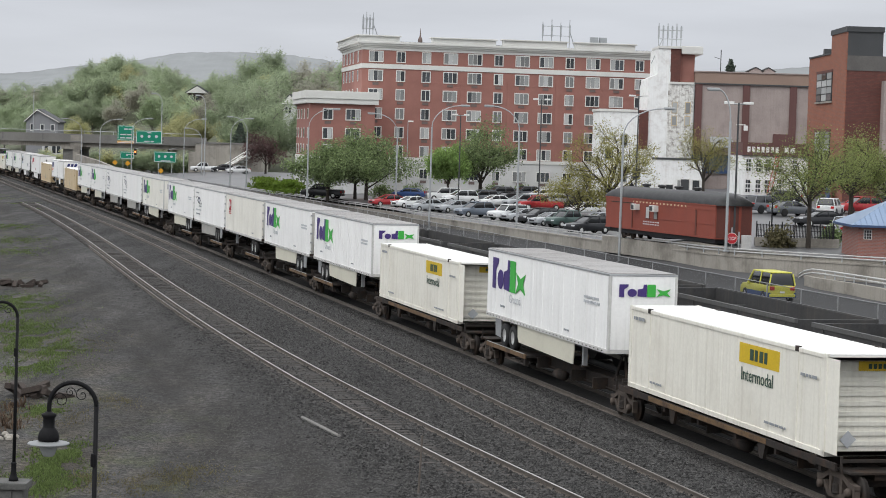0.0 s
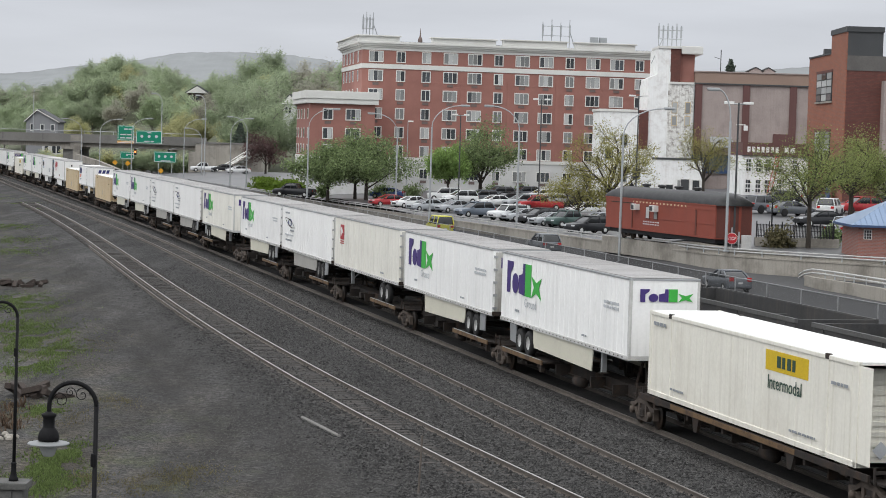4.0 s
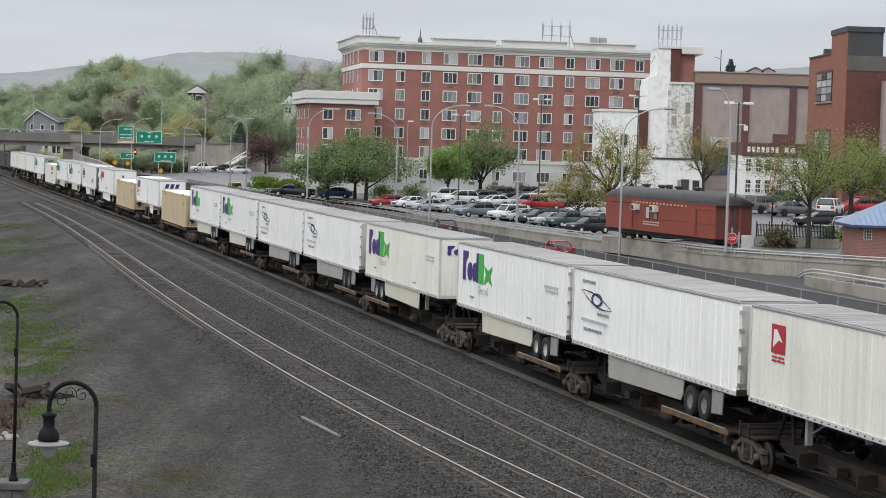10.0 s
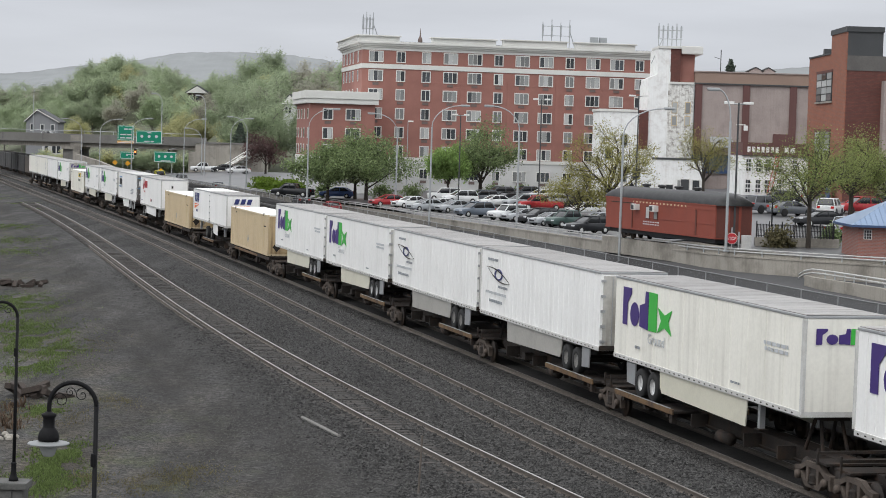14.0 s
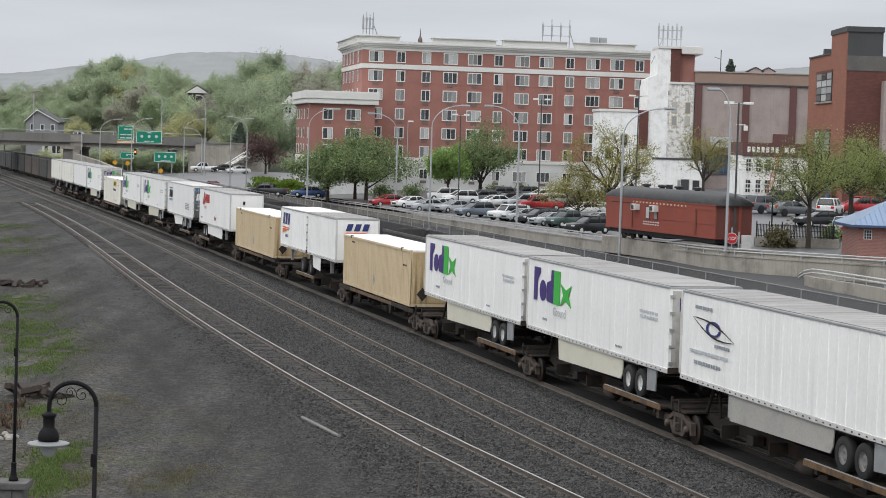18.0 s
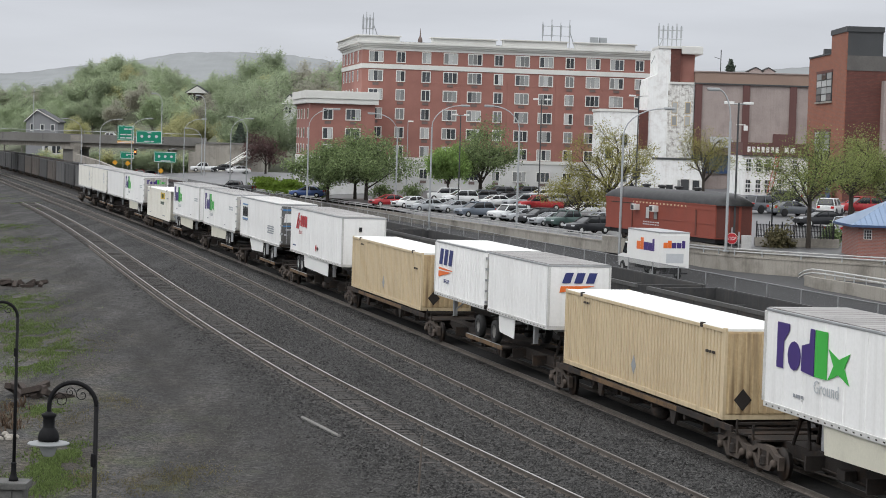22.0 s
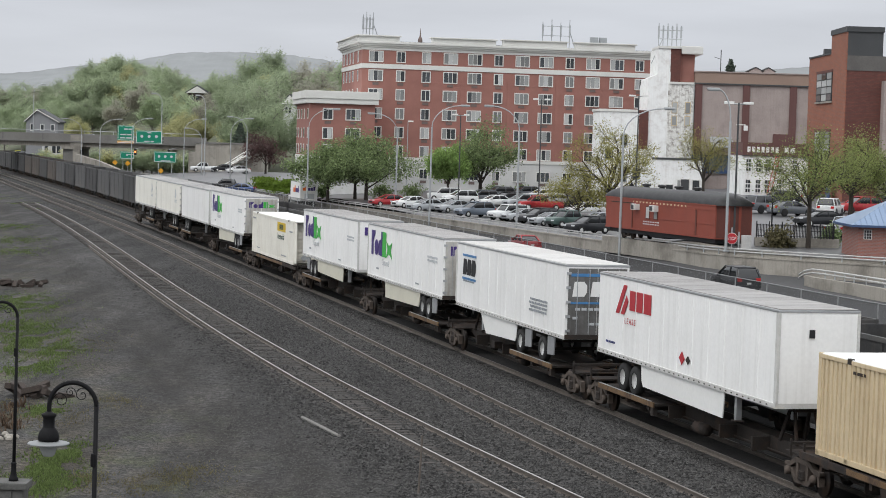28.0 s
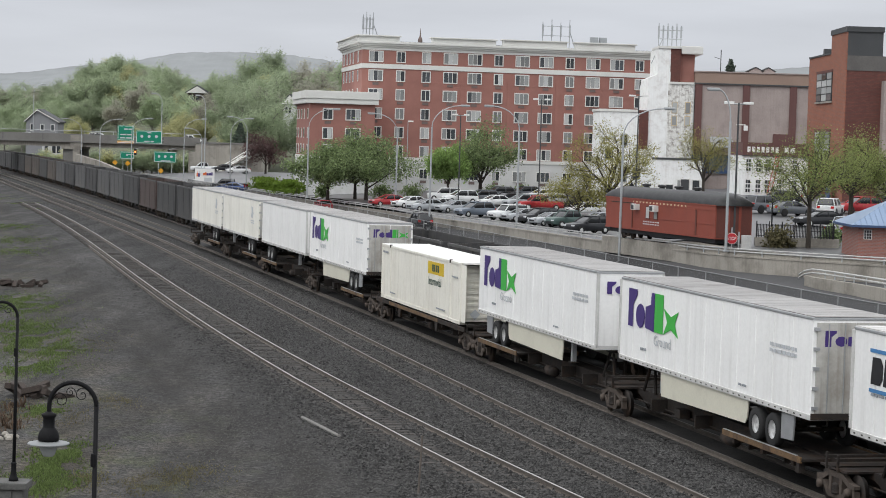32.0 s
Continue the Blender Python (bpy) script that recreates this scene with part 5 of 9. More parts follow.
    part("brake_rigging", box(length * 0.3, -0.8, 0.62, length * 0.3 + 0.5, -0.42, 0.92, 0.03), M["dark_frame"], c)
    part("brake_lever", tube((length * 0.3, -0.7, 0.6), (length * 0.3 - 1.9, -0.62, 0.5), 0.035, n=6), M["rust"], c)
    for k in (0.2, 0.42, 0.66, 0.8):
        part("hanger", box(length * k - 0.04, -0.95, 0.55, length * k + 0.04, -0.36, 0.98), M["dark_frame"], c)
    part("brake_pipe", tube((0.2, -0.42, 0.62), (length - 0.2, -0.42, 0.62), 0.03, n=6), M["dark_frame"], c)
    for x in (0.35, length - 0.35):
        part("end_platform", box(x - 0.5, -1.15, 0.98, x + 0.5, 1.15, 1.04), M["rust"], c)
        part("grab_iron", box(x - 0.03, -1.22, 0.95, x + 0.03, -1.16, 1.42), M["dark_frame"], c)
        part("cross_arm", box(x - 0.05, -1.22, 1.25, x + 0.05, 1.22, 1.33), M["dark_frame"], c)
    return c


# order from the tail; offset of the trailing end at the start, in metres along the line
def plan_train():
    T = [
        (-439.0, "plain", False, "cream", True, "grey-white trailer with a pale curl emblem"),
        (-421.9, "plain", False, "cream", True, "cream-white trailer with a pale curl emblem"),
        (-404.2, "plain", True, "white", False, "plain white road trailer without markings"),
        (-386.8, "parcel", False, "white", 1.2),
        (-366.9, "jb"),
        (-347.6, "parcel", True, "white", 1.25),
        (-328.8, "parcel", False, "white", 1.25),
        (-310.0, "delivery"),
        (-289.8, "lease"),
        (-270.8, "tan"),
        (-251.9, "pup", False, False),
        (-242.6, "pup", True, True),
        (-231.7, "tan"),
        (-212.35, "parcel", False, "white", 1.25),
        (-195.2, "parcel", False, "white", 1.25),
        (-177.8, "eye", False),
        (-160.9, "eye", False),
        (-143.0, "parcel", True, "cream", 1.3),
        (-123.4, "parcel", False, "white", 0.62),
        (-106.4, "eye", False),
        (-89.2, "red"),
        (-71.7, "parcel", False, "white", 1.25),
        (-54.1, "parcel", True, "white", 0.62),
        (-35.9, "jb"),
        (-14.9, "parcel", True, "white", 1.25),
        (3.5, "jb"),
    ]
    loads = []
    for i, row in enumerate(T):
        c, k = row[0], row[1]
        nose = None
        if k == "plain":
            ob, nose = plain_trailer(row[2], M["white_side"] if row[3] == "white" else M["cream_side"], row[4], row[5], i * 7), row[2]
        elif k == "parcel":
            ob, nose = parcel_trailer(row[2], M["white_side"] if row[3] == "white" else M["cream_side"], row[4], i * 7), row[2]
        elif k == "eye":
            ob, nose = eye_trailer(row[2], i * 7), row[2]
        elif k == "red":
            ob, nose = red_mark_trailer(i * 7), False
        elif k == "lease":
            ob, nose = lease_trailer(i * 7), True
        elif k == "delivery":
            ob, nose = delivery_trailer(i * 7), False
        elif k == "pup":
            ob, nose = pup_trailer(row[2], row[3], i * 7), row[2]
        elif k == "jb":
            ob = build_container(M["jb_white"], "off-white corrugated container with a yellow panel", True, i * 7)
        else:
            ob = build_container(M["tan"], "rust-streaked tan corrugated container", False, i * 7)
        loads.append((ob, c, 8.7 if k == "pup" else L53, k, nose))
    cars = []
    # platforms: one per load, the two short trailers share one
    groups = []
    for L in loads:
        if L[3] == "pup" and groups and groups[-1][0][3] == "pup" and len(groups[-1]) == 1:
            groups[-1].append(L)
        else:
            groups.append([L])
    ends = []
    for k, g in enumerate(groups):
        a, b = g[0][1], g[-1][1] + g[-1][2]
        ends.append([a, b])
    for k, g in enumerate(groups):
        a, b = ends[k]
        gap0 = a - ends[k - 1][1] if k else 9
        gap1 = ends[k + 1][0] - b if k + 1 < len(ends) else 9
        x0 = a - min(gap0 / 2, 1.3)
        x1 = b + min(gap1 / 2, 1.3)
        ln = x1 - x0
        trail = 0.9 if gap0 > 2.9 else 0.0001
        lead = ln - 0.9 if gap1 > 2.9 else None
        if g[0][3] in ("jb", "tan"):
            car = build_spine(ln, lead, trail, "container", [])
        else:
            wh, hitch = [], None
            for ob, c, l, kk, nose in g:
                mid = (4.2 if kk == "delivery" else 3.3) if l > 10 else 1.4
                wh.append(c - x0 + (mid if nose else l - mid))
                hitch = c - x0 + (l - 0.9 if nose else 0.9)
            if len(g) == 2:
                wh = [sum(wh) / 2]
            car = build_spine(ln, lead, trail, "trailer", wh, hitch)
        cars.append((car, x0))
    return loads, cars


LOADS, CARS = plan_train()


def train_rows(c):
    rows = []
    for i in range(0, 33):
        s = c + SPEED * i
        u = u_at(s)
        p = line_pt(u, LINE_C, RAIL_T)
        rows.append((float(i), pose(p.x, p.y, p.z, 0, 0, heading(u))))
    return rows


def motions():
    for ob, c, *_ in LOADS:
        walk(ob, train_rows(c))
    for ob, c in CARS:
        walk(ob, train_rows(c))
    for ob, rows in TRAFFIC:
        walk(ob, rows)


TRAFFIC = []
# ---- standing black hopper cars on the storage track ----
def build_hopper(material):
    c = thing("hopper_car", pose(0, 0, 0), "grimy black open-top coal hopper car standing on the track", "hopper car", "standing hopper cars")
    Lh, w, z0, z1 = 14.25, 1.5, 1.05, 4.12
    bm = bmesh.new()
    # open tub: outer walls, rim and inner walls down to the load
    out = [(0, -w), (Lh, -w), (Lh, w), (0, w)]
    inn = [(0.12, -w + 0.12), (Lh - 0.12, -w + 0.12), (Lh - 0.12, w - 0.12), (0.12, w - 0.12)]
    lo = [bm.verts.new((x, y, z0)) for x, y in out]
    hi = [bm.verts.new((x, y, z1)) for x, y in out]
    hi2 = [bm.verts.new((x, y, z1)) for x, y in inn]
    lo2 = [bm.verts.new((x, y, z0 + 0.5)) for x, y in inn]
    for i in range(4):
        j = (i + 1) % 4
        bm.faces.new((lo[i], lo[j], hi[j], hi[i]))
        bm.faces.new((hi[i], hi[j], hi2[j], hi2[i]))
        bm.faces.new((hi2[i], hi2[j], lo2[j], lo2[i]))
    bm.faces.new(lo2)
    bm.faces.new(lo)
    bmesh.ops.recalc_face_normals(bm, faces=bm.faces[:])
    part("tub", bm, material, c)
    for y in (-w - 0.04, w - 0.08):
        part("top_chord", box(-0.03, y, z1 - 0.12, Lh + 0.03, y + 0.12, z1 + 0.03), M["hopper_grey"] if y < 0 else material, c, "worn top edge")
    for k in range(3):
        x = 3.2 + k * (Lh - 6.4) / 2
        part("cross_brace", tube((x, -w + 0.1, z1 - 0.5), (x, w - 0.1, z1 - 0.5), 0.09, n=6), material, c)
    rib = mesh_of("side_stake", box(-0.06, -w - 0.03, z0, 0.06, -w + 0.01, z1 - 0.1), material)
    for k in range(4):
        part("side_stake", rib, None, c, at=pose(0.8 + k * (Lh - 1.6) / 3, 0, 0))
    part("side_sill", box(0, -w - 0.03, z0 - 0.2, Lh, w + 0.03, z0), material, c)
    for k in range(3):
        x = 4.0 + k * 3.5
        part("hopper_bay", extrude_poly([(x - 1.2, z0 - 0.1), (x + 1.2, z0 - 0.1), (x + 0.4, 0.35), (x - 0.4, 0.35)], 2.0, "y", -1.0), material, c)
    for x in (1.6, Lh - 1.6):
        add_truck(c, x)
    return c


def place_hoppers():
    base = [build_hopper(M[k]) for k in ("hopper", "hopper_red", "hopper_grey", "hopper_brown")]
    for b, words in zip(base[1:], ("oxide-red", "faded grey", "rust-streaked brown")):
        tagged(b, "%s open-top coal hopper car standing on the track" % words, "hopper car", "standing hopper cars")
    rnd = random.Random(21)
    u = 51.4
    k = 0
    first = [True] * 4
    while u < 480:
        m_at = line_pt(u + 15.2, 5.55, RAIL_T)
        m = pose(m_at.x, m_at.y, m_at.z, 0, 0, heading(u + 7))
        i = {6: 2, 9: 3, 12: 1}.get(k, 0 if k < 13 else rnd.choice((0, 0, 0, 2, 3)))
        if first[i]:
            base[i].matrix_basis = m
            first[i] = False
        else:
            copy_thing(base[i], m)
        u += 15.12
        k += 1


place_hoppers()


# ---- buildings ----
def facade_frame(x, y, deg, z=0.0):
    return pose(x, y, z, 0, 0, deg)


WIN_CACHE = {}


def window(parent, x, z, w, h, y=0.0, panes=3, curtain=0.0, ac=True, mats=None):
    """Recessed window on a facade that faces local -y."""
    key = (round(w, 2), round(h, 2), panes)
    if key not in WIN_CACHE:
        fr = bmesh.new()
        t = 0.13
        ring = []
        for yy, k in ((0.05, 1), (-0.09, 1), (-0.09, 0), (0.05, 0)):
            ww, hh = w / 2 + t * k, h / 2 + t * k
            ring.append([fr.verts.new((a, yy, b)) for a, b in ((-ww, -hh), (ww, -hh), (ww, hh), (-ww, hh))])
        for a, b in zip(ring, ring[1:] + ring[:1]):
            for k in range(4):
                fr.faces.new((a[k], a[(k + 1) % 4], b[(k + 1) % 4], b[k]))
        bmesh.ops.recalc_face_normals(fr, faces=fr.faces[:])
        for k in range(1, panes):
            xx = -w / 2 + k * w / panes
            add_box(fr, xx - 0.035, -0.06, -h / 2, xx + 0.035, 0.03, h / 2)
        gl = box(-w / (2 * panes) + 0.03, -0.028, -h / 2 + 0.01, w / (2 * panes) - 0.03, -0.008, h / 2 - 0.01)
        WIN_CACHE[key] = (mesh_of("window_frame", fr, M["win_frame"]), mesh_of("pane", gl, M["glass"]),
                          mesh_of("curtain", box(-w / (2 * panes) + 0.05, -0.036, -h / 2 + 0.02, w / (2 * panes) - 0.05, -0.03, h / 2 - 0.02), M["blind"]))
    f, g, b = WIN_CACHE[key]
    wn_ = part("window", f, None, parent, at=pose(x, y, z))
    for k in range(panes):
        xx = -w / 2 + (k + 0.5) * w / panes
        part("pane", g, None, wn_, at=pose(xx, 0, 0))
        if random.random() < curtain:
            part("curtain", b, None, wn_, at=pose(xx, 0, 0))
    if ac:
        key = "louvre"
        if key not in WIN_CACHE:
            WIN_CACHE[key] = mesh_of("louvre", box(-0.45, -0.05, -0.2, 0.45, 0.02, 0.2), M["louvre"])
        part("louvre", WIN_CACHE[key], None, wn_, at=pose(0, 0, -h / 2 - 0.5))


def apartment_block():
    F = thing("apartment_building", facade_frame(-12.95, 310.0, 9.6), "long red brick apartment building with white cornice and bands", "building")
    Lw, D = 46.2, 25.5
    zb, zt = 5.7, 22.5
    part("wall", box(0, 0, zb, Lw, D, zt), M["brick"], F, "red brick upper wall")
    part("base_wall", box(-0.06, -0.06, 0.2, Lw + 0.06, D, zb), M["base_grey"], F, "pale grey rendered base")
    part("base_moulding", box(-0.15, -0.18, zb - 0.15, Lw + 0.1, D, zb + 0.35, 0.04), M["stone_white"], F, "white string course")
    part("white_band", box(-0.12, -0.14, 19.25, Lw + 0.1, D, 19.95, 0.03), M["stone_white"], F, "white string course")
    part("frieze", box(-0.1, -0.12, 22.0, Lw + 0.1, D + 0.1, 22.45), M["stone_white"], F)
    part("cornice", box(-0.35, -0.35, 22.45, Lw + 0.35, D + 0.35, 22.7, 0.05), M["stone_white"], F, "white cornice moulding")
    part("cornice_soffit", box(-0.6, -0.6, 22.7, Lw + 0.6, D + 0.6, 22.95), M["stone_white"], F)
    part("cornice_lip", box(-0.8, -0.8, 22.95, Lw + 0.75, D + 0.75, 23.3, 0.06), M["stone_white"], F, "white projecting cornice lip")
    for a, b, h in ((-0.8, 5.5, 24.2), (10.5, 20.2, 24.2), (21.4, 31.2, 24.3), (32.6, 41.9, 24.3)):
        pr = part("parapet", box(a, -0.55, 23.3, b, 0.9 if a > 0 else D, h, 0.1), M["stone_white"], F, "raised white parapet")
        part("coping", box(a - 0.25, -0.8, h - 0.2, b + 0.25, 1.1 if a > 0 else D + 0.3, h, 0.05), M["stone_white"], pr)
    part("roof", box(0.3, 0.6, 23.0, Lw - 0.3, D - 0.3, 23.4), M["cap_grey"], F)
    for a in (15.3, 22.6, 30.05, 37.4):
        part("pilaster_strip", box(a - 0.3, -0.05, zb + 0.35, a + 0.3, 0.0, 19.25), M["brick"], F)
    rows = [21.05, 18.2, 15.4, 12.55, 9.75, 6.95]
    cols = [(2.1, 1), (5.87, 0), (9.74, 0), (13.45, 1), (17.18, 1), (20.83, 0), (24.5, 1), (28.19, 1), (31.88, 0), (35.51, 1), (39.24, 1), (42.8, 0)]
    for x, wide in cols:
        for z in rows:
            window(F, x, z, 1.95 if wide else 1.15, 1.45, -0.02, 3 if wide else 2, random.choice((0.35, 0.6, 0.85)))
        window(F, x, 3.6, 1.95 if wide else 1.15, 1.35, -0.08, 3 if wide else 2, 0.3)
    # short side: pairs of narrow windows
    for z in rows:
        for yy in (4.5, 10.5, 14.5, 18.5, 22.5):
            fr = part("window", box(-0.1, yy - 0.5, z - 0.85, -0.02, yy + 0.5, z + 0.85), M["win_frame"], F)
            part("pane", box(-0.12, yy - 0.36, z - 0.72, -0.095, yy + 0.36, z + 0.72), M["glass"], fr)
    # roof antennas
    for x0, n, w, h in ((0.2, 4, 1.5, 3.0), (27.8, 4, 4.2, 3.0)):
        a = thing("antenna_mast", facade_frame(0, 0, 0), "grey cellular antenna mast on the roof", "antenna")
        a.matrix_basis = F.matrix_basis @ pose(x0, 1.6, 24.3)
        part("frame", box(0, -0.03, 0.9, w, 0.03, 0.98), M["galv"], a)
        part("frame", box(0, -0.03, 2.3, w, 0.03, 2.38), M["galv"], a)
        for k in range(n):
            p = part("pole", tube((k * w / (n - 1), 0, -1.0), (k * w / (n - 1), 0, h + 0.4 * (k % 2)), 0.06, n=6), M["galv"], a)
            part("panel", box(k * w / (n - 1) - 0.13, -0.16, h - 2.2, k * w / (n - 1) + 0.13, -0.06, h - 0.4), M["galv"], p)
        part("stay", tube((w, 0, 1.8), (w + 1.2, 1.0, -1.0), 0.05, n=5), M["galv"], a)
    for x in (36.2, 37.6):
        v = solid("roof_vent", box(-0.55, -0.5, 0, 0.55, 0.5, 1.9, 0.06), M["galv"], "grey metal ventilation box on the roof", "vent", F.matrix_basis @ pose(x, 3.0, 23.4), "roof vents")
    solid("roof_finial", lathe([(0.02, 2.2), (0.12, 1.0), (0.35, 0.5), (0.35, 0.0)], 8), M["louvre"], "small dark pointed roof vent", "vent", F.matrix_basis @ pose(9.0, 2.0, 23.4))
    # lower wing
    G = thing("apartment_wing", facade_frame(-20.0, 300.5, 9.6), "lower red brick wing with a white cornice", "building")
    Lg, Dg = 9.6, 19.0
    part("wall", box(0, 0, zb, Lg, Dg, 13.6), M["brick"], G)
    part("base_wall", box(-0.06, -0.06, 0.2, Lg + 0.02, Dg, zb), M["base_grey"], G, "pale grey rendered base")
    part("base_moulding", box(-0.15, -0.18, zb - 0.15, Lg + 0.1, Dg, zb + 0.3, 0.04), M["stone_white"], G)
    part("cornice", box(-0.6, -0.6, 13.6, Lg + 0.45, Dg + 0.4, 14.3, 0.1), M["stone_white"], G, "white projecting cornice")
    part("parapet", box(-0.75, -0.75, 14.3, Lg + 0.5, Dg + 0.5, 15.45, 0.1), M["stone_white"], G)
    for z in (12.1, 9.3, 6.9):
        window(G, 2.7, z, 1.3, 1.45, -0.02, 2, 0.4)
        window(G, 6.4, z, 2.0, 1.45, -0.02, 3, 0.4)
        for yy in (1.6, 7.0, 11.0, 15.0, 18.0):
            fr = part("window", box(-0.1, yy - 0.5, z - 0.75, -0.02, yy + 0.5, z + 0.75), M["win_frame"], G)
            part("pane", box(-0.12, yy - 0.36, z - 0.62, -0.095, yy + 0.36, z + 0.62), M["glass"], fr)
    for x in (2.7, 6.4):
        window(G, x, 3.6, 1.3, 1.35, -0.08, 2, 0.3)


apartment_block()


def old_blocks():
    # tall white-painted party wall with a dark brick lift head
    T = thing("white_tower", facade_frame(27.3, 282.4, 0, -0.2), "tall flaking white-painted brick tower", "building")
    part("wall", box(0, 0, 0, 6.38, 12, 17.6), M["flaky"], T)
    part("shoulder_wall", extrude_poly([(0, 17.6), (3.0, 17.6), (3.0, 19.2), (1.3, 18.9), (0.0, 18.3)], 11, "y", 0.0), M["flaky"], T)
    part("upper_wall", box(1.25, 0.01, 18.2, 2.95, 11, 22.4), M["flaky"], T)
    part("brick_head", box(2.95, 0.05, 17.9, 4.35, 11, 22.5), M["brick_dk"], T, "dark brown brick head")
    part("brick_head", box(4.35, 0.6, 17.9, 6.3, 11, 21.9), M["brick"], T, "red brick head behind")
    part("weathered_face", box(2.75, -0.035, 7.4, 6.3, 0.0, 17.6), M["peeling"], T, "badly peeling white-painted brick")
    part("sill", box(2.9, -0.2, 17.6, 6.5, 0.2, 17.9), M["stone_white"], T)
    part("cornice", box(1.2, -0.15, 22.4, 4.4, 9, 22.75, 0.05), M["stone_white"], T)
    part("cornice", box(4.4, -0.5, 21.7, 7.3, 11, 22.8, 0.15), M["stone_white"], T, "white projecting cornice")
    for x, z, w, h in ((3.7, 14.4, 0.6, 1.4), (3.7, 12.6, 0.6, 1.2), (5.5, 14.4, 0.6, 1.4), (5.5, 12.6, 0.6, 1.2), (2.0, 5.2, 0.8, 1.5), (4.6, 5.4, 1.0, 2.0)):
        fr = part("window", box(x - w / 2 - 0.1, -0.08, z - h / 2 - 0.1, x + w / 2 + 0.1, 0.02, z + h / 2 + 0.1), M["tan"] if z > 9 else M["blind"], T)
        part("pane", box(x - w / 2, -0.1, z - h / 2, x + w / 2, -0.07, z + h / 2), M["blind"] if z > 9 else M["glass"], fr)
    part("conduit", tube((6.3, -0.12, 0), (6.3, -0.12, 17.5), 0.07, n=6), M["galv"], T)
    part("downpipe", tube((5.9, -0.1, 17.6), (6.3, -0.1, 16.9), 0.07, n=6), M["stone_white"], T)
    A = thing("antenna_mast", facade_frame(29.0, 287.4, 0, 22.7), "grey cellular antenna mast on the tower", "antenna")
    for k in range(6):
        p = part("pole", tube((k * 0.62, 0, -0.6), (k * 0.62, 0, 3.2 - 0.3 * (k % 2)), 0.06, n=6), M["galv"], A)
        part("panel", box(k * 0.62 - 0.12, -0.16, 1.2, k * 0.62 + 0.12, -0.05, 2.8), M["galv"], p)
    part("frame", box(-0.1, -0.03, 1.0, 3.3, 0.03, 1.1), M["galv"], A)
    part("frame", box(-0.1, -0.03, 2.2, 3.3, 0.03, 2.3), M["galv"], A)
    part("stay", tube((-0.9, 0, -2.4), (0.6, 0, 1.1), 0.06, n=5), M["galv"], A)
    # low white annex
    W = thing("white_annex", facade_frame(20.85, 282.0, 2), "low white-painted brick annex", "building")
    part("wall", box(0, 0, 0, 6.6, 9, 13.4), M["flaky"], W)
    part("coping", box(-0.15, -0.15, 13.4, 5.3, 9.1, 13.75, 0.04), M["stone_white"], W)
    part("side_wall", box(5.35, -0.05, 8.4, 6.62, 8.0, 13.7), M["brick_dk"], W, "dark boarded bay")
    for x, z in ((1.3, 2.6), (3.4, 4.6), (5.2, 2.6), (5.2, 5.0), (1.3, 7.6), (3.4, 9.6)):
        fr = part("window", box(x - 0.5, -0.07, z - 0.8, x + 0.5, 0.02, z + 0.8), M["blind"], W)
        part("pane", box(x - 0.38, -0.1, z - 0.68, x + 0.38, -0.06, z + 0.68), M["glass"], fr)
    L = thing("white_shopfront", facade_frame(28.4, 279.0, 2), "white-painted low brick wall with dark doors", "building")
    part("wall", box(0, 0, 0, 6.4, 9, 7.1), M["flaky"], L)
    part("roof_edge", box(-0.1, -0.1, 7.1, 6.5, 9, 7.35), M["cap_grey"], L)
    for x, z, w, h, mm in ((1.9, 2.6, 0.95, 2.2, "glass"), (4.0, 3.2, 1.1, 2.6, "cap_grey"), (5.5, 3.6, 0.9, 1.6, "glass"), (3.2, 3.4, 0.4, 1.9, "blind")):
        fr = part("door_frame", box(x - w / 2 - 0.1, -0.08, z - h / 2 - 0.1, x + w / 2 + 0.1, 0.02, z + h / 2 + 0.1), M["stone_white"], L)
        part("pane", box(x - w / 2, -0.1, z - h / 2, x + w / 2, -0.07, z + h / 2), M[mm], fr)
    # taupe warehouse
    H = thing("warehouse", facade_frame(33.72, 282.2, 0), "windowless taupe stucco warehouse with maroon pilasters", "building")
    part("wall", box(0, 0, 0, 17.5, 26, 17.6), M["taupe"], H)
    part("fascia", box(-0.1, -0.12, 17.6, 17.6, 26, 19.15, 0.05), M["brown_band"], H, "brown painted fascia")
    part("coping", box(-0.2, -0.25, 19.15, 17.7, 26, 19.3), M["taupe"], H)
    part("drip_edge", box(-0.15, -0.3, 17.5, 17.6, 0.1, 17.68), M["cap_grey"], H)
    for x in (0.0, 6.5, 12.9):
        part("pilaster", box(x, -0.25, 0, x + 0.95, 0.05, 17.5), M["maroon_col"], H, "maroon pilaster")
    part("blue_panel", box(-0.2, -0.4, 5.4, 7.0, -0.02, 7.8), M["blue_wall"], H, "dark blue painted band")
    part("blue_trim", box(-0.3, -0.6, 7.8, 7.1, -0.02, 7.95), M["cap_grey"], H)
    part("awning", extrude_poly([(-0.3, 10.4), (-2.6, 9.0), (-2.5, 8.9), (-0.3, 10.1)], 3.0, "x", 2.2), M["galv"], H, "grey canvas awning")
    part("pier", box(10.8, -0.4, 8.3, 13.4, 0.2, 11.0), M["maroon_col"], H)
    for a, w in ((7.6, 2.0), (9.4, 1.9)):
        sk = thing("roof_skylight", H.matrix_basis @ pose(a, 3, 19.25), "low gabled skylight with a dark roof on the warehouse", "skylight", "roof skylights")
        part("gable", extrude_poly([(0.05, 0.0), (w - 0.05, 0.0), (w - 0.05, 0.3), (w * 0.5, 0.8), (0.05, 0.3)], 2.4, "y", 0.0), M["taupe"], sk)
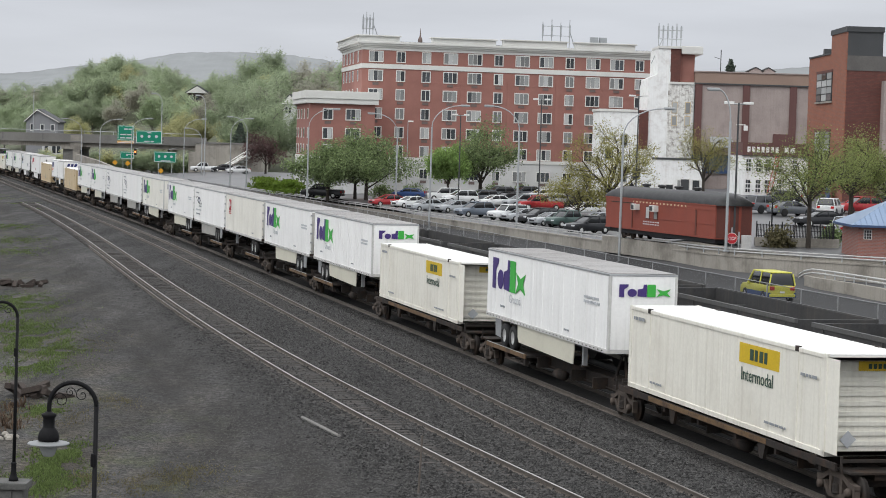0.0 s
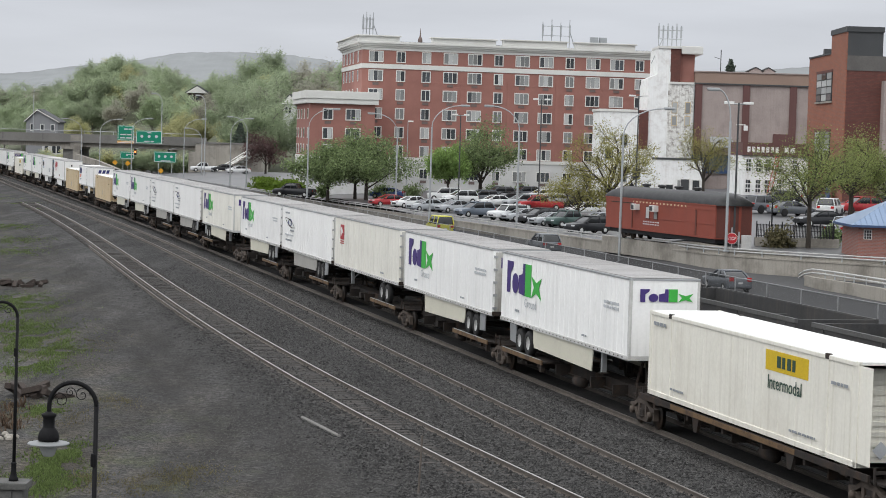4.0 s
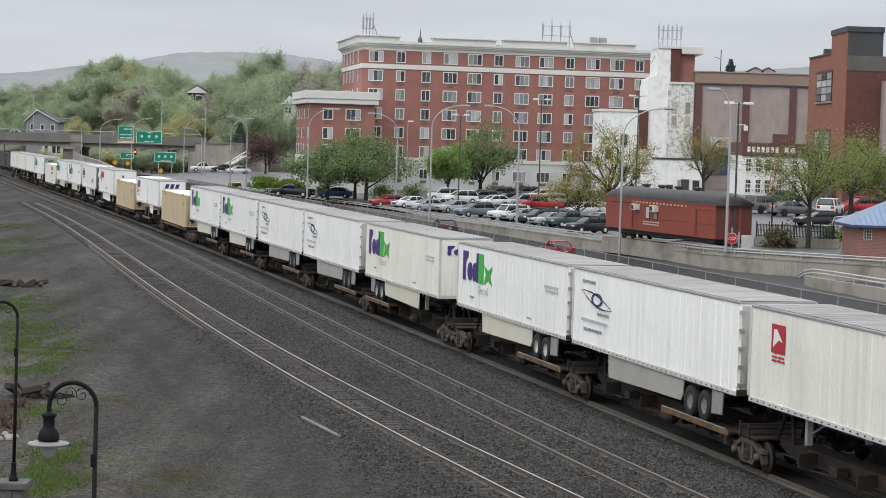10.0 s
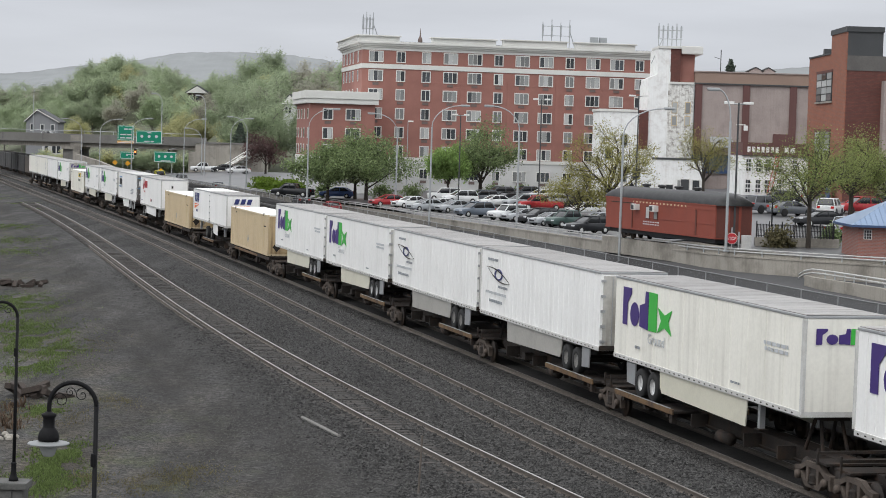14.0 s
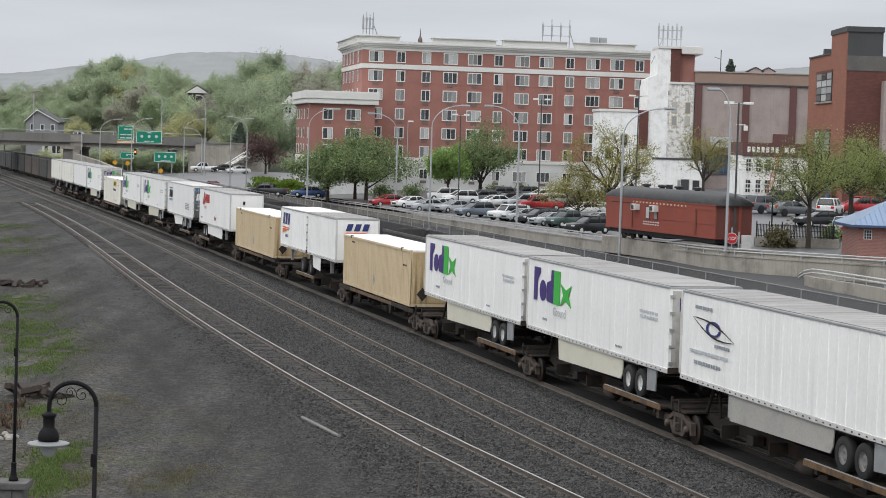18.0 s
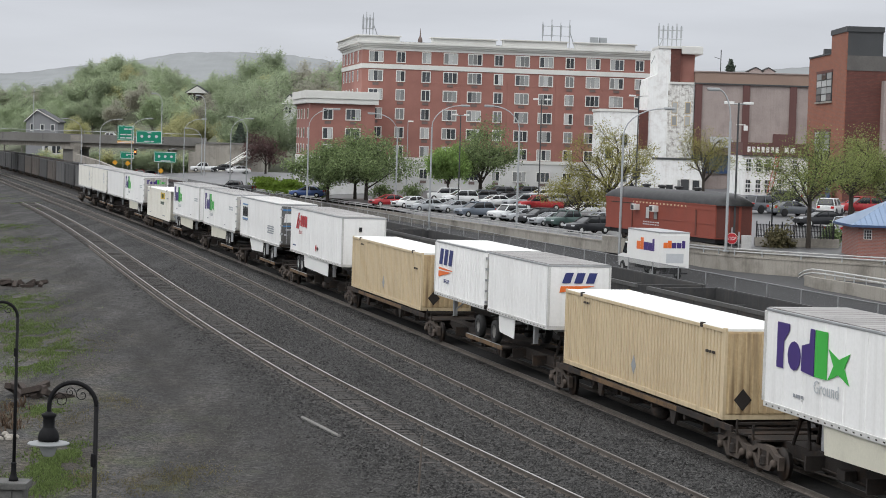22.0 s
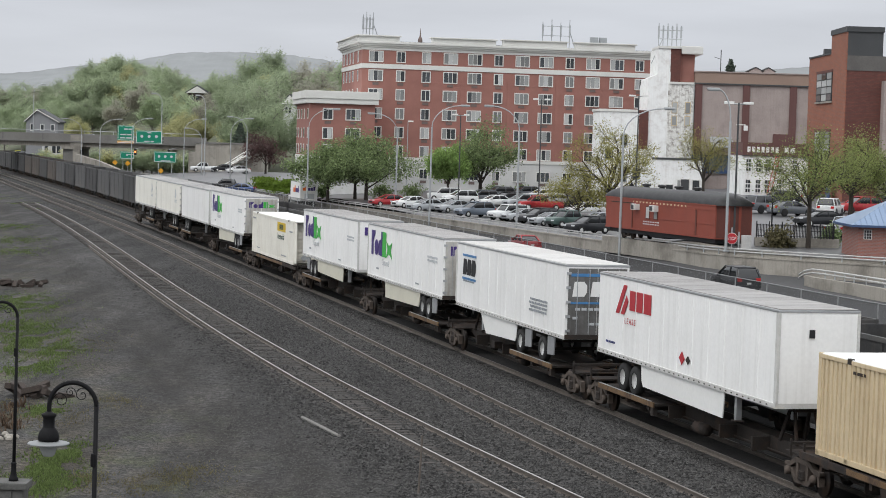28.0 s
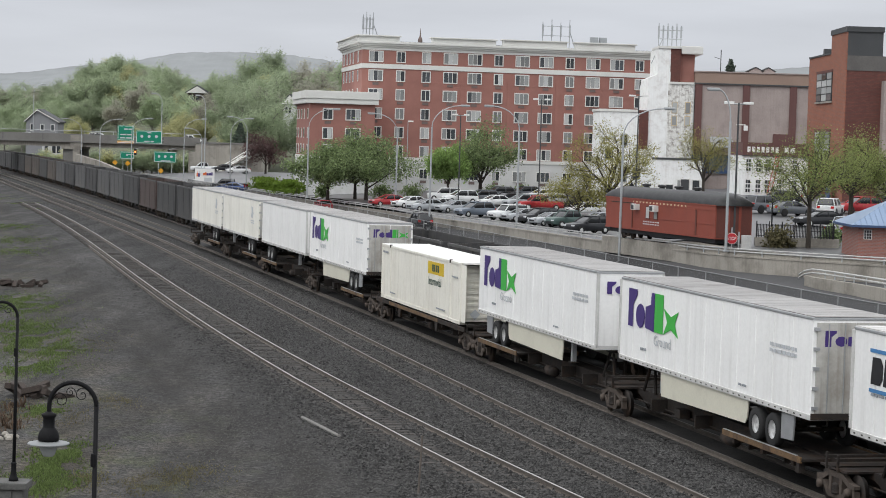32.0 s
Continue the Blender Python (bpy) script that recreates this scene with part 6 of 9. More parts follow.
        part("roof", extrude_poly([(-0.1, 0.28), (w * 0.5, 0.84), (w + 0.1, 0.28), (w + 0.1, 0.38), (w * 0.5, 0.95), (-0.1, 0.38)], 2.7, "y", -0.12), M["cap_grey"], sk)
    mast = thing("roof_mast", H.matrix_basis @ pose(3.6, 2, 19.14), "thin dark mast on the warehouse roof", "mast")
    part("pole", tube((0, 0, 0), (0, 0, 3.2), 0.06, n=6), M["cap_grey"], mast)
    part("arm", tube((-0.9, 0, 2.2), (0, 0, 1.9), 0.04, n=5), M["cap_grey"], mast)
    # brick loft: sunlit side and shaded, sooty front painted as two brick tones
    B = thing("brick_loft", facade_frame(45.2, 235.0, 0), "orange-red brick loft with a dark rooftop tower", "building")
    part("side_wall", box(-0.1, 0, 0, 0, 24, 20.3), M["brick_or"], B, "brick side wall painted in a lit orange-red")
    part("side_coping", box(-0.2, 9.6, 20.3, 0.5, 24, 20.5), M["cap_grey"], B)
    part("dark_wall", box(0, 0.02, 0, 14.5, 24, 18.1), M["brick_dk"], B, "brick front wall painted dark brown for shade and soot")
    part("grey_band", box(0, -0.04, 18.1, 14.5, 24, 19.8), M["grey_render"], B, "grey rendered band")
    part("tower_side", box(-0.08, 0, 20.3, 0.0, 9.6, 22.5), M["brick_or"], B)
    part("tower_clad", box(0.0, 0.0, 19.8, 4.0, 9.6, 22.5), M["cap_grey"], B, "dark grey cladding")
    part("tower_cap", box(-0.2, -0.15, 22.5, 4.1, 9.8, 23.1), M["cap_grey"], B, "dark grey tower cap")
    part("parapet_stub", box(0.5, 17, 20.3, 1.4, 18, 21.3), M["cap_grey"], B)
    for z, h in ((16.5, 3.4), (9.6, 3.2)):
        fr = part("window", box(-0.16, 8.0, z - h / 2, -0.08, 18.2, z + h / 2), M["black"], B, "large steel-framed factory window")
        for k in range(3):
            for j in range(4):
                part("pane", box(-0.2, 8.4 + k * 3.27, z - h / 2 + 0.1 + j * h / 4, -0.15, 11.2 + k * 3.27, z - h / 2 - 0.04 + (j + 1) * h / 4), M["blind"] if (j * 5 + k * 3) % 6 else M["glass"], fr)
        part("lintel", box(-0.18, 7.8, z + h / 2, -0.08, 18.4, z + h / 2 + 0.3), M["brick_dk"], fr)
        part("sill", box(-0.28, 7.8, z - h / 2 - 0.22, -0.08, 18.4, z - h / 2), M["concrete"], fr)
    part("shop_window", box(-0.15, 6.0, 1.0, -0.08, 15.0, 3.8), M["glass"], B)
    part("neighbour_wall", box(4.0, -1.5, 0, 24, 18, 17.0), M["taupe"], B, "taupe rendered neighbour wall")
    part("banner", box(-0.9, 3.0, 3.0, -0.85, 5.4, 5.6), M["blue_wall"], B, "bright blue hanging banner")
    # white two-storey house with a painted sign board
    S = thing("white_sign_house", facade_frame(35.35, 246.0, 0, 3.0), "white-painted two-storey brick house with a dark sign board", "building")
    part("wall", box(0, 0, 0.2, 7.8, 12, 5.1), M["flaky"], S)
    part("sign_board", box(-0.05, -0.08, 5.1, 7.85, 11.8, 6.65), M["maroon_col"], S, "dark maroon board with white bars")
    rnd = random.Random(5)
    x = 0.5
    for k in range(9):
        w = 0.36 if k < 7 else 0.5
        part("sign_bar", box(x, -0.11, 5.5, x + w, -0.08, 6.15), M["sign_white"], S)
        x += w + 0.2 + (0.5 if k == 6 else 0)
    part("ledge", box(-0.1, -0.2, 5.0, 7.9, 0, 5.12), M["cap_grey"], S)
    for x in (0.7, 1.9, 3.0, 4.4, 6.2):
        for z, h in ((3.95, 1.5), (1.45, 1.6)):
            fr = part("window", box(x - 0.34, -0.06, z - h / 2, x + 0.34, 0.02, z + h / 2), M["sign_white"], S)
            for j in range(3):
                for i in range(2):
                    part("pane", box(x - 0.26 + i * 0.29, -0.09, z - h / 2 + 0.08 + j * h / 3, x - 0.03 + i * 0.29, -0.055, z - h / 2 - 0.04 + (j + 1) * h / 3), M["glass"], fr)
    ladder = thing("ladder", facade_frame(38.0, 244.2, 0, 3.1), "red painted ladder leaning on the white house", "ladder")
    for dx in (0, 0.45):
        part("stile", tube((dx, 0, 0), (dx + 1.3, 1.6, 5.2), 0.05, n=6), M["red_vinyl"], ladder)
    for k in range(14):
        a = (k + 1) / 15
        part("rung", tube((1.3 * a, 1.6 * a, 5.2 * a), (1.3 * a + 0.45, 1.6 * a, 5.2 * a), 0.025, n=5), M["red_vinyl"], ladder)


old_blocks()


def kiosk():
    K = thing("brick_kiosk", facade_frame(30.35, 151.0, 0, 1.05), "small red brick kiosk with a blue metal hip roof", "kiosk")
    part("wall", box(0, 0, -0.4, 8, 6, 2.55), M["course_brick"], K)
    bm = bmesh.new()
    v = quads(bm, [(-0.6, -0.6, 2.5), (8.6, -0.6, 2.5), (8.6, 6.6, 2.5), (-0.6, 6.6, 2.5), (3.0, 3.0, 4.4), (5.0, 3.0, 4.4)], [(0, 1, 5, 4), (1, 2, 5), (2, 3, 4, 5), (3, 0, 4), (3, 2, 1, 0)])
    roof = part("roof", bm, M["blue_roof"], K, "blue standing-seam hip roof")
    for k in range(12):
        x = -0.3 + k * 0.42
        t = min(1, (x + 0.6) / 3.6)
        part("seam", tube((x, -0.6, 2.53), (x, -0.6 + 3.6 * t, 2.53 + 1.9 * t), 0.03, n=4), M["blue_roof"], roof)
    part("fascia", box(-0.62, -0.62, 2.33, 8.62, 6.62, 2.5), M["blue_wall"], K)
    fr = part("window", box(0.40, -0.06, 1.45, 1.0, 0.02, 2.17), M["win_frame"], K)
    for i in range(3):
        for j in range(3):
            part("pane", box(0.44 + i * 0.18, -0.09, 1.49 + j * 0.22, 0.58 + i * 0.18, -0.055, 1.67 + j * 0.22), M["glass"], fr)
    G = thing("gate_fence", facade_frame(24.4, 160.9, 0, 1.05), "black iron gate fence on a low wall", "fence")
    part("low_wall", box(0, 0.5, -0.3, 6.6, 0.9, 0.95), M["concrete"], G)
    picket = mesh_of("picket", box(-0.028, 0.56, 0.95, 0.028, 0.59, 1.98), M["black"])
    for k in range(52):
        part("picket", picket, None, G, at=pose(0.15 + k * 0.118, 0, 0))
    for zz in (1.05, 1.5, 1.9):
        part("rail", box(0.05, 0.55, zz - 0.02, 6.3, 0.6, zz + 0.02), M["black"], G)
    for k in range(7):
        part("post", box(0.05 + k * 1.0, 0.5, 0.9, 0.13 + k * 1.0, 0.62, 2.2), M["black"], G)
    C = thing("signal_cabinet", pose(22.75, 157.2, 1.0), "grey metal traffic signal cabinet", "cabinet")
    part("body", box(0, 0, 0.15, 0.75, 0.5, 1.25, 0.02), M["pale_pipe"], C)
    part("cabinet_door", box(0.06, -0.03, 0.22, 0.69, 0.0, 1.18, 0.01), M["pale_pipe"], C)
    part("pedestal", box(0.1, 0.1, -0.1, 0.65, 0.4, 0.15), M["concrete"], C)
    part("post", tube((-0.2, 0.2, -0.1), (-0.2, 0.2, 1.5), 0.06, n=8), M["galv"], C)


kiosk()


def heritage_car():
    """Old red wooden baggage car on display."""
    ang = math.degrees(math.atan2(-0.938, 0.347))
    R = thing("heritage_railcar", pose(15.54, 179.5, 0.92, 0, 0, ang), "faded red wooden baggage car with a black arched roof", "railcar")
    Lr, w = 20.2, 1.6
    part("body", box(0, -w, 0.95, Lr, w, 3.5, 0.02), M["railcar"], R)
    bm = bmesh.new()
    rings = []
    prof = [(-1.62, 3.45), (-1.6, 3.75), (-1.25, 4.15), (-0.7, 4.35), (0, 4.42), (0.7, 4.35), (1.25, 4.15), (1.6, 3.75), (1.62, 3.45)]
    for x, k in ((-0.25, 0.55), (0.2, 0.8), (1.2, 1.0), (Lr - 1.2, 1.0), (Lr - 0.2, 0.8), (Lr + 0.3, 0.5)):
        rings.append([bm.verts.new((x, y, 3.45 + (z - 3.45) * k)) for y, z in prof])
    for a, b in zip(rings[:-1], rings[1:]):
        for i in range(len(prof) - 1):
            bm.faces.new((a[i], a[i + 1], b[i + 1], b[i]))
    bm.faces.new(rings[0])
    bm.faces.new(rings[-1])
    bmesh.ops.recalc_face_normals(bm, faces=bm.faces[:])
    part("roof", bm, M["car_roof"], R, "black tarred arched roof", smooth=True)
    bm = bmesh.new()
    ra = [bm.verts.new((-0.03, y * 1.012, z + 0.02)) for y, z in prof]
    rb = [bm.verts.new((0.03, y * 1.012, z + 0.02)) for y, z in prof]
    for i in range(len(prof) - 1):
        bm.faces.new((ra[i], ra[i + 1], rb[i + 1], rb[i]))
    seam = mesh_of("roof_seam", bm, M["car_roof"])
    for k in range(15):
        part("roof_seam", seam, None, R, at=pose(1.7 + k * 1.2, 0, 0))
    part("eave", box(-0.1, -w - 0.06, 3.4, Lr + 0.1, w + 0.06, 3.5), M["railcar"], R)
    part("letter_board", box(0, -w - 0.03, 3.05, Lr, -w, 3.38), M["railcar"], R)
    bm = bmesh.new()
    for k in range(16):
        add_box(bm, 5.4 + k * 0.64, -w - 0.045, 3.16, 5.62 + k * 0.64, -w - 0.03, 3.28)
    tagged(part("gilt_bar", bm, M["tan"], R), kind="stuff")
    part("belt_rail", box(0, -w - 0.035, 1.95, Lr, -w, 2.02), M["railcar"], R)
    part("side_sill", box(0, -w - 0.04, 0.85, Lr, w + 0.04, 1.0), M["railcar"], R)
    for a in (1.4, 3.4):
        d = part("sliding_door", box(a, -w - 0.05, 1.0, a + 1.9, -w + 0.02, 3.05, 0.01), M["railcar"], R, "faded red sliding door")
        part("door_track", box(a - 0.2, -w - 0.09, 3.05, a + 2.1, -w, 3.12), M["dark_frame"], d)
    part("door_gap", box(16.9, -w - 0.06, 1.0, 17.1, -w + 0.02, 3.0), M["railcar_dark"], R)
    part("sliding_door", box(15.0, -w - 0.05, 1.0, 16.85, -w + 0.02, 3.05, 0.01), M["railcar"], R, "faded red sliding door")
    part("door_gap", box(5.25, -w - 0.055, 1.0, 5.4, -w + 0.02, 3.0), M["railcar_dark"], R)
    for a in (7.9, 9.4):
        fr = part("window", box(a, -w - 0.045, 1.85, a + 0.75, -w + 0.02, 2.95), M["railcar_dark"], R)
        part("pane", box(a + 0.1, -w - 0.06, 1.95, a + 0.65, -w - 0.04, 2.85), M["blind"], fr)
    for a in (5.8, 9.35):
        acu = part("air_conditioner", box(a, -w - 0.45, 2.55, a + 0.85, -w, 3.05, 0.02), M["stone_white"], R, "white window air conditioner")
        part("grille", box(a + 0.08, -w - 0.47, 2.62, a + 0.6, -w - 0.44, 2.98), M["cap_grey"], acu)
    for x, z in ((7.4, 1.6), (7.4, 1.4)):
        bm = bmesh.new()
        for k in range(7):
            add_box(bm, x + k * 0.45, -w - 0.02, z, x + 0.3 + k * 0.45, -w - 0.005, z + 0.09)
        tagged(part("painted_bar", bm, M["pale_vinyl"], R), kind="stuff")
    # leading end: door bay and corner posts
    part("end_wall", box(Lr, -w + 0.1, 0.95, Lr + 0.03, w - 0.1, 3.45), M["railcar_dark"], R, "dark red end wall with shade painted in")
    for y in (-0.5, 0.5):
        part("end_post", box(Lr, y - 0.1, 0.95, Lr + 0.12, y + 0.1, 3.45), M["railcar"], R)
    part("end_door", box(Lr + 0.03, -0.4, 1.0, Lr + 0.06, 0.4, 3.0), M["railcar_dark"], R)
    for x in (3.5, 6.5, 9.6, 13.0):
        part("roof_vent", lathe([(0.25, 0.0), (0.25, 0.18), (0.4, 0.2), (0.4, 0.35), (0.1, 0.42)], 8), M["car_roof"], R, at=pose(x, 0.5, 4.3))
    for x in (3.0, Lr - 3.0):
        add_truck(R, x)
    part("underframe", box(0.4, -1.35, 0.5, Lr - 0.4, 1.35, 0.87), M["black"], R)
    part("battery_box", box(8, -1.2, 0.35, 10.6, 1.2, 0.85), M["black"], R)
    bed = solid("display_track_bed", box(-1.5, -1.2, -1.4, 19.2, 1.8, -0.02), M["concrete"], "low concrete bed under the old railcar", "platform", R.matrix_basis.copy(), kind="structure")


heritage_car()
# ---- street furniture ----
def arc(p, q, rise, n=7):
    """A curved arm from p up and over to q."""
    p, q = Vector(p), Vector(q)
    out = []
    for i in range(n + 1):
        t = i / n
        a = t * math.pi / 2
        out.append(Vector((p.x + (q.x - p.x) * (1 - math.cos(a)), p.y + (q.y - p.y) * (1 - math.cos(a)), p.z + rise * math.sin(a))))
    return out


def street_lamp(x, y, z, top, arm, label="tall galvanised street lamp with a curved arm", both=False):
    """Pole of height up to top, arm reach along x (negative: to smaller x)."""
    s = thing("street_lamp", pose(x, y, z), label, "street lamp", "street lamps")
    h = top - z
    rise = min(2.4, h * 0.22)
    part("pole", tube((0, 0, 0), (0.0, 0, h - rise), 0.12, 0.085, 8), M["galv"], s)
    part("base_plate", box(-0.2, -0.2, 0, 0.2, 0.2, 0.12, 0.02), M["galv"], s)
    for a in ((arm, -arm) if both else (arm,)):
        pts = arc((0, 0, h - rise), (a, 0, h), rise)
        bm = bmesh.new()
        add_path_tube(bm, pts, 0.055, 6)
        ar = part("arm", bm, M["galv"], s)
        k = 1 if a > 0 else -1
        lo, hi = sorted((a - 0.1 * k, a + 0.85 * k))
        hd = box(lo, -0.2, h - 0.08, hi, 0.2, h + 0.12, 0.06)
        hdp = part("lamp_head", hd, M["galv"], ar)
        part("lens", box(lo + 0.12, -0.15, h - 0.13, hi - 0.12, 0.15, h - 0.07, 0.02), M["lamp_glass"], hdp)
    return s


for row in ((-18.0, 270.0, 0.7, 12.4, 3.2), (-6.2, 262.0, 0.4, 11.9, -3.0), (-1.6, 225.0, -1.0, 12.6, 3.2), (7.4, 210.0, -1.0, 12.4, -2.8), (14.8, 173.0, -1.0, 12.0, 3.4),
            (21.65, 157.9, 0.95, 13.3, -1.0), (-89.0, 445.0, 7.5, 18.2, 1.6), (-58.6, 425.0, 7.5, 16.6, -1.4), (-46.7, 400.0, -0.6, 16.0, -1.2), (-34.4, 330.0, -0.9, 11.3, 2.8), (-31.8, 330.0, -0.9, 11.5, -2.4),
            (-67.0, 400.0, -0.9, 10.9, 3.4), (-60.1, 395.0, -0.9, 11.2, 3.2), (-49.7, 392.0, -0.9, 11.4, 3.4), (-72.0, 408.0, -0.9, 10.8, -3.2), (-47.5, 402.0, -0.9, 9.6, -2.6)):
    street_lamp(*row)


def lot_lamp(x, y, z, top):
    s = thing("parking_lamp", pose(x, y, z), "dark slender parking lot lamp with two heads", "lamp post", "parking lamps")
    h = top - z
    part("pole", tube((0, 0, 0), (0, 0, h), 0.09, 0.07, 8), M["cap_grey"], s)
    part("cross_arm", tube((-0.85, 0, h - 0.1), (0.85, 0, h - 0.1), 0.05, n=6), M["galv"], s)
    for a in (-0.75, 0.75):
        part("lamp_head", box(a - 0.38, -0.2, h - 0.12, a + 0.38, 0.2, h + 0.08, 0.03), M["sign_white"], s)


for row in ((1.8, 270.0, 0.6, 12.2), (12.2, 268.0, 0.5, 14.5), (22.0, 238.0, 0.5, 14.6), (22.6, 160.5, 1.1, 12.4)):
    lot_lamp(*row)
sl = thing("parking_lamp", pose(-5.4, 288.0, 0.7), "slim pale lamp post with a short arm", "lamp post", "parking lamps")
part("pole", tube((0, 0, 0), (0, 0, 10.6), 0.07, 0.05, 6), M["galv"], sl)
part("lamp_head", box(0.0, -0.12, 10.5, 0.75, 0.12, 10.68, 0.03), M["sign_white"], sl)
fl = thing("flood_light", pose(22.85, 160.5, 10.7), "pair of small white flood lamps on the dark pole", "flood light")
part("bracket", tube((-0.4, 0, 0), (0.35, 0, 0.0), 0.03, n=5), M["sign_white"], fl)
part("lamp_head", box(0.2, -0.15, -0.45, 0.5, 0.15, -0.05, 0.05), M["sign_white"], fl)


def stop_sign():
    s = thing("stop_sign", pose(22.12, 158.2, -0.1), "red octagonal stop sign on a steel post", "road sign")
    part("post", box(-0.04, 0.0, 0, 0.04, 0.06, 2.9), M["galv"], s)
    pts = [(0.46 * math.cos(math.pi / 8 + k * math.pi / 4), 2.05 + 0.46 * math.sin(math.pi / 8 + k * math.pi / 4)) for k in range(8)]
    part("border", extrude_poly(pts, 0.02, "y", -0.03), M["sign_white"], s)
    pts = [(0.425 * math.cos(math.pi / 8 + k * math.pi / 4), 2.05 + 0.425 * math.sin(math.pi / 8 + k * math.pi / 4)) for k in range(8)]
    part("plate", extrude_poly(pts, 0.012, "y", -0.042), M["sign_red"], s)
    lettering("STOP", 0.36, M["sign_white"], s, pose(-0.345, -0.05, 1.93, 90, 0, 0), squash=0.79)


stop_sign()


# black lamps on the near stair
def crook_lamp(x, y, z_base, z_top, reach, label):
    s = thing("crook_lamp", pose(x, y, z_base), label, "lamp post", "black crook lamps")
    h = z_top - z_base
    r = reach / 2
    part("pole", tube((0, 0, 0), (0.02, 0, h - r), 0.037, 0.031, 12), M["lamp_black"], s, smooth=True)
    part("collar", lathe([(0.036, h - r - 0.80), (0.043, h - r - 0.79), (0.043, h - r - 0.64), (0.036, h - r - 0.62)], 12), M["lamp_black"], s)
    part("foot", lathe([(0.10, 0.0), (0.10, 0.05), (0.075, 0.08), (0.06, 0.16), (0.052, 0.34), (0.06, 0.36), (0.04, 0.39)], 14), M["lamp_black"], s, "flared cast foot", smooth=True)
    pts = [Vector((0.02 - r + r * math.cos(a), 0, h - r + r * math.sin(a) * 1.0)) for a in np.linspace(0, math.pi, 17)]
    pts.append(Vector((0.02 - 2 * r, 0, h - r - 0.1)))
    bm = bmesh.new()
    add_path_tube(bm, pts, 0.031, 10)
    part("crook", bm, M["lamp_black"], s)
    for cx, cz, rr, sg in ((-r * 0.55, h - r * 0.52, r * 0.34, 1), (-r * 1.45, h - r * 0.78, r * 0.34, -1), (-r * 1.05, h - r * 0.42, r * 0.22, 1)):
        bm = bmesh.new()
        sp = [Vector((cx + sg * rr * (1 - k / 26) * math.cos(k * 0.42), 0, cz + rr * (1 - k / 26) * math.sin(k * 0.42))) for k in range(24)]
        add_path_tube(bm, sp, 0.006, 5)
        part("scroll", bm, M["lamp_black"], s)
    L = part("lantern", lathe([(0.03, 0.02), (0.06, 0.0), (0.098, -0.015), (0.1, -0.035), (0.084, -0.06), (0.076, -0.075), (0.076, -0.185), (0.086, -0.20), (0.12, -0.245), (0.14, -0.30), (0.142, -0.345), (0.13, -0.37), (0.06, -0.385), (0.05, -0.415)], 18), M["lamp_black"], s, "black turned lantern cap", smooth=True, at=pose(0.02 - 2 * r, 0, h - r - 0.1))
    part("shade", lathe([(0.05, -0.40), (0.14, -0.372), (0.272, -0.398), (0.276, -0.412), (0.14, -0.402), (0.05, -0.42)], 24), M["lamp_white"], L, "flat white enamel shade", smooth=True)
    part("bulb_glass", lathe([(0.122, -0.405), (0.118, -0.46), (0.085, -0.55), (0.06, -0.578), (0.02, -0.582)], 16), M["lamp_glass"], L, "frosted glass bowl", smooth=True)
    return s


crook_lamp(-4.515, 27.0, -0.22, 5.48, 0.62, "black iron crook lamp with a flat white shade")
crook_lamp(-8.66, 42.0, 1.57, 5.24, 0.62, "black iron crook lamp on a stone pier")
pier = thing("stone_pier", pose(-8.66, 42.0, -0.35), "grey stone stair pier with a flat cap", "pier")
for k in range(6):
    part("block", box(-0.26, -0.26, k * 0.297, 0.02 if k % 2 else -0.06, 0.26, k * 0.297 + 0.285, 0.015), M["pier_stone"], pier)
    part("block", box(0.035 if k % 2 else -0.045, -0.26, k * 0.297, 0.26, 0.26, k * 0.297 + 0.285, 0.015), M["pier_stone"], pier)
part("cap", box(-0.33, -0.33, 1.78, 0.33, 0.33, 1.92, 0.03), M["pier_stone"], pier)
hr = thing("stair_handrail", pose(-9.1, 41.7, -0.2), "black iron stair handrail beside the pier", "handrail")
part("rail", tube((-0.1, 0, 2.0), (0.12, -2.2, 1.1), 0.03, n=8), M["lamp_black"], hr)
for k in (0.1, 0.5, 0.9):
    part("baluster", tube((-0.1 + 0.22 * k, -2.2 * k, 0), (-0.1 + 0.22 * k, -2.2 * k, 2.0 - 0.9 * k), 0.02, n=6), M["lamp_black"], hr)


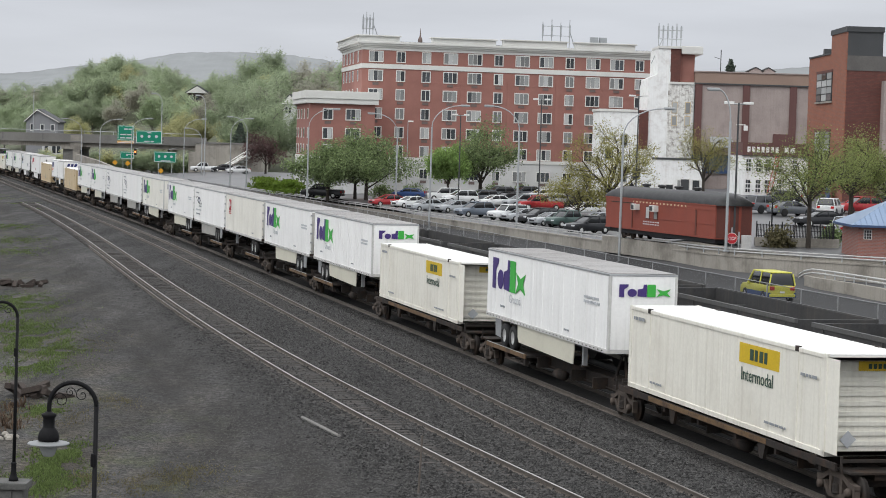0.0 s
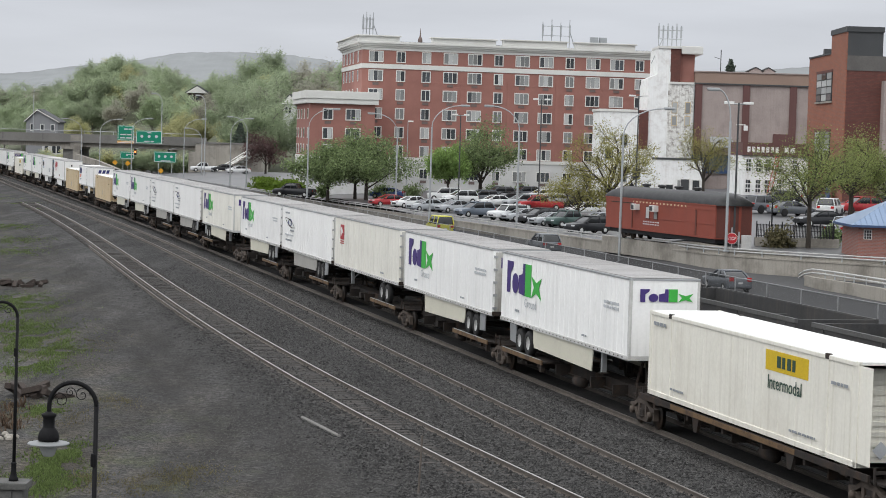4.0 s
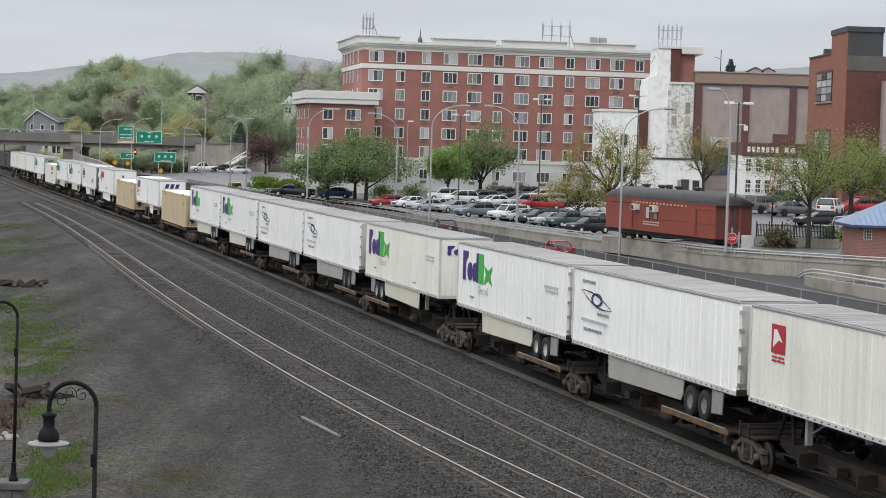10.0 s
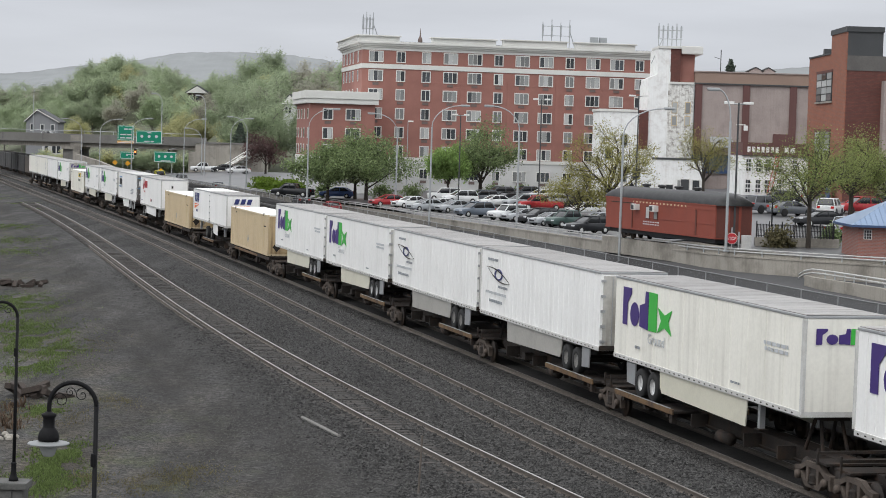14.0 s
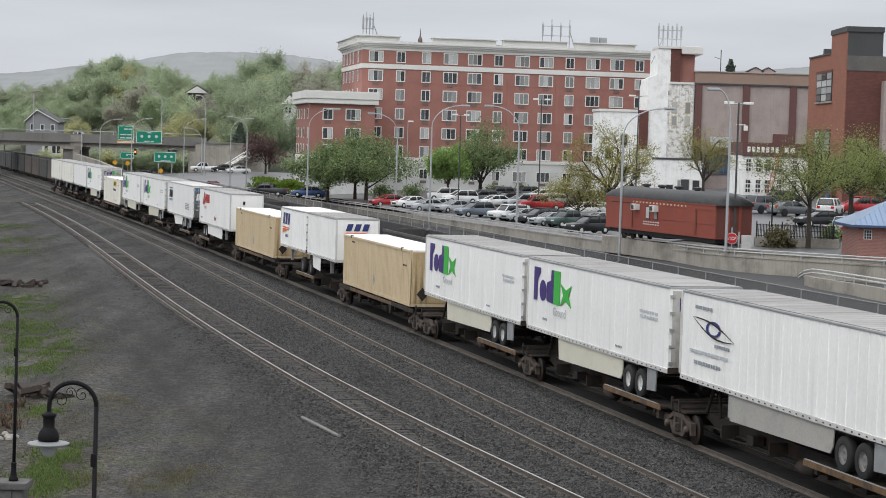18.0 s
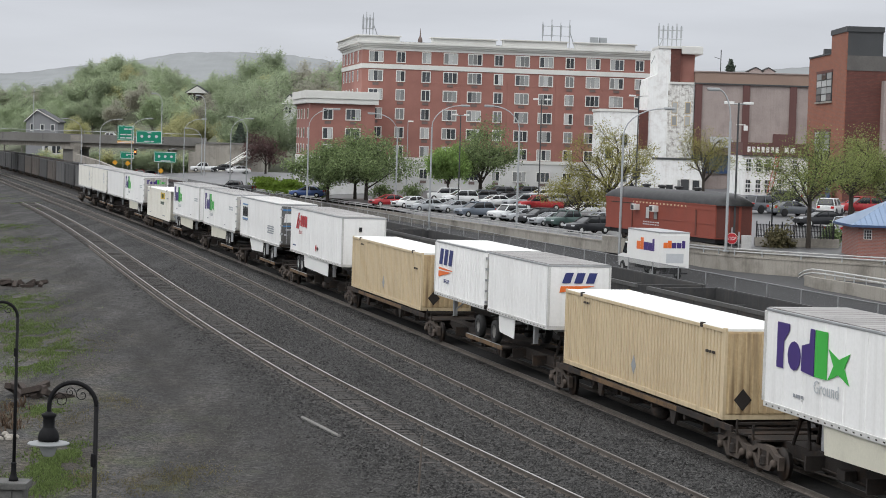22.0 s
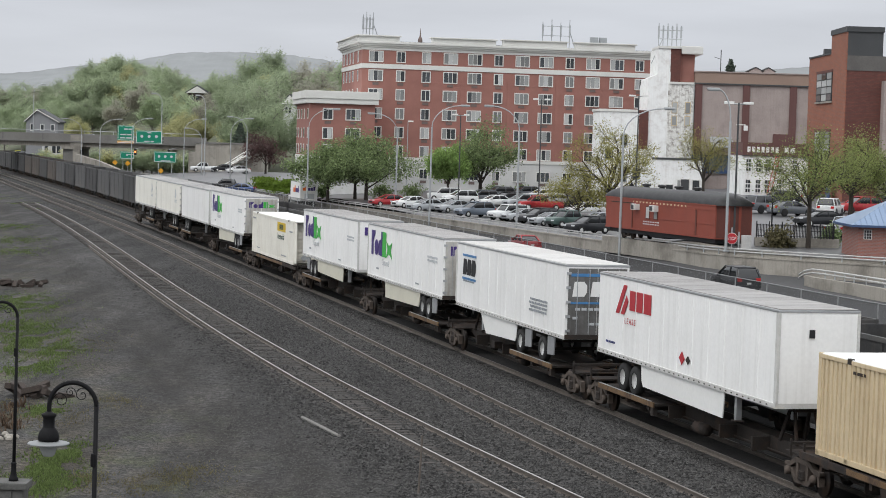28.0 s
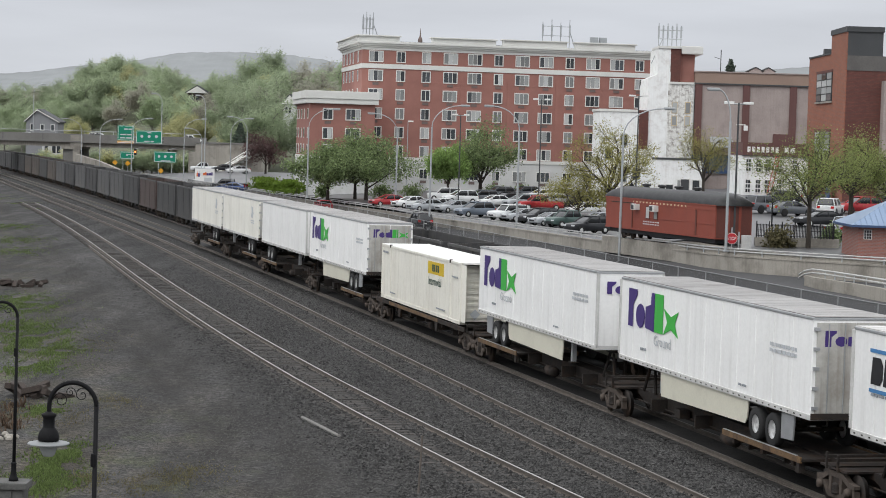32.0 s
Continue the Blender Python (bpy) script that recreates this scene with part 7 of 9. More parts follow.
# ---- overpass at the far end ----
def overpass():
    B = thing("overpass", pose(0, 0, 0), "weathered grey concrete highway overpass", "bridge", kind="structure")
    x0, x1, y = -400.0, -51.0, 428.0
    part("parapet", box(x0, y, 6.35, x1, y + 0.4, 7.75), M["bridge_conc"], B)
    part("parapet", box(x0, y + 12, 6.35, x1, y + 12.4, 7.75), M["bridge_conc"], B)
    part("deck", box(x0, y - 0.3, 6.0, x1, y + 12.7, 6.35), M["bridge_conc"], B)
    for k in range(5):
        part("girder", box(x0, y + 0.5 + k * 2.7, 5.1, x1, y + 0.9 + k * 2.7, 6.0), M["concrete"] if k == 0 else M["bridge_conc"], B)
    for xa in (-79.4, -107.0):
        pr = part("pier", box(xa, y + 0.5, -1.2, xa + 3.4, y + 12, 4.6), M["bridge_conc"], B)
        # paler concrete paints the pier's lit side
        part("pier_face", box(xa + 2.1, y + 0.1, -1.2, xa + 3.5, y + 0.5, 4.6), M["concrete"], pr, "pier edge painted paler as its lit face")
        part("pier_cap", box(xa - 0.3, y + 0.0, 4.6, xa + 3.7, y + 12.2, 5.1), M["concrete"], pr)
        part("end_block", box(xa + 1.6, y - 0.12, 5.1, xa + 4.2, y + 0.0, 7.5), M["concrete"], pr, "pale block at the span joint")
    for k in range(12):
        part("joint", box(-150.0 + 8.3 * k, y - 0.03, 6.4, -149.88 + 8.3 * k, y, 7.7), M["cap_grey"], B)
    part("portal_column", box(x1 - 1.8, y - 3.9, -1.2, x1 + 0.7, y - 3.5, 4.9), M["concrete"], B, "paler abutment column")
    part("abutment", box(x1 - 0.5, y - 3.5, -1.2, -37.8, y + 12.4, 6.6), M["concrete"], B, "stained concrete abutment wall")
    part("abutment_coping", box(x1 - 0.7, y - 3.7, 6.6, -37.6, y - 3.0, 6.95), M["bridge_conc"], B)
    for k in range(0, 14):
        part("rail_post", box(-135 + 6 * k, y + 0.1, 7.75, -135 + 6 * k + 0.08, y + 0.2, 8.4), M["galv"], B)
    part("pipe_rail", tube((x0, y + 0.15, 8.4), (x1, y + 0.15, 8.4), 0.06, n=6), M["galv"], B)
    # open stair on the abutment face
    S = thing("outdoor_stair", pose(0, 0, 0), "pale concrete stair with white railings on the abutment", "stair")
    n = 20
    for k in range(n):
        a = k / n
        part("step", box(-48.0 + 9.6 * a, y - 6.0, -0.6 + 6.4 * a, -48.0 + 9.6 * (a + 1 / n) + 0.1, y - 4.2, -0.28 + 6.4 * a), M["concrete"], S)
    for h in (0.55, 1.05):
        part("handrail", tube((-48.0, y - 6.0, -0.5 + h), (-38.4, y - 6.0, 5.9 + h), 0.1, n=6), M["sign_white"], S)
    for k in range(8):
        a = k / 7
        part("baluster", box(-48.0 + 9.6 * a - 0.04, y - 6.04, -0.5 + 6.4 * a, -48.0 + 9.6 * a + 0.04, y - 5.96, 0.6 + 6.4 * a), M["sign_white"], S)
    for k in range(9):
        solid("boulder", lathe([(0.2, 0.9), (0.7, 0.7), (0.95, 0.3), (0.8, 0.0)], 7), M["stone_white"], "pale boulder on the slope below the overpass", "boulder", pose(-46.5 + k * 0.85, y - 4.0, 0.2 + 0.52 * k, 0, 0, k * 40), "boulders")
    # ramp wall beside the road
    strip_wall("ramp_wall", [(-76.0, 424.0, 3.5), (-68.0, 403.0, 2.6), (-60.3, 381.0, 1.4)], -5.2, 0.2, 0.5, M["concrete"], "pale sloping concrete ramp wall", "wall")


overpass()


def sign(x0, z0, x1, z1, y, rows, material=None, legs=False, name="highway_sign", shields=0):
    s = thing(name, pose(x0, y, z0), "green highway direction sign with white bars", "road sign", "highway signs")
    w, h = x1 - x0, z1 - z0
    part("plate", box(0, 0, 0, w, 0.06, h, 0.02), material or M["sign_green"], s)
    bd = bmesh.new()
    for a in ((0.08, 0.08, w - 0.08, 0.16), (0.08, h - 0.16, w - 0.08, h - 0.08), (0.08, 0.16, 0.16, h - 0.16), (w - 0.16, 0.16, w - 0.08, h - 0.16)):
        add_box(bd, a[0], -0.012, a[1], a[2], 0.0, a[3])
    part("border", bd, M["sign_white"], s)
    for k, (a, b, c) in enumerate(rows):
        part("legend_bar", box(w * a, -0.014, h * c, w * b, 0.0, h * c + h * 0.085), M["pale_vinyl"], s)
    for k in range(shields):
        part("route_shield", lathe([(0.0, 0.0), (h * 0.13, 0.0), (h * 0.13, 0.02), (0.0, 0.02)], 6, "y"), M["pale_vinyl"], s, at=pose(w * (k + 0.8) / (shields + 0.6), -0.03, h * 0.55))
    if legs:
        for a in (0.2, 0.8):
            part("leg", box(w * a - 0.06, 0.07, -z0 - 1.1, w * a + 0.06, 0.2, h), M["galv"], s)
    else:
        for a in (0.2, 0.8):
            part("bracket", box(w * a - 0.06, 0.07, h * 0.2, w * a + 0.06, 9.2, h * 0.3), M["galv"], s)
    return s


sign(-66.6, 6.75, -63.2, 9.8, 418.5, [(0.4, 0.62, 0.72), (0.66, 0.88, 0.72), (0.15, 0.5, 0.36), (0.55, 0.85, 0.36), (0.15, 0.45, 0.14), (0.52, 0.85, 0.14)])
sign(-66.6, 6.2, -63.2, 6.72, 418.4, [(0.1, 0.9, 0.35)], M["sign_yellow"], name="exit_sign")
sign(-62.8, 6.3, -57.5, 8.9, 418.3, [(0.42, 0.58, 0.8), (0.3, 0.52, 0.12), (0.56, 0.7, 0.12)], shields=3)
sign(-65.8, 3.05, -63.0, 4.56, 417.5, [(0.5, 0.9, 0.55)], legs=True, shields=1)
sign(-58.8, 2.6, -54.3, 4.77, 416.5, [(0.3, 0.75, 0.1)], legs=True, shields=3)
for x, z in ((-66.6, 2.3), (-57.3, 0.9), (-64.0, 2.2)):
    w_ = thing("warning_sign", pose(x, 416.0, z), "amber diamond warning sign", "road sign", "warning signs")
    part("plate", extrude_poly([(-0.55, 0), (0, -0.55), (0.55, 0), (0, 0.55)], 0.04, "y"), M["sign_yellow"], w_)
    part("post", box(-0.05, 0.05, -z - 1.1, 0.05, 0.15, 0), M["galv"], w_)
for x, on in ((-62.7, "sign_yellow"), (-55.9, "sign_red")):
    t_ = thing("traffic_signal", pose(x, 417.0, 4.5), "black traffic signal head with an amber lens", "traffic signal", "traffic signals")
    part("housing", box(-0.25, 0, -0.6, 0.25, 0.35, 0.7, 0.03), M["black"], t_)
    part("lens", lathe([(0.0, -0.03), (0.2, -0.03), (0.2, 0.02), (0.0, 0.02)], 10, "y"), mat("lit_signal_lens", (1.0, 0.32, 0.08), 0.4, glow=1.6), t_, at=pose(0, 0, 0.05))
    part("hanger", tube((0, 0.2, 0.7), (0, 11.3, 1.0), 0.05, n=5), M["galv"], t_)


def far_houses():
    H = thing("grey_house", pose(-106.0, 521.0, 0), "grey clapboard house with a gable roof", "house")
    part("wall", box(0, 0, 0, 8.0, 8, 10.4), M["slate"], H)
    part("roof", extrude_poly([(-0.5, 10.2), (2.8, 13.2), (8.5, 10.2), (8.5, 10.5), (2.8, 13.6), (-0.5, 10.5)], 9.0, "y", -0.4), M["cap_grey"], H, "dark shingled gable roof")
    part("barge_board", extrude_poly([(-0.5, 10.15), (2.8, 13.15), (8.5, 10.15), (8.5, 10.4), (2.8, 13.45), (-0.5, 10.4)], 0.1, "y", -0.52), M["stone_white"], H, "white barge board")
    part("gable_wall", extrude_poly([(0, 10.3), (2.8, 13.0), (8.0, 10.3)], 7.8, "y", 0.05), M["slate"], H)
    for x in (1.0, 3.6, 6.2):
        fr = part("window", box(x, -0.08, 8.0, x + 1.0, 0.02, 9.8), M["win_frame"], H)
        part("pane", box(x + 0.15, -0.1, 8.15, x + 0.85, -0.07, 9.65), M["glass"], fr)
    W = thing("pale_shed", pose(-91.9, 470.0, 0), "pale building with dark windows beyond the overpass", "building")
    part("wall", box(0, 0, -1, 5.0, 8, 5.8), M["base_grey"], W)
    for x in (0.6, 2.3, 3.4):
        part("window", box(x, -0.06, 3.2, x + 0.8, 0.02, 4.8), M["glass"], W)
    for x, y, z, s in ((-85.5, 680.0, 18.8, 1.05), (-40.0, 505.0, 13.4, 0.5)):
        C = thing("hillside_house", pose(x, y, z), "small grey house with a white gable among the trees", "house", "hillside houses")
        part("wall", box(0, 0, -9, 6.0 * s, 5, 3.0), M["wood_old"] if y > 600 else M["base_grey"], C)
        part("gable", extrude_poly([(-0.5, 3.0), (3 * s, 5.2), (6.0 * s + 0.5, 3.0)], 0.3, "y", -0.4), M["stone_white"], C)
        part("roof", extrude_poly([(-0.7, 2.9), (3 * s, 5.3), (6.0 * s + 0.7, 2.9), (6.0 * s + 0.7, 3.2), (3 * s, 5.6), (-0.7, 3.2)], 9, "y", -0.3), M["cap_grey"], C)
        for a in (1.0, 2.6):
            part("window", box(a * s, -0.06, 0.8, (a + 1) * s, 0.02, 2.2), M["glass"], C)


far_houses()


# ---- trees ----
def grow(h, spread, seed, levels=3, lift=0.30, limbs=6, lean=0.0):
    """Trunk and limbs as one mesh; returns it with the twig ends."""
    rnd = random.Random(seed)
    bm = bmesh.new()
    ends = []

    def limb(p, d, ln, r, level):
        steps = 3 if level < 2 else 2
        q = p
        for i in range(steps):
            d2 = (d + Vector((rnd.uniform(-1, 1), rnd.uniform(-1, 1), rnd.uniform(-0.3, 0.7))) * 0.22).normalized()
            nq = q + d2 * (ln / steps)
            r2 = r * 0.8
            add_tube(bm, q, nq, r, r2, 6 if level < 2 else 4, False)
            q, d, r = nq, d2, r2
            if level < levels:
                for _ in range(2 if i < steps - 1 else 3):
                    a = rnd.uniform(0, 2 * math.pi)
                    side = d.orthogonal().normalized()
                    side = (Matrix.Rotation(a, 3, d) @ side)
                    limb(q, (d * rnd.uniform(0.5, 1.0) + side * rnd.uniform(0.6, 1.1)).normalized(), ln * rnd.uniform(0.42, 0.62), r * 0.6, level + 1)
            if level >= levels - 1:
                ends.append(q.copy())
        ends.append(q.copy())

    top = Vector((lean, 0, h * lift))
    r0 = 0.019 * h
    add_tube(bm, (0, 0, -0.3), top * 0.5, r0 * 1.25, r0, 9, False)
    add_tube(bm, top * 0.5, top, r0, r0 * 0.85, 9, False)
    for k in range(limbs):
        a = 2 * math.pi * k / limbs + rnd.uniform(-0.4, 0.4)
        out = rnd.uniform(0.55, 1.0) * spread / (h * 0.5)
        d = Vector((math.cos(a) * out, math.sin(a) * out, rnd.uniform(0.65, 1.1))).normalized()
        limb(top - Vector((0, 0, rnd.uniform(0, 0.1) * h)), d, h * rnd.uniform(0.30, 0.42), r0 * 0.5, 1)
    limb(top, Vector((0.05, 0, 1)), h * 0.40, r0 * 0.7, 1)
    # bring the crown to the tree's own height and breadth
    rad = sorted(math.hypot(p.x, p.y) for p in ends)
    kx, kz = spread / rad[int(len(rad) * 0.93)], h * 0.95 / max(p.z for p in ends)
    fit = Matrix.Diagonal((kx, kx, kz, 1))
    bmesh.ops.transform(bm, matrix=fit, verts=bm.verts[:])
    return bm, [fit @ p for p in ends]


def leaf_mesh(name, ends, per, size, cloud, material, seed, squash=0.8, outward=0.0, corners=4):
    rng = np.random.default_rng(seed)
    e = np.array([tuple(p) for p in ends])
    c = np.repeat(e, per, axis=0) + rng.normal(0, cloud, (len(e) * per, 3)) * np.array([1, 1, squash])
    n = len(c)
    up = rng.normal(0, 1, (n, 3)) + np.array([0, 0, 0.9])
    if outward:
        # leaves of a closed crown turn to the light
        away = c - c.mean(axis=0)
        up = up * 0.6 + outward * away / np.linalg.norm(away, axis=1)[:, None]
    a = np.cross(up, rng.normal(0, 1, (n, 3)))
    a /= np.linalg.norm(a, axis=1)[:, None]
    b = np.cross(up, a)
    b /= np.linalg.norm(b, axis=1)[:, None]
    s = size * rng.uniform(0.55, 1.25, (n, 1))
    v = np.stack([c - a * s, c + b * s * 0.55, c + a * s, c - b * s * 0.55][:corners], 1).reshape(-1, 3)
    me = bpy.data.meshes.new(name)
    me.from_pydata(v.tolist(), [], np.arange(n * corners).reshape(-1, corners).tolist())
    me.materials.append(material)
    return me


def tree(x, y, z, h, spread, seed, per, size, cloud, material, label, lift=0.3, limbs=6, levels=3, keep=1.0):
    t = thing("tree", pose(x, y, z), label, "tree", "parking lot trees")
    bm, ends = grow(h, spread, seed, levels, lift, limbs)
    part("trunk", bm, M["bark"], t)
    rnd = random.Random(seed + 9)
    ends = [p for p in ends if rnd.random() < keep and p.z > h * 0.28]
    part("crown", leaf_mesh("crown", ends, per, size, cloud, material, seed), None, t)
    return t


TREE_A = "broad young street tree in fresh green leaf"
tree(-15.6, 275.0, 0.55, 7.9, 4.6, 3, 15, 0.17, 0.5, M["leaf"], TREE_A, lift=0.26)
tree(-12.0, 276.0, 0.55, 9.1, 4.8, 4, 15, 0.17, 0.52, M["leaf"], TREE_A, lift=0.26)
tree(-10.4, 273.0, 0.5, 10.4, 5.8, 5, 15, 0.17, 0.56, M["leaf"], TREE_A, lift=0.24)
tree(5.0, 292.0, 0.8, 11.7, 5.4, 6, 15, 0.17, 0.56, M["leaf"], TREE_A, lift=0.24)
tree(0.4, 288.0, 0.75, 7.9, 3.0, 7, 16, 0.17, 0.42, M["leaf_fresh"], "small upright tree in bright green leaf")
tree(19.2, 241.0, 0.2, 11.9, 6.2, 8, 24, 0.10, 0.36, M["leaf_yellow"], "sparse tree with yellow-green spring buds", keep=0.55)
tree(15.6, 240.0, 0.1, 6.6, 4.2, 18, 14, 0.10, 0.45, M["leaf_yellow"], "sparse tree with yellow-green spring buds", keep=0.7, lift=0.2)
tree(29.0, 232.0, 2.9, 8.6, 3.6, 9, 14, 0.09, 0.36, M["leaf_yellow"], "sparse tree with yellow-green spring buds", keep=0.45)
tree(28.4, 160.5, 1.2, 9.9, 4.4, 10, 16, 0.08, 0.34, M["leaf_bright"], "open-crowned tree in bright spring leaf", lift=0.45, keep=0.7)
tree(37.5, 190.4, 2.0, 9.6, 5.2, 11, 17, 0.085, 0.36, M["leaf_bright"], "open-crowned tree in bright spring leaf", lift=0.4, keep=0.8)
tree(41.6, 192.0, 2.1, 8.8, 4.6, 12, 17, 0.09, 0.38, M["leaf_bright"], "open-crowned tree in bright spring leaf", lift=0.36, keep=0.85)
tree(-35.0, 402.0, 0.6, 9.0, 4.0, 13, 6, 0.19, 0.5, M["leaf_red"], "dark red-leaved tree by the overpass", keep=0.8)


def bush(x, y, z, r, h, seed, material, label):
    b = thing("bush", pose(x, y, z), label, "bush", "bushes")
    rnd = random.Random(seed)
    pts = [Vector((rnd.gauss(0, r * 0.42), rnd.gauss(0, r * 0.42), abs(rnd.gauss(h * 0.45, h * 0.25)))) for _ in range(120)]
    part("foliage", leaf_mesh("foliage", pts, 10, 0.16, 0.16, material, seed), None, b)
    bm = bmesh.new()
    for k in range(5):
        add_tube(bm, (0, 0, -0.1), (r * 0.4 * math.cos(k * 1.3), r * 0.4 * math.sin(k * 1.3), h * 0.6), 0.05, 0.02, 5)
    part("stems", bm, M["bark"], b)


bush(-8.7, 283.0, 0.65, 1.5, 1.9, 1, M["leaf"], "round clipped green bush by the wall")
bush(-4.4, 286.0, 0.7, 1.6, 1.9, 2, M["leaf"], "round clipped green bush by the wall")
bush(11.2, 300.0, 0.9, 1.6, 1.7, 3, M["leaf"], "round clipped green bush by the wall")
bush(7.0, 302.0, 0.9, 1.4, 1.5, 4, M["leaf"], "round clipped green bush by the wall")
bush(26.1, 160.5, 1.0, 1.1, 1.9, 5, M["dry_grass"], "scrubby brownish bush on the low wall")
bush(30.8, 164.0, 1.2, 0.8, 1.6, 6, M["leaf"], "small green bush by the kiosk")
bush(-16.6, 281.0, 0.6, 0.9, 1.6, 7, M["leaf"], "small green bush by the wall")


def hedge():
    h = thing("hedge", pose(0, 0, 0), "long bright green clipped hedge along the lot", "hedge")
    rnd = random.Random(3)
    a, b = Vector((-30.2, 333.0, -0.05)), Vector((-21.5, 299.0, 0.2))
    pts = []
    for k in range(900):
        t = rnd.random()
        p = a.lerp(b, t)
        pts.append(p + Vector((rnd.gauss(0, 0.7), rnd.gauss(0, 0.7), rnd.uniform(0.1, 1.75) + 0.25 * math.sin(t * 9))))
    part("foliage", leaf_mesh("foliage", pts, 14, 0.2, 0.2, M["hedge"], 3), None, h)
    bm = bmesh.new()
    for k in range(24):
        p = a.lerp(b, k / 23)
        add_tube(bm, (p.x, p.y, -0.1), (p.x, p.y, 1.3), 0.05, 0.03, 5)
    part("stems", bm, M["bark"], h)


hedge()


# wooded hillside behind the overpass: bearing fan b (metres of x per metre of y) and depth k
PROFILE = [(-60, 150), (0, 140), (40, 152), (60, 150), (110, 142), (150, 106), (210, 94), (262, 108), (300, 116), (330, 150), (372, 128), (420, 113), (480, 112), (530, 118), (600, 112), (660, 122), (760, 150)]


def skyline(px):
    return float(np.interp(px, [p[0] for p in PROFILE], [p[1] for p in PROFILE]))


def hill_at(px, k):
    y0 = float(np.interp(px, [-60, 300, 420, 700], [760, 620, 455, 460]))
    y = y0 + 210 * k
    top = 8.81 + (248.4 + (px - 784) * 0.0305 - skyline(px)) * (y0 + 210) / 3654 - 12.5
    z = max(-1.0, top * min(1, k) ** 0.8 if k > 0 else -1.0)
    return Vector(((px - 784) / 3654 * y, y, z))


def woodland():
    bm = bmesh.new()
    prev = None
    for i in range(0, 42):
        px = -120 + i * 22
        row = [bm.verts.new(hill_at(px, k / 6.0)) for k in range(-1, 7)]
        far = hill_at(px, 1.0)
        row.append(bm.verts.new((far.x * 1.4, far.y * 1.4, far.z * 0.8)))
        if prev:
            for k in range(len(row) - 1):
                bm.faces.new((prev[k], prev[k + 1], row[k + 1], row[k]))
        prev = row
    bmesh.ops.recalc_face_normals(bm, faces=bm.faces[:])
    # floor colour paled too, so gaps between crowns look hazy
    m = mat("woodland_floor", (0.11, 0.12, 0.08), 0.95, 0, 0.3, 0.05, 0.8, 0.0)
    solid("wooded_hillside", bm, m, "green wooded hillside beyond the town", "hillside", kind="structure", smooth=True)
    bases = []
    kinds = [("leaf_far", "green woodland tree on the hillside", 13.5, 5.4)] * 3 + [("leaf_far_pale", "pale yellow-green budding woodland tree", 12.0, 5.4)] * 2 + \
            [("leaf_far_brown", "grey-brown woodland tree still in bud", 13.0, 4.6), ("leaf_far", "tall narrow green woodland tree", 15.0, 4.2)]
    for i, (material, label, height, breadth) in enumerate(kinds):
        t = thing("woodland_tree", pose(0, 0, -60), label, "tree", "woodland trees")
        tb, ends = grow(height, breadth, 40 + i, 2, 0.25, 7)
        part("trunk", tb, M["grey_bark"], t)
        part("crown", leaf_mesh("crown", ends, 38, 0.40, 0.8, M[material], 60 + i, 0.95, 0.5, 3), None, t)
        bases.append(t)
    rnd = random.Random(77)
    used = [False] * len(bases)
    for i in range(185):
        px = rnd.uniform(-40, 640)
        k = rnd.uniform(0.0, 1.0) ** 0.8
        if i < 12:
            # a screen of trees below the house on the hill
            px, k = (308 + i * 6, 0.16 + 0.02 * (i % 4)) if i < 8 else (316 + 14 * (i - 8), 0.35)
        if i >= 12 and 312 < px < 372 and k < 0.5:
            k = 0.5 + k
        if i >= 12 and 470 < px < 545 and 0.10 < k < 0.27:
            k = 0.27 + k
        pale = k < 0.30 and 210 < px < 420 and rnd.random() < 0.85
        p = hill_at(px, k)
        j = rnd.choice((3, 4)) if pale else rnd.choice((0, 1, 2, 0, 1, 2, 5, 6, 3))
        sc = rnd.uniform(0.72, 1.15) * (0.8 if pale else 1.0) * (0.55 if i >= 12 and 285 < px < 400 and 0.2 < k < 0.56 else 1.0) 
        m = pose(p.x, p.y, p.z - 0.4, 0, 0, rnd.uniform(0, 360)) @ Matrix.Diagonal((sc * rnd.uniform(0.9, 1.15), sc, sc, 1))
        if not used[j]:
            bases[j].matrix_basis = m
            used[j] = True
        else:
            c = copy_thing(bases[j], Matrix.Identity(4))
            c.matrix_basis = m
    # scrub along the foot of the slope, just beyond the overpass
    for i in range(24):
        px = 70 + i * 14 + rnd.uniform(-6, 6)
        y = rnd.uniform(446, 462)
        c = copy_thing(bases[rnd.choice((0, 1, 3))], Matrix.Identity(4))
        sc = rnd.uniform(0.30, 0.48)
        c.matrix_basis = pose((px - 784) / 3654 * y, y, -1.2, 0, 0, rnd.uniform(0, 360)) @ Matrix.Diagonal((sc * 1.3, sc * 1.3, sc, 1))
        tagged(c, "low green scrub tree beyond the overpass", "tree", "scrub trees")


woodland()


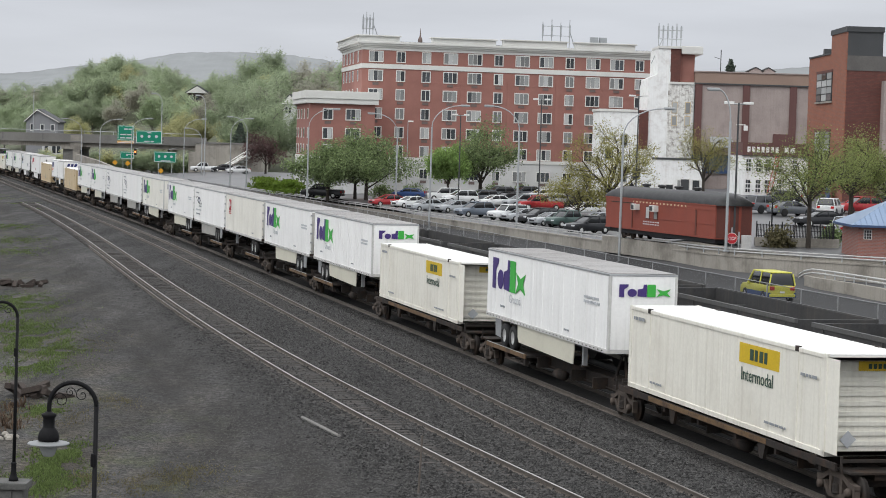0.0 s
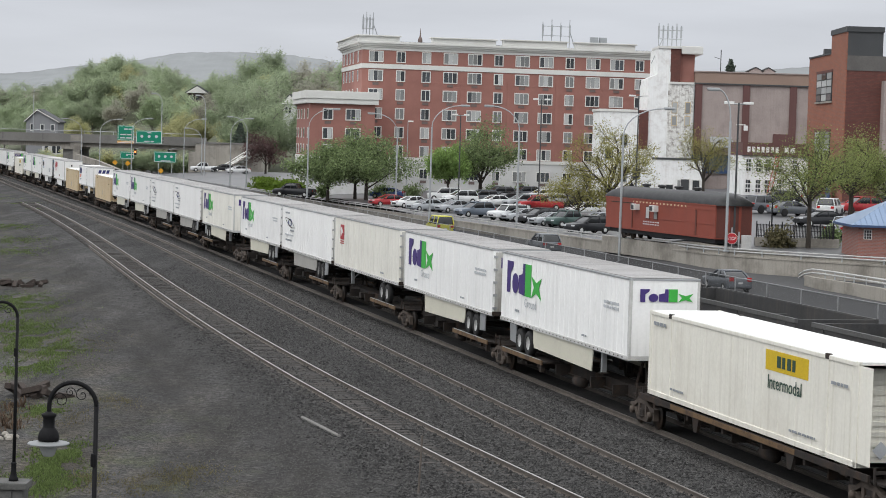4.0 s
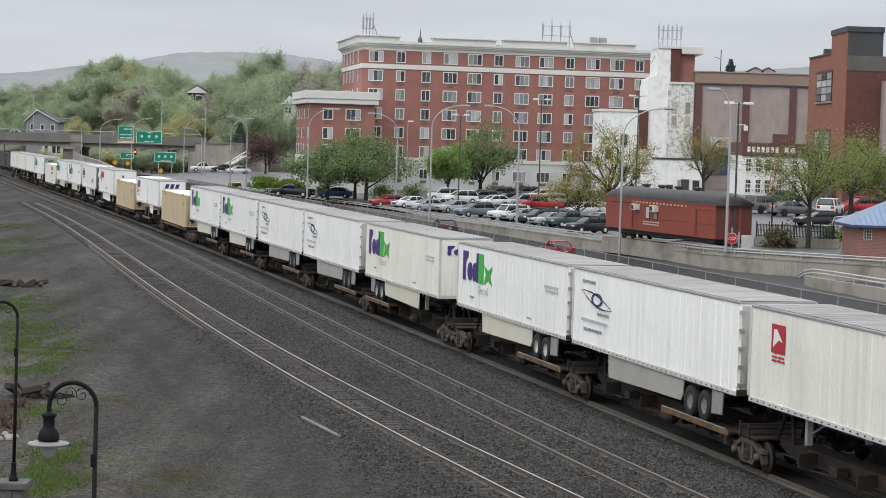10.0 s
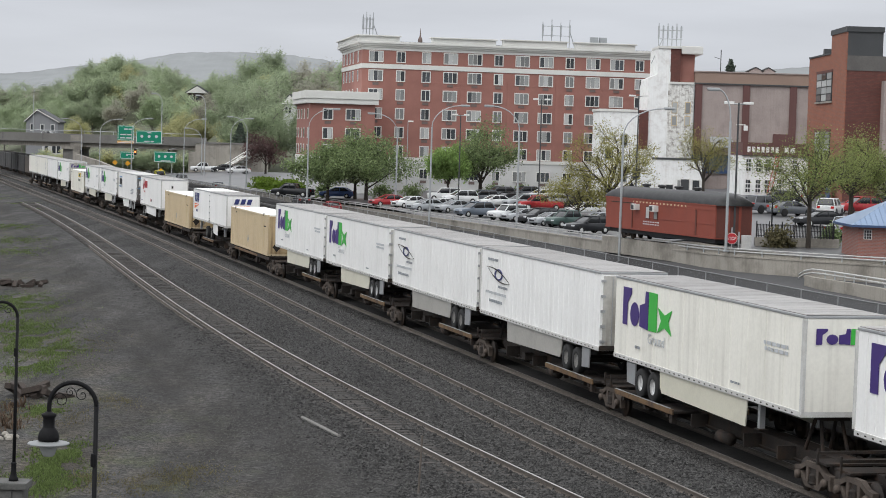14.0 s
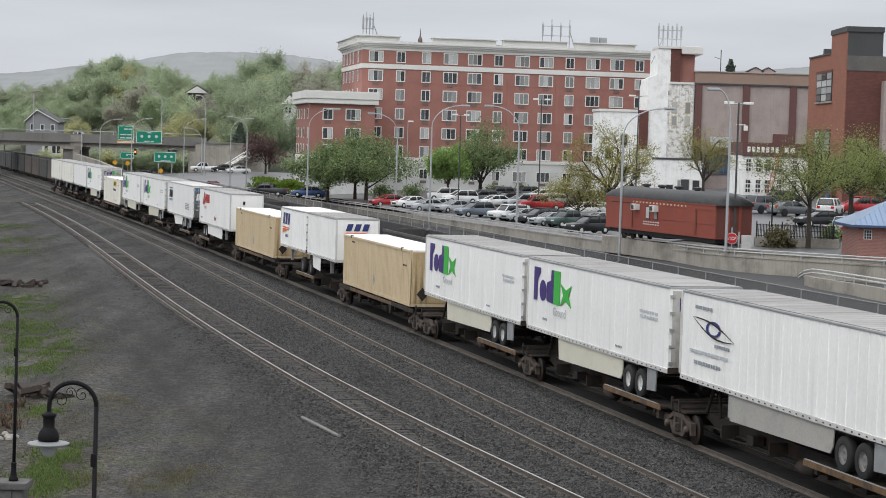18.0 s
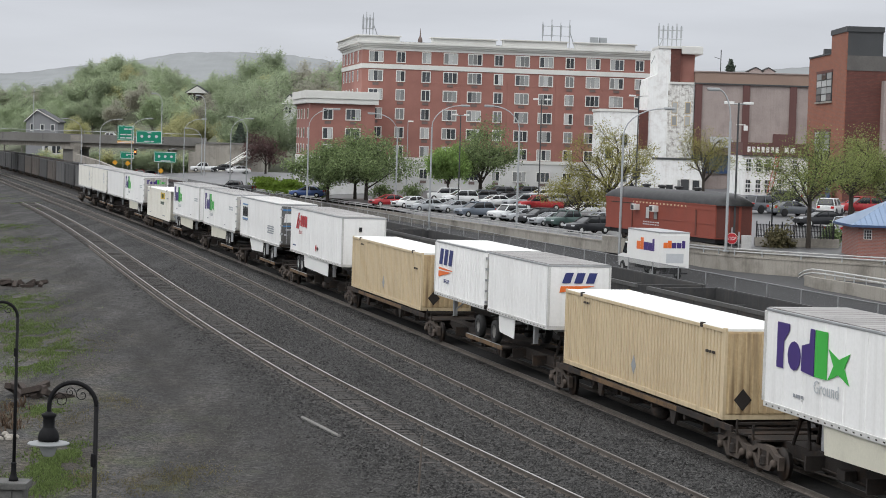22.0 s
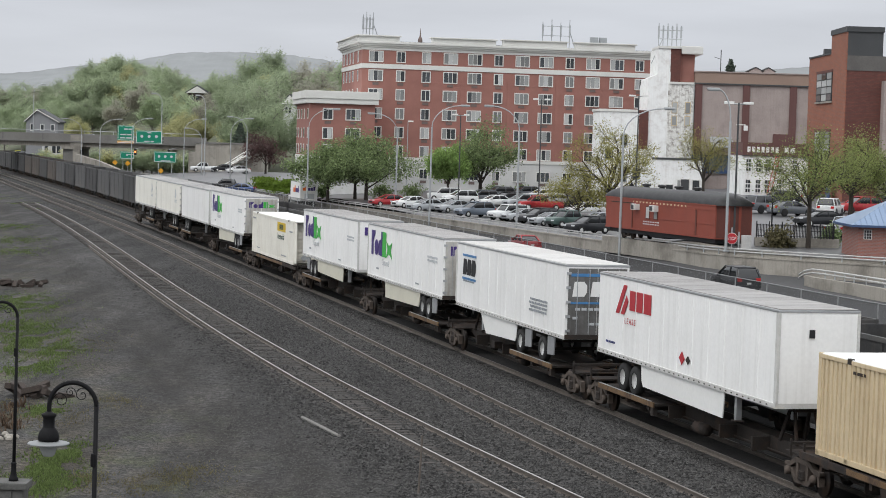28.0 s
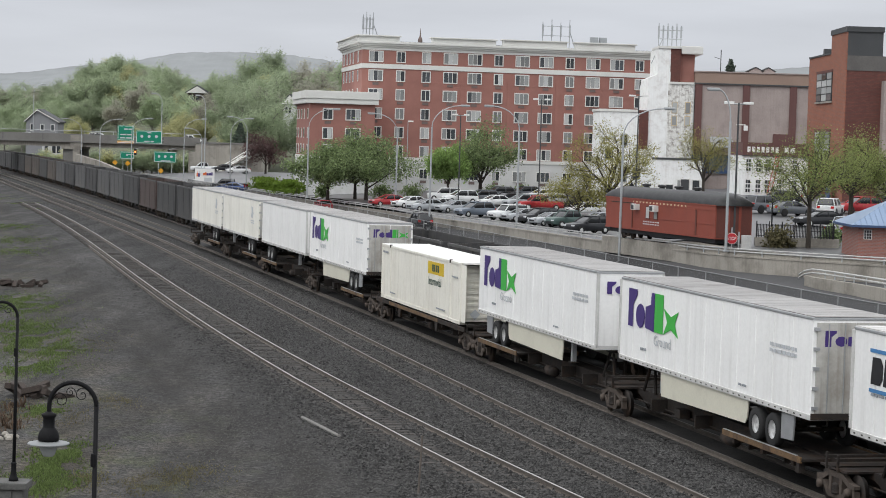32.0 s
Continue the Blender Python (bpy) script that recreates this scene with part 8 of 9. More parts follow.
def ridge():
    """Ridge far behind the town, a plain backdrop with its mist painted as pale colour and glow."""
    bm = bmesh.new()
    y = 2600.0
    pts = [(-700, 150), (-60, 134), (40, 128), (120, 118), (170, 112), (230, 108), (290, 97), (330, 93), (420, 93), (500, 98), (560, 106), (640, 120), (800, 150), (1000, 150), (1180, 135), (1300, 126), (1380, 122), (1440, 117), (1520, 108), (1620, 100), (1900, 95), (2600, 120)]
    lo, hi = [], []
    rnd = random.Random(2)
    xs = np.linspace(-700, 2600, 260)
    for px in xs:
        top = np.interp(px, [p[0] for p in pts], [p[1] for p in pts]) + 1.6 * noise.noise((px * 0.06, 0, 0)) + 1.0 * noise.noise((px * 0.35, 3, 0))
        hor = 248.4 + (px - 784) * 0.0305
        x = (px - 784) / 3654 * y
        lo.append(bm.verts.new((x, y - 500, -2)))
        hi.append(bm.verts.new((x, y, 8.81 + (hor - top) * y / 3654)))
    for i in range(len(xs) - 1):
        bm.faces.new((lo[i], lo[i + 1], hi[i + 1], hi[i]))
    bmesh.ops.recalc_face_normals(bm, faces=bm.faces[:])
    # no mist in the air: grey base and emission give the haze
    m = mat("painted_mist_ridge", (0.20, 0.21, 0.215), 1.0, 0, 0.12, 0.004, 0.03, 0.0, spec=0.0, glow=0.36)
    solid("backdrop", bm, m, "distant wooded ridge with mist painted as a pale glow", "ridge", kind="structure")


ridge()


def conifer(x, y, z, h):
    t = thing("conifer", pose(x, y, z), "dark green spruce behind the rooftops", "tree")
    part("trunk", tube((0, 0, 0), (0, 0, h), 0.25, 0.03, 8), M["bark"], t)
    rnd = random.Random(4)
    pts = []
    for k in range(1500):
        a = rnd.random() ** 0.6
        r = (1 - a) * h * 0.48 * (0.72 + 0.28 * math.sin(a * 75)) * rnd.random() ** 0.4
        w = rnd.uniform(0, 2 * math.pi)
        pts.append(Vector((r * math.cos(w), r * math.sin(w), h * (0.12 + 0.88 * a))))
    part("foliage", leaf_mesh("foliage", pts, 5, 0.2, 0.12, M["leaf_conifer"], 4), None, t)


conifer(44.9, 330.0, 0.9, 22.0)
conifer(-44.0, 441.0, 2.0, 9.0)


# ---- yard clutter ----
def tufts(name, spots, count, height, material, label, seed):
    rng = np.random.default_rng(seed)
    vs, fs = [], []
    for x, y, r in spots:
        for _ in range(count):
            px, py = x + rng.normal(0, r), y + rng.normal(0, r * 2.2)
            thick = noise.noise((px * 1.3, py * 0.7, seed)) + 0.75
            if thick < 0.45:
                continue
            for b in range(3):
                a, w, h = rng.uniform(0, 6.28), rng.uniform(0.012, 0.03), height * rng.uniform(0.4, 1.2) * thick
                dx, dy = math.cos(a), math.sin(a)
                i = len(vs)
                vs += [(px - dy * w, py + dx * w, -0.24), (px + dy * w, py - dx * w, -0.24), (px + dx * h * 0.5, py + dy * h * 0.5, -0.22 + h)]
                fs.append((i, i + 1, i + 2))
    me = bpy.data.meshes.new(name)
    me.from_pydata(vs, [], fs)
    me.materials.append(material)
    tagged(new(name, me), label, "grass", kind="stuff")


GRASS_SPOTS = [(-20.9, 102.9, 1.0), (-17.8, 90.3, 1.0), (-17.6, 85.3, 0.8), (-15.8, 83.6, 0.8), (-15.3, 77.4, 0.7), (-22.2, 107.9, 1.0), (-10.3, 54.3, 0.45), (-10.4, 57.2, 0.45), (-12.6, 65.7, 0.3), (-9.9, 51.9, 0.4), (-19.1, 94.0, 1.0), (-39.5, 187.0, 1.6), (-34.6, 164.5, 1.6), (-31.5, 150.0, 1.4), (-58.0, 272.0, 1.2), (-54.1, 259.6, 1.1), (-49.8, 245.3, 1.0), (-45.0, 229.5, 0.8)]
DRY_SPOTS = [(-10.7, 68.4, 0.4), (-6.6, 54.1, 0.5), (-7.4, 52.6, 0.45), (-9.0, 52.7, 0.4), (-11.9, 64.0, 0.5), (-13.9, 66.2, 0.5), (-15.6, 86.0, 1.0)]
tufts("grass_patch", GRASS_SPOTS, 1500, 0.085, M["grass"], "patches of rough green grass on the gravel", 1)
tufts("dry_grass_patch", DRY_SPOTS, 520, 0.05, M["dry_grass"], "thin patches of dry yellowish weeds", 2)


def stones(name, n, u0, u1, l0, l1, z, size, material, label, seed, near=0.0):
    rng = np.random.default_rng(seed)
    u = u0 + (u1 - u0) * rng.beta(1.0, 2.6, n)
    lat = rng.uniform(l0, l1, n)
    lat = np.where(lat < l0 + 2.0, lat - np.abs(rng.normal(0, 0.9, n)), lat)
    b = -0.262 - 0.0001 * (u - 76.2)
    k = 1 / np.hypot(1, b)
    z = z + np.interp(lat, [-14.0, -12.0, -4.2, -3.1, -2.3, -1.2, -0.3, 0.4], [-0.05, -0.01, 0.0, -0.04, -0.30, -0.70, -0.96, -1.0])
    x = 5.80 - 0.262 * (u - 76.2) - 0.00005 * (u - 76.2) ** 2 + lat * k
    y = u - b * lat * k
    s = size * rng.uniform(0.5, 1.4, (n, 1))
    oct_ = np.array([(1, 0, 0), (0, 1, 0), (-1, 0, 0), (0, -1, 0), (0, 0, 0.75)], float)
    ang = rng.uniform(0, 6.28, n)
    ca, sa = np.cos(ang), np.sin(ang)
    shape = oct_[None] * (1 + rng.normal(0, 0.25, (n, 5, 1)))
    v = np.empty((n, 5, 3))
    v[:, :, 0] = shape[:, :, 0] * ca[:, None] - shape[:, :, 1] * sa[:, None]
    v[:, :, 1] = shape[:, :, 0] * sa[:, None] + shape[:, :, 1] * ca[:, None]
    v[:, :, 2] = shape[:, :, 2] + shape[:, :, 0] * rng.uniform(-0.4, 0.4, (n, 1))
    v = v * s[:, None, :] + np.stack([x, y, z + rng.uniform(-0.02, 0.03, n)], 1)[:, None, :]
    f = np.array([(0, 1, 4), (1, 2, 4), (2, 3, 4), (3, 0, 4)])
    faces = (f[None] + 5 * np.arange(n)[:, None, None]).reshape(-1, 3)
    me = bpy.data.meshes.new(name)
    me.from_pydata(v.reshape(-1, 3).tolist(), [], faces.tolist())
    me.materials.append(material)
    tagged(new(name, me), label, "ballast", kind="stuff")


stones("ballast_stones", 125000, 44, 150, -11.8, 0.25, -0.155, 0.042, M["ballast"], "loose dark crushed-stone ballast between the tracks", 5)
stones("yard_stones", 36000, 40, 190, -17.5, -12.0, -0.165, 0.026, M["yard_stone"], "loose gravel and cinders across the yard", 6)

sp_ = thing("spare_rail", pose(0, 0, 0), "rusty spare rail lying beside the yard track", "rail")
build_rail(lambda u: lat_near(u) - 1.2, -0.02, 96, 160, sp_, M["rail_rusty"])
tm = thing("old_rail", pose(0, 0, 0), "worn grey length of rail lying on the gravel", "rail")
part("rail", tube((-4.31, 65.3, -0.14), (-2.94, 61.45, -0.14), 0.06, n=6), M["bridge_conc"], tm)
st = thing("marker_stake", pose(-0.44, 52.1, -0.25), "thin rusty marker stake in the ballast", "stake")
part("stake", tube((0, 0, 0), (0.06, 0, 1.55), 0.03, n=6), M["rail_side"], st)
for (x, y, r, n_, s_) in ((-24.3, 117.0, 0.9, 16, 1), (-13.8, 69.0, 0.5, 12, 2)):
    d_ = thing("timber_heap", pose(x, y, -0.25), "heap of rotten dark railway timbers", "debris", "timber heaps")
    rnd = random.Random(s_)
    for k in range(n_):
        a = rnd.uniform(0, 180)
        part("timber", box(-0.36, -0.11, 0, 0.36, 0.11, 0.2, 0.03), M["wood_old"], d_, at=pose(rnd.gauss(0, r), rnd.gauss(0, r * 0.6), rnd.uniform(-0.05, 0.25), rnd.uniform(-20, 20), rnd.uniform(-25, 25), a))


# tall dead weeds and a heap of pale stones by the stair
tufts("tall_weeds", [(-13.5, 63.6, 0.2), (-13.6, 66.3, 0.2), (-13.6, 62.0, 0.2), (-12.9, 62.0, 0.25)], 70, 0.28, mat("dead_weed_stalk", (0.10, 0.07, 0.05), 0.9, 0, 0.2, 0.5, 6, 0.0, island=0.5, spec=0.1), "tall dead brown weeds by the stair", 8)
rnd = random.Random(12)
heap = thing("stone_heap", pose(-12.5, 59.3, -0.24), "small heap of pale broken stones", "stones")
for k in range(9):
    part("stone", lathe([(0.02, 0.12), (0.08, 0.1), (0.11, 0.04), (0.08, 0.0)], 6), M["concrete"], heap, at=pose(rnd.gauss(-0.1, 0.16), rnd.gauss(0, 0.4), rnd.uniform(0, 0.05), rnd.uniform(-30, 30), rnd.uniform(-30, 30), rnd.uniform(0, 360)))


def lantern_post(x, y, z, h):
    s = thing("lantern_post", pose(x, y, z), "short black lantern post by the iron fence", "lamp post", "lantern posts")
    part("pole", tube((0, 0, 0), (0, 0, h - 0.5), 0.06, 0.05, 8), M["lamp_black"], s)
    part("lantern", lathe([(0.08, 0.0), (0.16, 0.32), (0.16, 0.34), (0.08, 0.34)], 6), M["lamp_glass"], s, "frosted lantern", at=pose(0, 0, h - 0.55))
    part("lantern_cap", lathe([(0.3, 0.0), (0.3, 0.03), (0.1, 0.25), (0.02, 0.42)], 8), M["lamp_black"], s, at=pose(0, 0, h - 0.22))


lantern_post(26.7, 168.0, 1.1, 4.6)
lantern_post(24.9, 205.0, 0.6, 4.3)
lantern_post(18.1, 200.0, 0.5, 4.6)
# ---- vehicles ----
# Local frame: x forward from the rear bumper, z from the road.
SHAPES = {
    "sedan": dict(L=4.8, W=1.82, H=1.46, low=[(0.0, 0.45), (0.03, 0.85), (0.15, 1.0), (0.9, 1.02), (1.2, 1.0), (3.4, 0.98), (4.4, 0.86), (4.75, 0.72), (4.8, 0.45), (4.6, 0.25), (0.15, 0.25)], cab=[(0.55, 1.0), (1.25, 1.40), (1.7, 1.46), (2.5, 1.45), (3.5, 0.97)], wheels=(0.95, 3.85), r=0.33),
    "suv": dict(L=4.75, W=1.9, H=1.75, low=[(0.0, 0.45), (0.02, 1.0), (0.1, 1.12), (1.2, 1.12), (3.5, 1.1), (4.5, 1.0), (4.72, 0.85), (4.75, 0.5), (4.6, 0.3), (0.15, 0.3)], cab=[(0.12, 1.1), (0.42, 1.68), (0.8, 1.75), (2.5, 1.74), (3.5, 1.1)], wheels=(0.9, 3.8), r=0.37),
    "jeep": dict(L=4.6, W=1.92, H=1.78, low=[(0.0, 0.5), (0.0, 1.05), (0.08, 1.15), (3.4, 1.13), (4.5, 1.05), (4.6, 0.9), (4.6, 0.5), (4.45, 0.32), (0.15, 0.32)], cab=[(0.06, 1.13), (0.2, 1.74), (0.5, 1.78), (2.7, 1.76), (3.25, 1.12)], wheels=(0.85, 3.65), r=0.38),
    "pickup": dict(L=5.7, W=1.98, H=1.85, low=[(0.0, 0.55), (0.0, 1.15), (0.05, 1.2), (2.1, 1.2), (4.3, 1.18), (5.5, 1.08), (5.68, 0.9), (5.7, 0.5), (5.5, 0.35), (0.15, 0.35)], cab=[(2.1, 1.19), (2.3, 1.8), (2.6, 1.85), (3.7, 1.83), (4.4, 1.18)], wheels=(1.05, 4.6), r=0.39),
    "van": dict(L=4.7, W=1.95, H=1.95, low=[(0.0, 0.45), (0.0, 1.05), (0.05, 1.15), (3.2, 1.13), (4.4, 1.05), (4.65, 0.85), (4.7, 0.5), (4.5, 0.3), (0.15, 0.3)], cab=[(0.04, 1.13), (0.12, 1.86), (0.4, 1.95), (2.9, 1.93), (3.5, 1.12)], wheels=(0.85, 3.75), r=0.36),
}
CAR_ME = {}


def car_meshes(kind):
    if kind in CAR_ME:
        return CAR_ME[kind]
    S = SHAPES[kind]
    w = S["W"] / 2

    def loft(pts, half, tuck_top, z_lo, z_hi):
        """Rounded body: the side outline with its corners cut, swept across with a crowned section."""
        for _ in range(2):
            cut = []
            for (ax, az), (bx, bz) in zip(pts, pts[1:] + pts[:1]):
                cut += [(ax * 0.8 + bx * 0.2, az * 0.8 + bz * 0.2), (ax * 0.2 + bx * 0.8, az * 0.2 + bz * 0.8)]
            pts = cut
        bm = bmesh.new()
        rings = []
        cx = S["L"] / 2
        for y, sx, dz in ((-1, 0.95, 0.90), (-0.975, 0.975, 0.95), (-0.9, 0.99, 0.98), (-0.6, 1.0, 0.995), (0, 1.004, 1.0), (0.6, 1.0, 0.995), (0.9, 0.99, 0.98), (0.975, 0.975, 0.95), (1, 0.95, 0.90)):
            ring = []
            for x, z in pts:
                t = (z - z_lo) / max(0.01, z_hi - z_lo)
                narrow = 1 - tuck_top * max(0, t)
                ring.append(bm.verts.new((cx + (x - cx) * sx, y * half * narrow, z_lo + (z - z_lo) * dz)))
            rings.append(ring)
        n = len(pts)
        for a, b in zip(rings[:-1], rings[1:]):
            for i in range(n):
                bm.faces.new((a[i], a[(i + 1) % n], b[(i + 1) % n], b[i]))
        bm.faces.new(rings[0])
        bm.faces.new(rings[-1])
        bmesh.ops.recalc_face_normals(bm, faces=bm.faces[:])
        return bm

    zl, zh = min(z for _, z in S["cab"]), S["H"]
    body = mesh_of("body", loft(S["low"], w, 0.04, 0.25, zl), PAINT["white"], True)
    glass = mesh_of("cabin_glass", loft([(c0[0], c0[1] - 0.12) for c0 in S["cab"][:1]] + S["cab"] + [(S["cab"][-1][0], S["cab"][-1][1] - 0.12)], w * 0.95, 0.2, zl - 0.12, zh), M["car_glass"], True)
    c = S["cab"]
    rx0, rx1 = c[1][0] + 0.1, c[-2][0] + 0.05
    roof = mesh_of("roof", box(rx0, -w * 0.74, zh - 0.07, rx1, w * 0.74, zh + 0.02, 0.035), PAINT["white"], True)
    pillars = []
    for y in (-1, 1):
        for i, (a, b) in enumerate(((c[0], c[1]), (c[-1], c[-2]))):
            pillars.append(mesh_of("pillar", tube((a[0], y * w * 0.92, a[1]), (b[0], y * w * 0.77, b[1]), 0.055, 0.05, 5), PAINT["white"]))
        xm = (rx0 + rx1) / 2
        pillars.append(mesh_of("pillar", tube((xm, y * w * 0.925, zl), (xm, y * w * 0.775, zh - 0.02), 0.045, 0.045, 5), PAINT["white"]))
    r = S["r"]
    tyre = mesh_of("tyre", lathe([(r * 0.55, -0.1), (r * 0.95, -0.11), (r, -0.06), (r, 0.06), (r * 0.95, 0.11), (r * 0.55, 0.1)], 14, "y", caps=False), M["rubber"], True)
    rim = mesh_of("rim", lathe([(0.02, -0.09), (r * 0.3, -0.1), (r * 0.6, -0.08), (r * 0.62, 0.05), (0.02, 0.05)], 10, "y"), M["rim"], True)
    CAR_ME[kind] = (body, glass, roof, pillars, tyre, rim)
    return CAR_ME[kind]


TINT = {}


def tinted(me, colour):
    key = (me.name, colour)
    if key not in TINT:
        m2 = me.copy()
        m2.materials.clear()
        m2.materials.append(PAINT[colour])
        TINT[key] = m2
    return TINT[key]


def car(kind, colour, m, label, group="parked cars", lower=None):
    S = SHAPES[kind]
    body, glass, roof, pillars, tyre, rim = car_meshes(kind)
    c = thing({"pickup": "pickup_truck", "suv": "suv", "jeep": "suv", "van": "van"}.get(kind, "car"), m, label, "car" if kind != "pickup" else "pickup truck", group)
    b = part("body", tinted(body, colour), None, c)
    part("cabin_glass", glass, None, c, "dark glazed cabin")
    part("roof", tinted(roof, colour), None, c)
    for p in pillars:
        part("pillar", tinted(p, colour), None, c)
    w = S["W"] / 2
    for x in S["wheels"]:
        for y in (-w + 0.09, w - 0.09):
            t = part("wheel", tyre, None, c, at=pose(x, y, S["r"], 0, 0, 0 if y < 0 else 180))
            part("rim", rim, None, t)
            if y < 0:
                part("wheel_arch", lathe([(S["r"] * 1.18, -0.02), (S["r"] * 1.18, 0.02), (0.05, 0.02), (0.05, -0.02)], 14, "y"), M["black"], b, at=pose(x, y - 0.085, S["r"] + 0.03))
    L = S["L"]
    zf = 0.72
    for y in (-w * 0.72, w * 0.72):
        part("headlight", box(L - 0.14, y - 0.2, zf, L + 0.012, y + 0.2, zf + 0.14, 0.02), M["head_lamp"], c)
        part("tail_light", box(-0.012, y - 0.16, zf + 0.08, 0.1, y + 0.16, zf + 0.34, 0.02), M["tail_lamp"], c)
        part("mirror", box(S["cab"][-1][0] - 0.45, y * 1.42 - 0.09, 1.0, S["cab"][-1][0] - 0.25, y * 1.42 + 0.09, 1.16, 0.03), tinted(roof, colour).materials[0], c)
    part("grille", box(L - 0.06, -w * 0.5, 0.5, L + 0.008, w * 0.5, 0.68), M["black"], c)
    part("licence_plate", box(-0.016, -0.16, 0.62, 0.01, 0.16, 0.74), M["sign_white"], c)
    part("rear_bumper", box(-0.04, -w * 0.92, 0.38, 0.12, w * 0.92, 0.56, 0.03), M["black"] if kind in ("pickup", "jeep") else tinted(roof, colour).materials[0], c)
    if kind == "pickup":
        part("load_bed", box(0.1, -w * 0.84, 1.195, 2.0, w * 0.84, 1.206), M["black"], c)
    if lower:
        part("lower_panel", box(0.02, -w - 0.008, 0.32, L * 0.8, w + 0.008, 0.66), PAINT[lower], c, "blue lower body")
    return c


def at_lot(kind, x, y, deg):
    """Centre of the car on the sloping lot, heading in degrees."""
    L = SHAPES[kind]["L"]
    a = radians(deg)
    return pose(x - L / 2 * math.cos(a), y - L / 2 * math.sin(a), lot_z(x, y), 0, 0, deg)


PARKED = [
    ("jeep", "white", -0.1, 278.0, 182, "white SUV parked by the apartment wall"), ("suv", "white", 2.0, 271.5, 200, "white SUV in the parking lot"),
    ("suv", "grey", 4.8, 275.5, 205, "dark grey SUV in the parking lot"), ("sedan", "white", 6.4, 266.5, 205, "white sedan in the parking lot"),
    ("suv", "black", 8.1, 271.0, 215, "black SUV in the parking lot"), ("suv", "silver", 9.9, 265.5, 208, "silver-grey SUV in the parking lot"),
    ("pickup", "red", 12.1, 259.5, 190, "red pickup truck in the parking lot"), ("sedan", "white", -4.2, 255.0, 212, "white sedan near the road wall"),
    ("sedan", "silver", -2.2, 248.3, 212, "silver sedan near the road wall"), ("sedan", "white", -0.6, 251.5, 212, "white hatchback near the road wall"),
    ("sedan", "silver", 1.2, 247.0, 212, "pale silver sedan near the road wall"), ("suv", "slate", 3.5, 238.0, 212, "blue-grey SUV near the road wall"),
    ("jeep", "white", 7.2, 232.6, 212, "boxy white SUV near the road wall"), ("sedan", "silver", 8.7, 231.2, 212, "silver hatchback near the road wall"),
    ("suv", "black", 10.4, 226.3, 212, "black crossover near the road wall"), ("sedan", "silver", 11.4, 221.6, 212, "pale blue-grey sedan near the road wall"),
    ("pickup", "green", 13.4, 218.6, 212, "dark green pickup near the road wall"), ("suv", "black", 14.4, 206.0, 212, "dark wagon beside the old railcar"),
    ("sedan", "white", 17.2, 251.0, 196, "white sedan under the budding tree"), ("sedan", "red", -7.0, 257.6, 205, "red hatchback near the street lamp"),
    ("suv", "grey", 11.2, 294.0, 205, "grey SUV by the apartment wall"), ("sedan", "white", 13.6, 292.0, 205, "white sedan by the apartment wall"),
    ("suv", "white", 16.0, 291.0, 205, "white SUV by the apartment wall"), ("sedan", "grey", 18.2, 289.0, 205, "grey sedan by the apartment wall"),
    ("suv", "silver", 20.6, 286.0, 205, "silver SUV by the apartment wall"), ("suv", "grey", 7.5, 290.0, 200, "grey SUV by the apartment wall"),
    ("sedan", "silver", 14.6, 276.0, 205, "silver sedan in the parking lot"), ("sedan", "black", 17.6, 272.0, 205, "black sedan in the parking lot"), ("suv", "white", 20.0, 266.0, 205, "white SUV in the parking lot"),
    ("sedan", "grey", 19.5, 232.0, 200, "dark grey sedan behind the railcar"), ("sedan", "silver", 17.0, 226.5, 206, "silver sedan behind the railcar"),
    ("suv", "grey", 32.2, 207.0, 35, "dark SUV seen from behind"), ("sedan", "grey", 34.2, 203.5, 28, "dark grey sedan by the white house"), ("sedan", "black", 36.6, 226.0, 185, "black sedan by the white house"),
    ("jeep", "white", 38.3, 205.0, 68, "white SUV with its rear turned"), ("suv", "red", 42.4, 211.0, 200, "red SUV by the brick loft"), ("sedan", "black", 47.4, 224.0, 190, "black sedan by the brick loft"),
    ("sedan", "black", 34.2, 187.8, 200, "black sedan behind the iron fence"), ("pickup", "silver", 33.6, 172.6, 60, "grey pickup with red tail lights"),
    ("pickup", "white", -48.8, 418.0, 190, "white pickup below the overpass"), ("sedan", "white", -40.2, 400.0, 200, "white sedan behind the hedge"), ("sedan", "black", -44.5, 414.0, 200, "black sedan below the overpass"),
]
for kind, colour, x, y, deg, label in PARKED:
    car(kind, colour, at_lot(kind, x, y, deg), label)


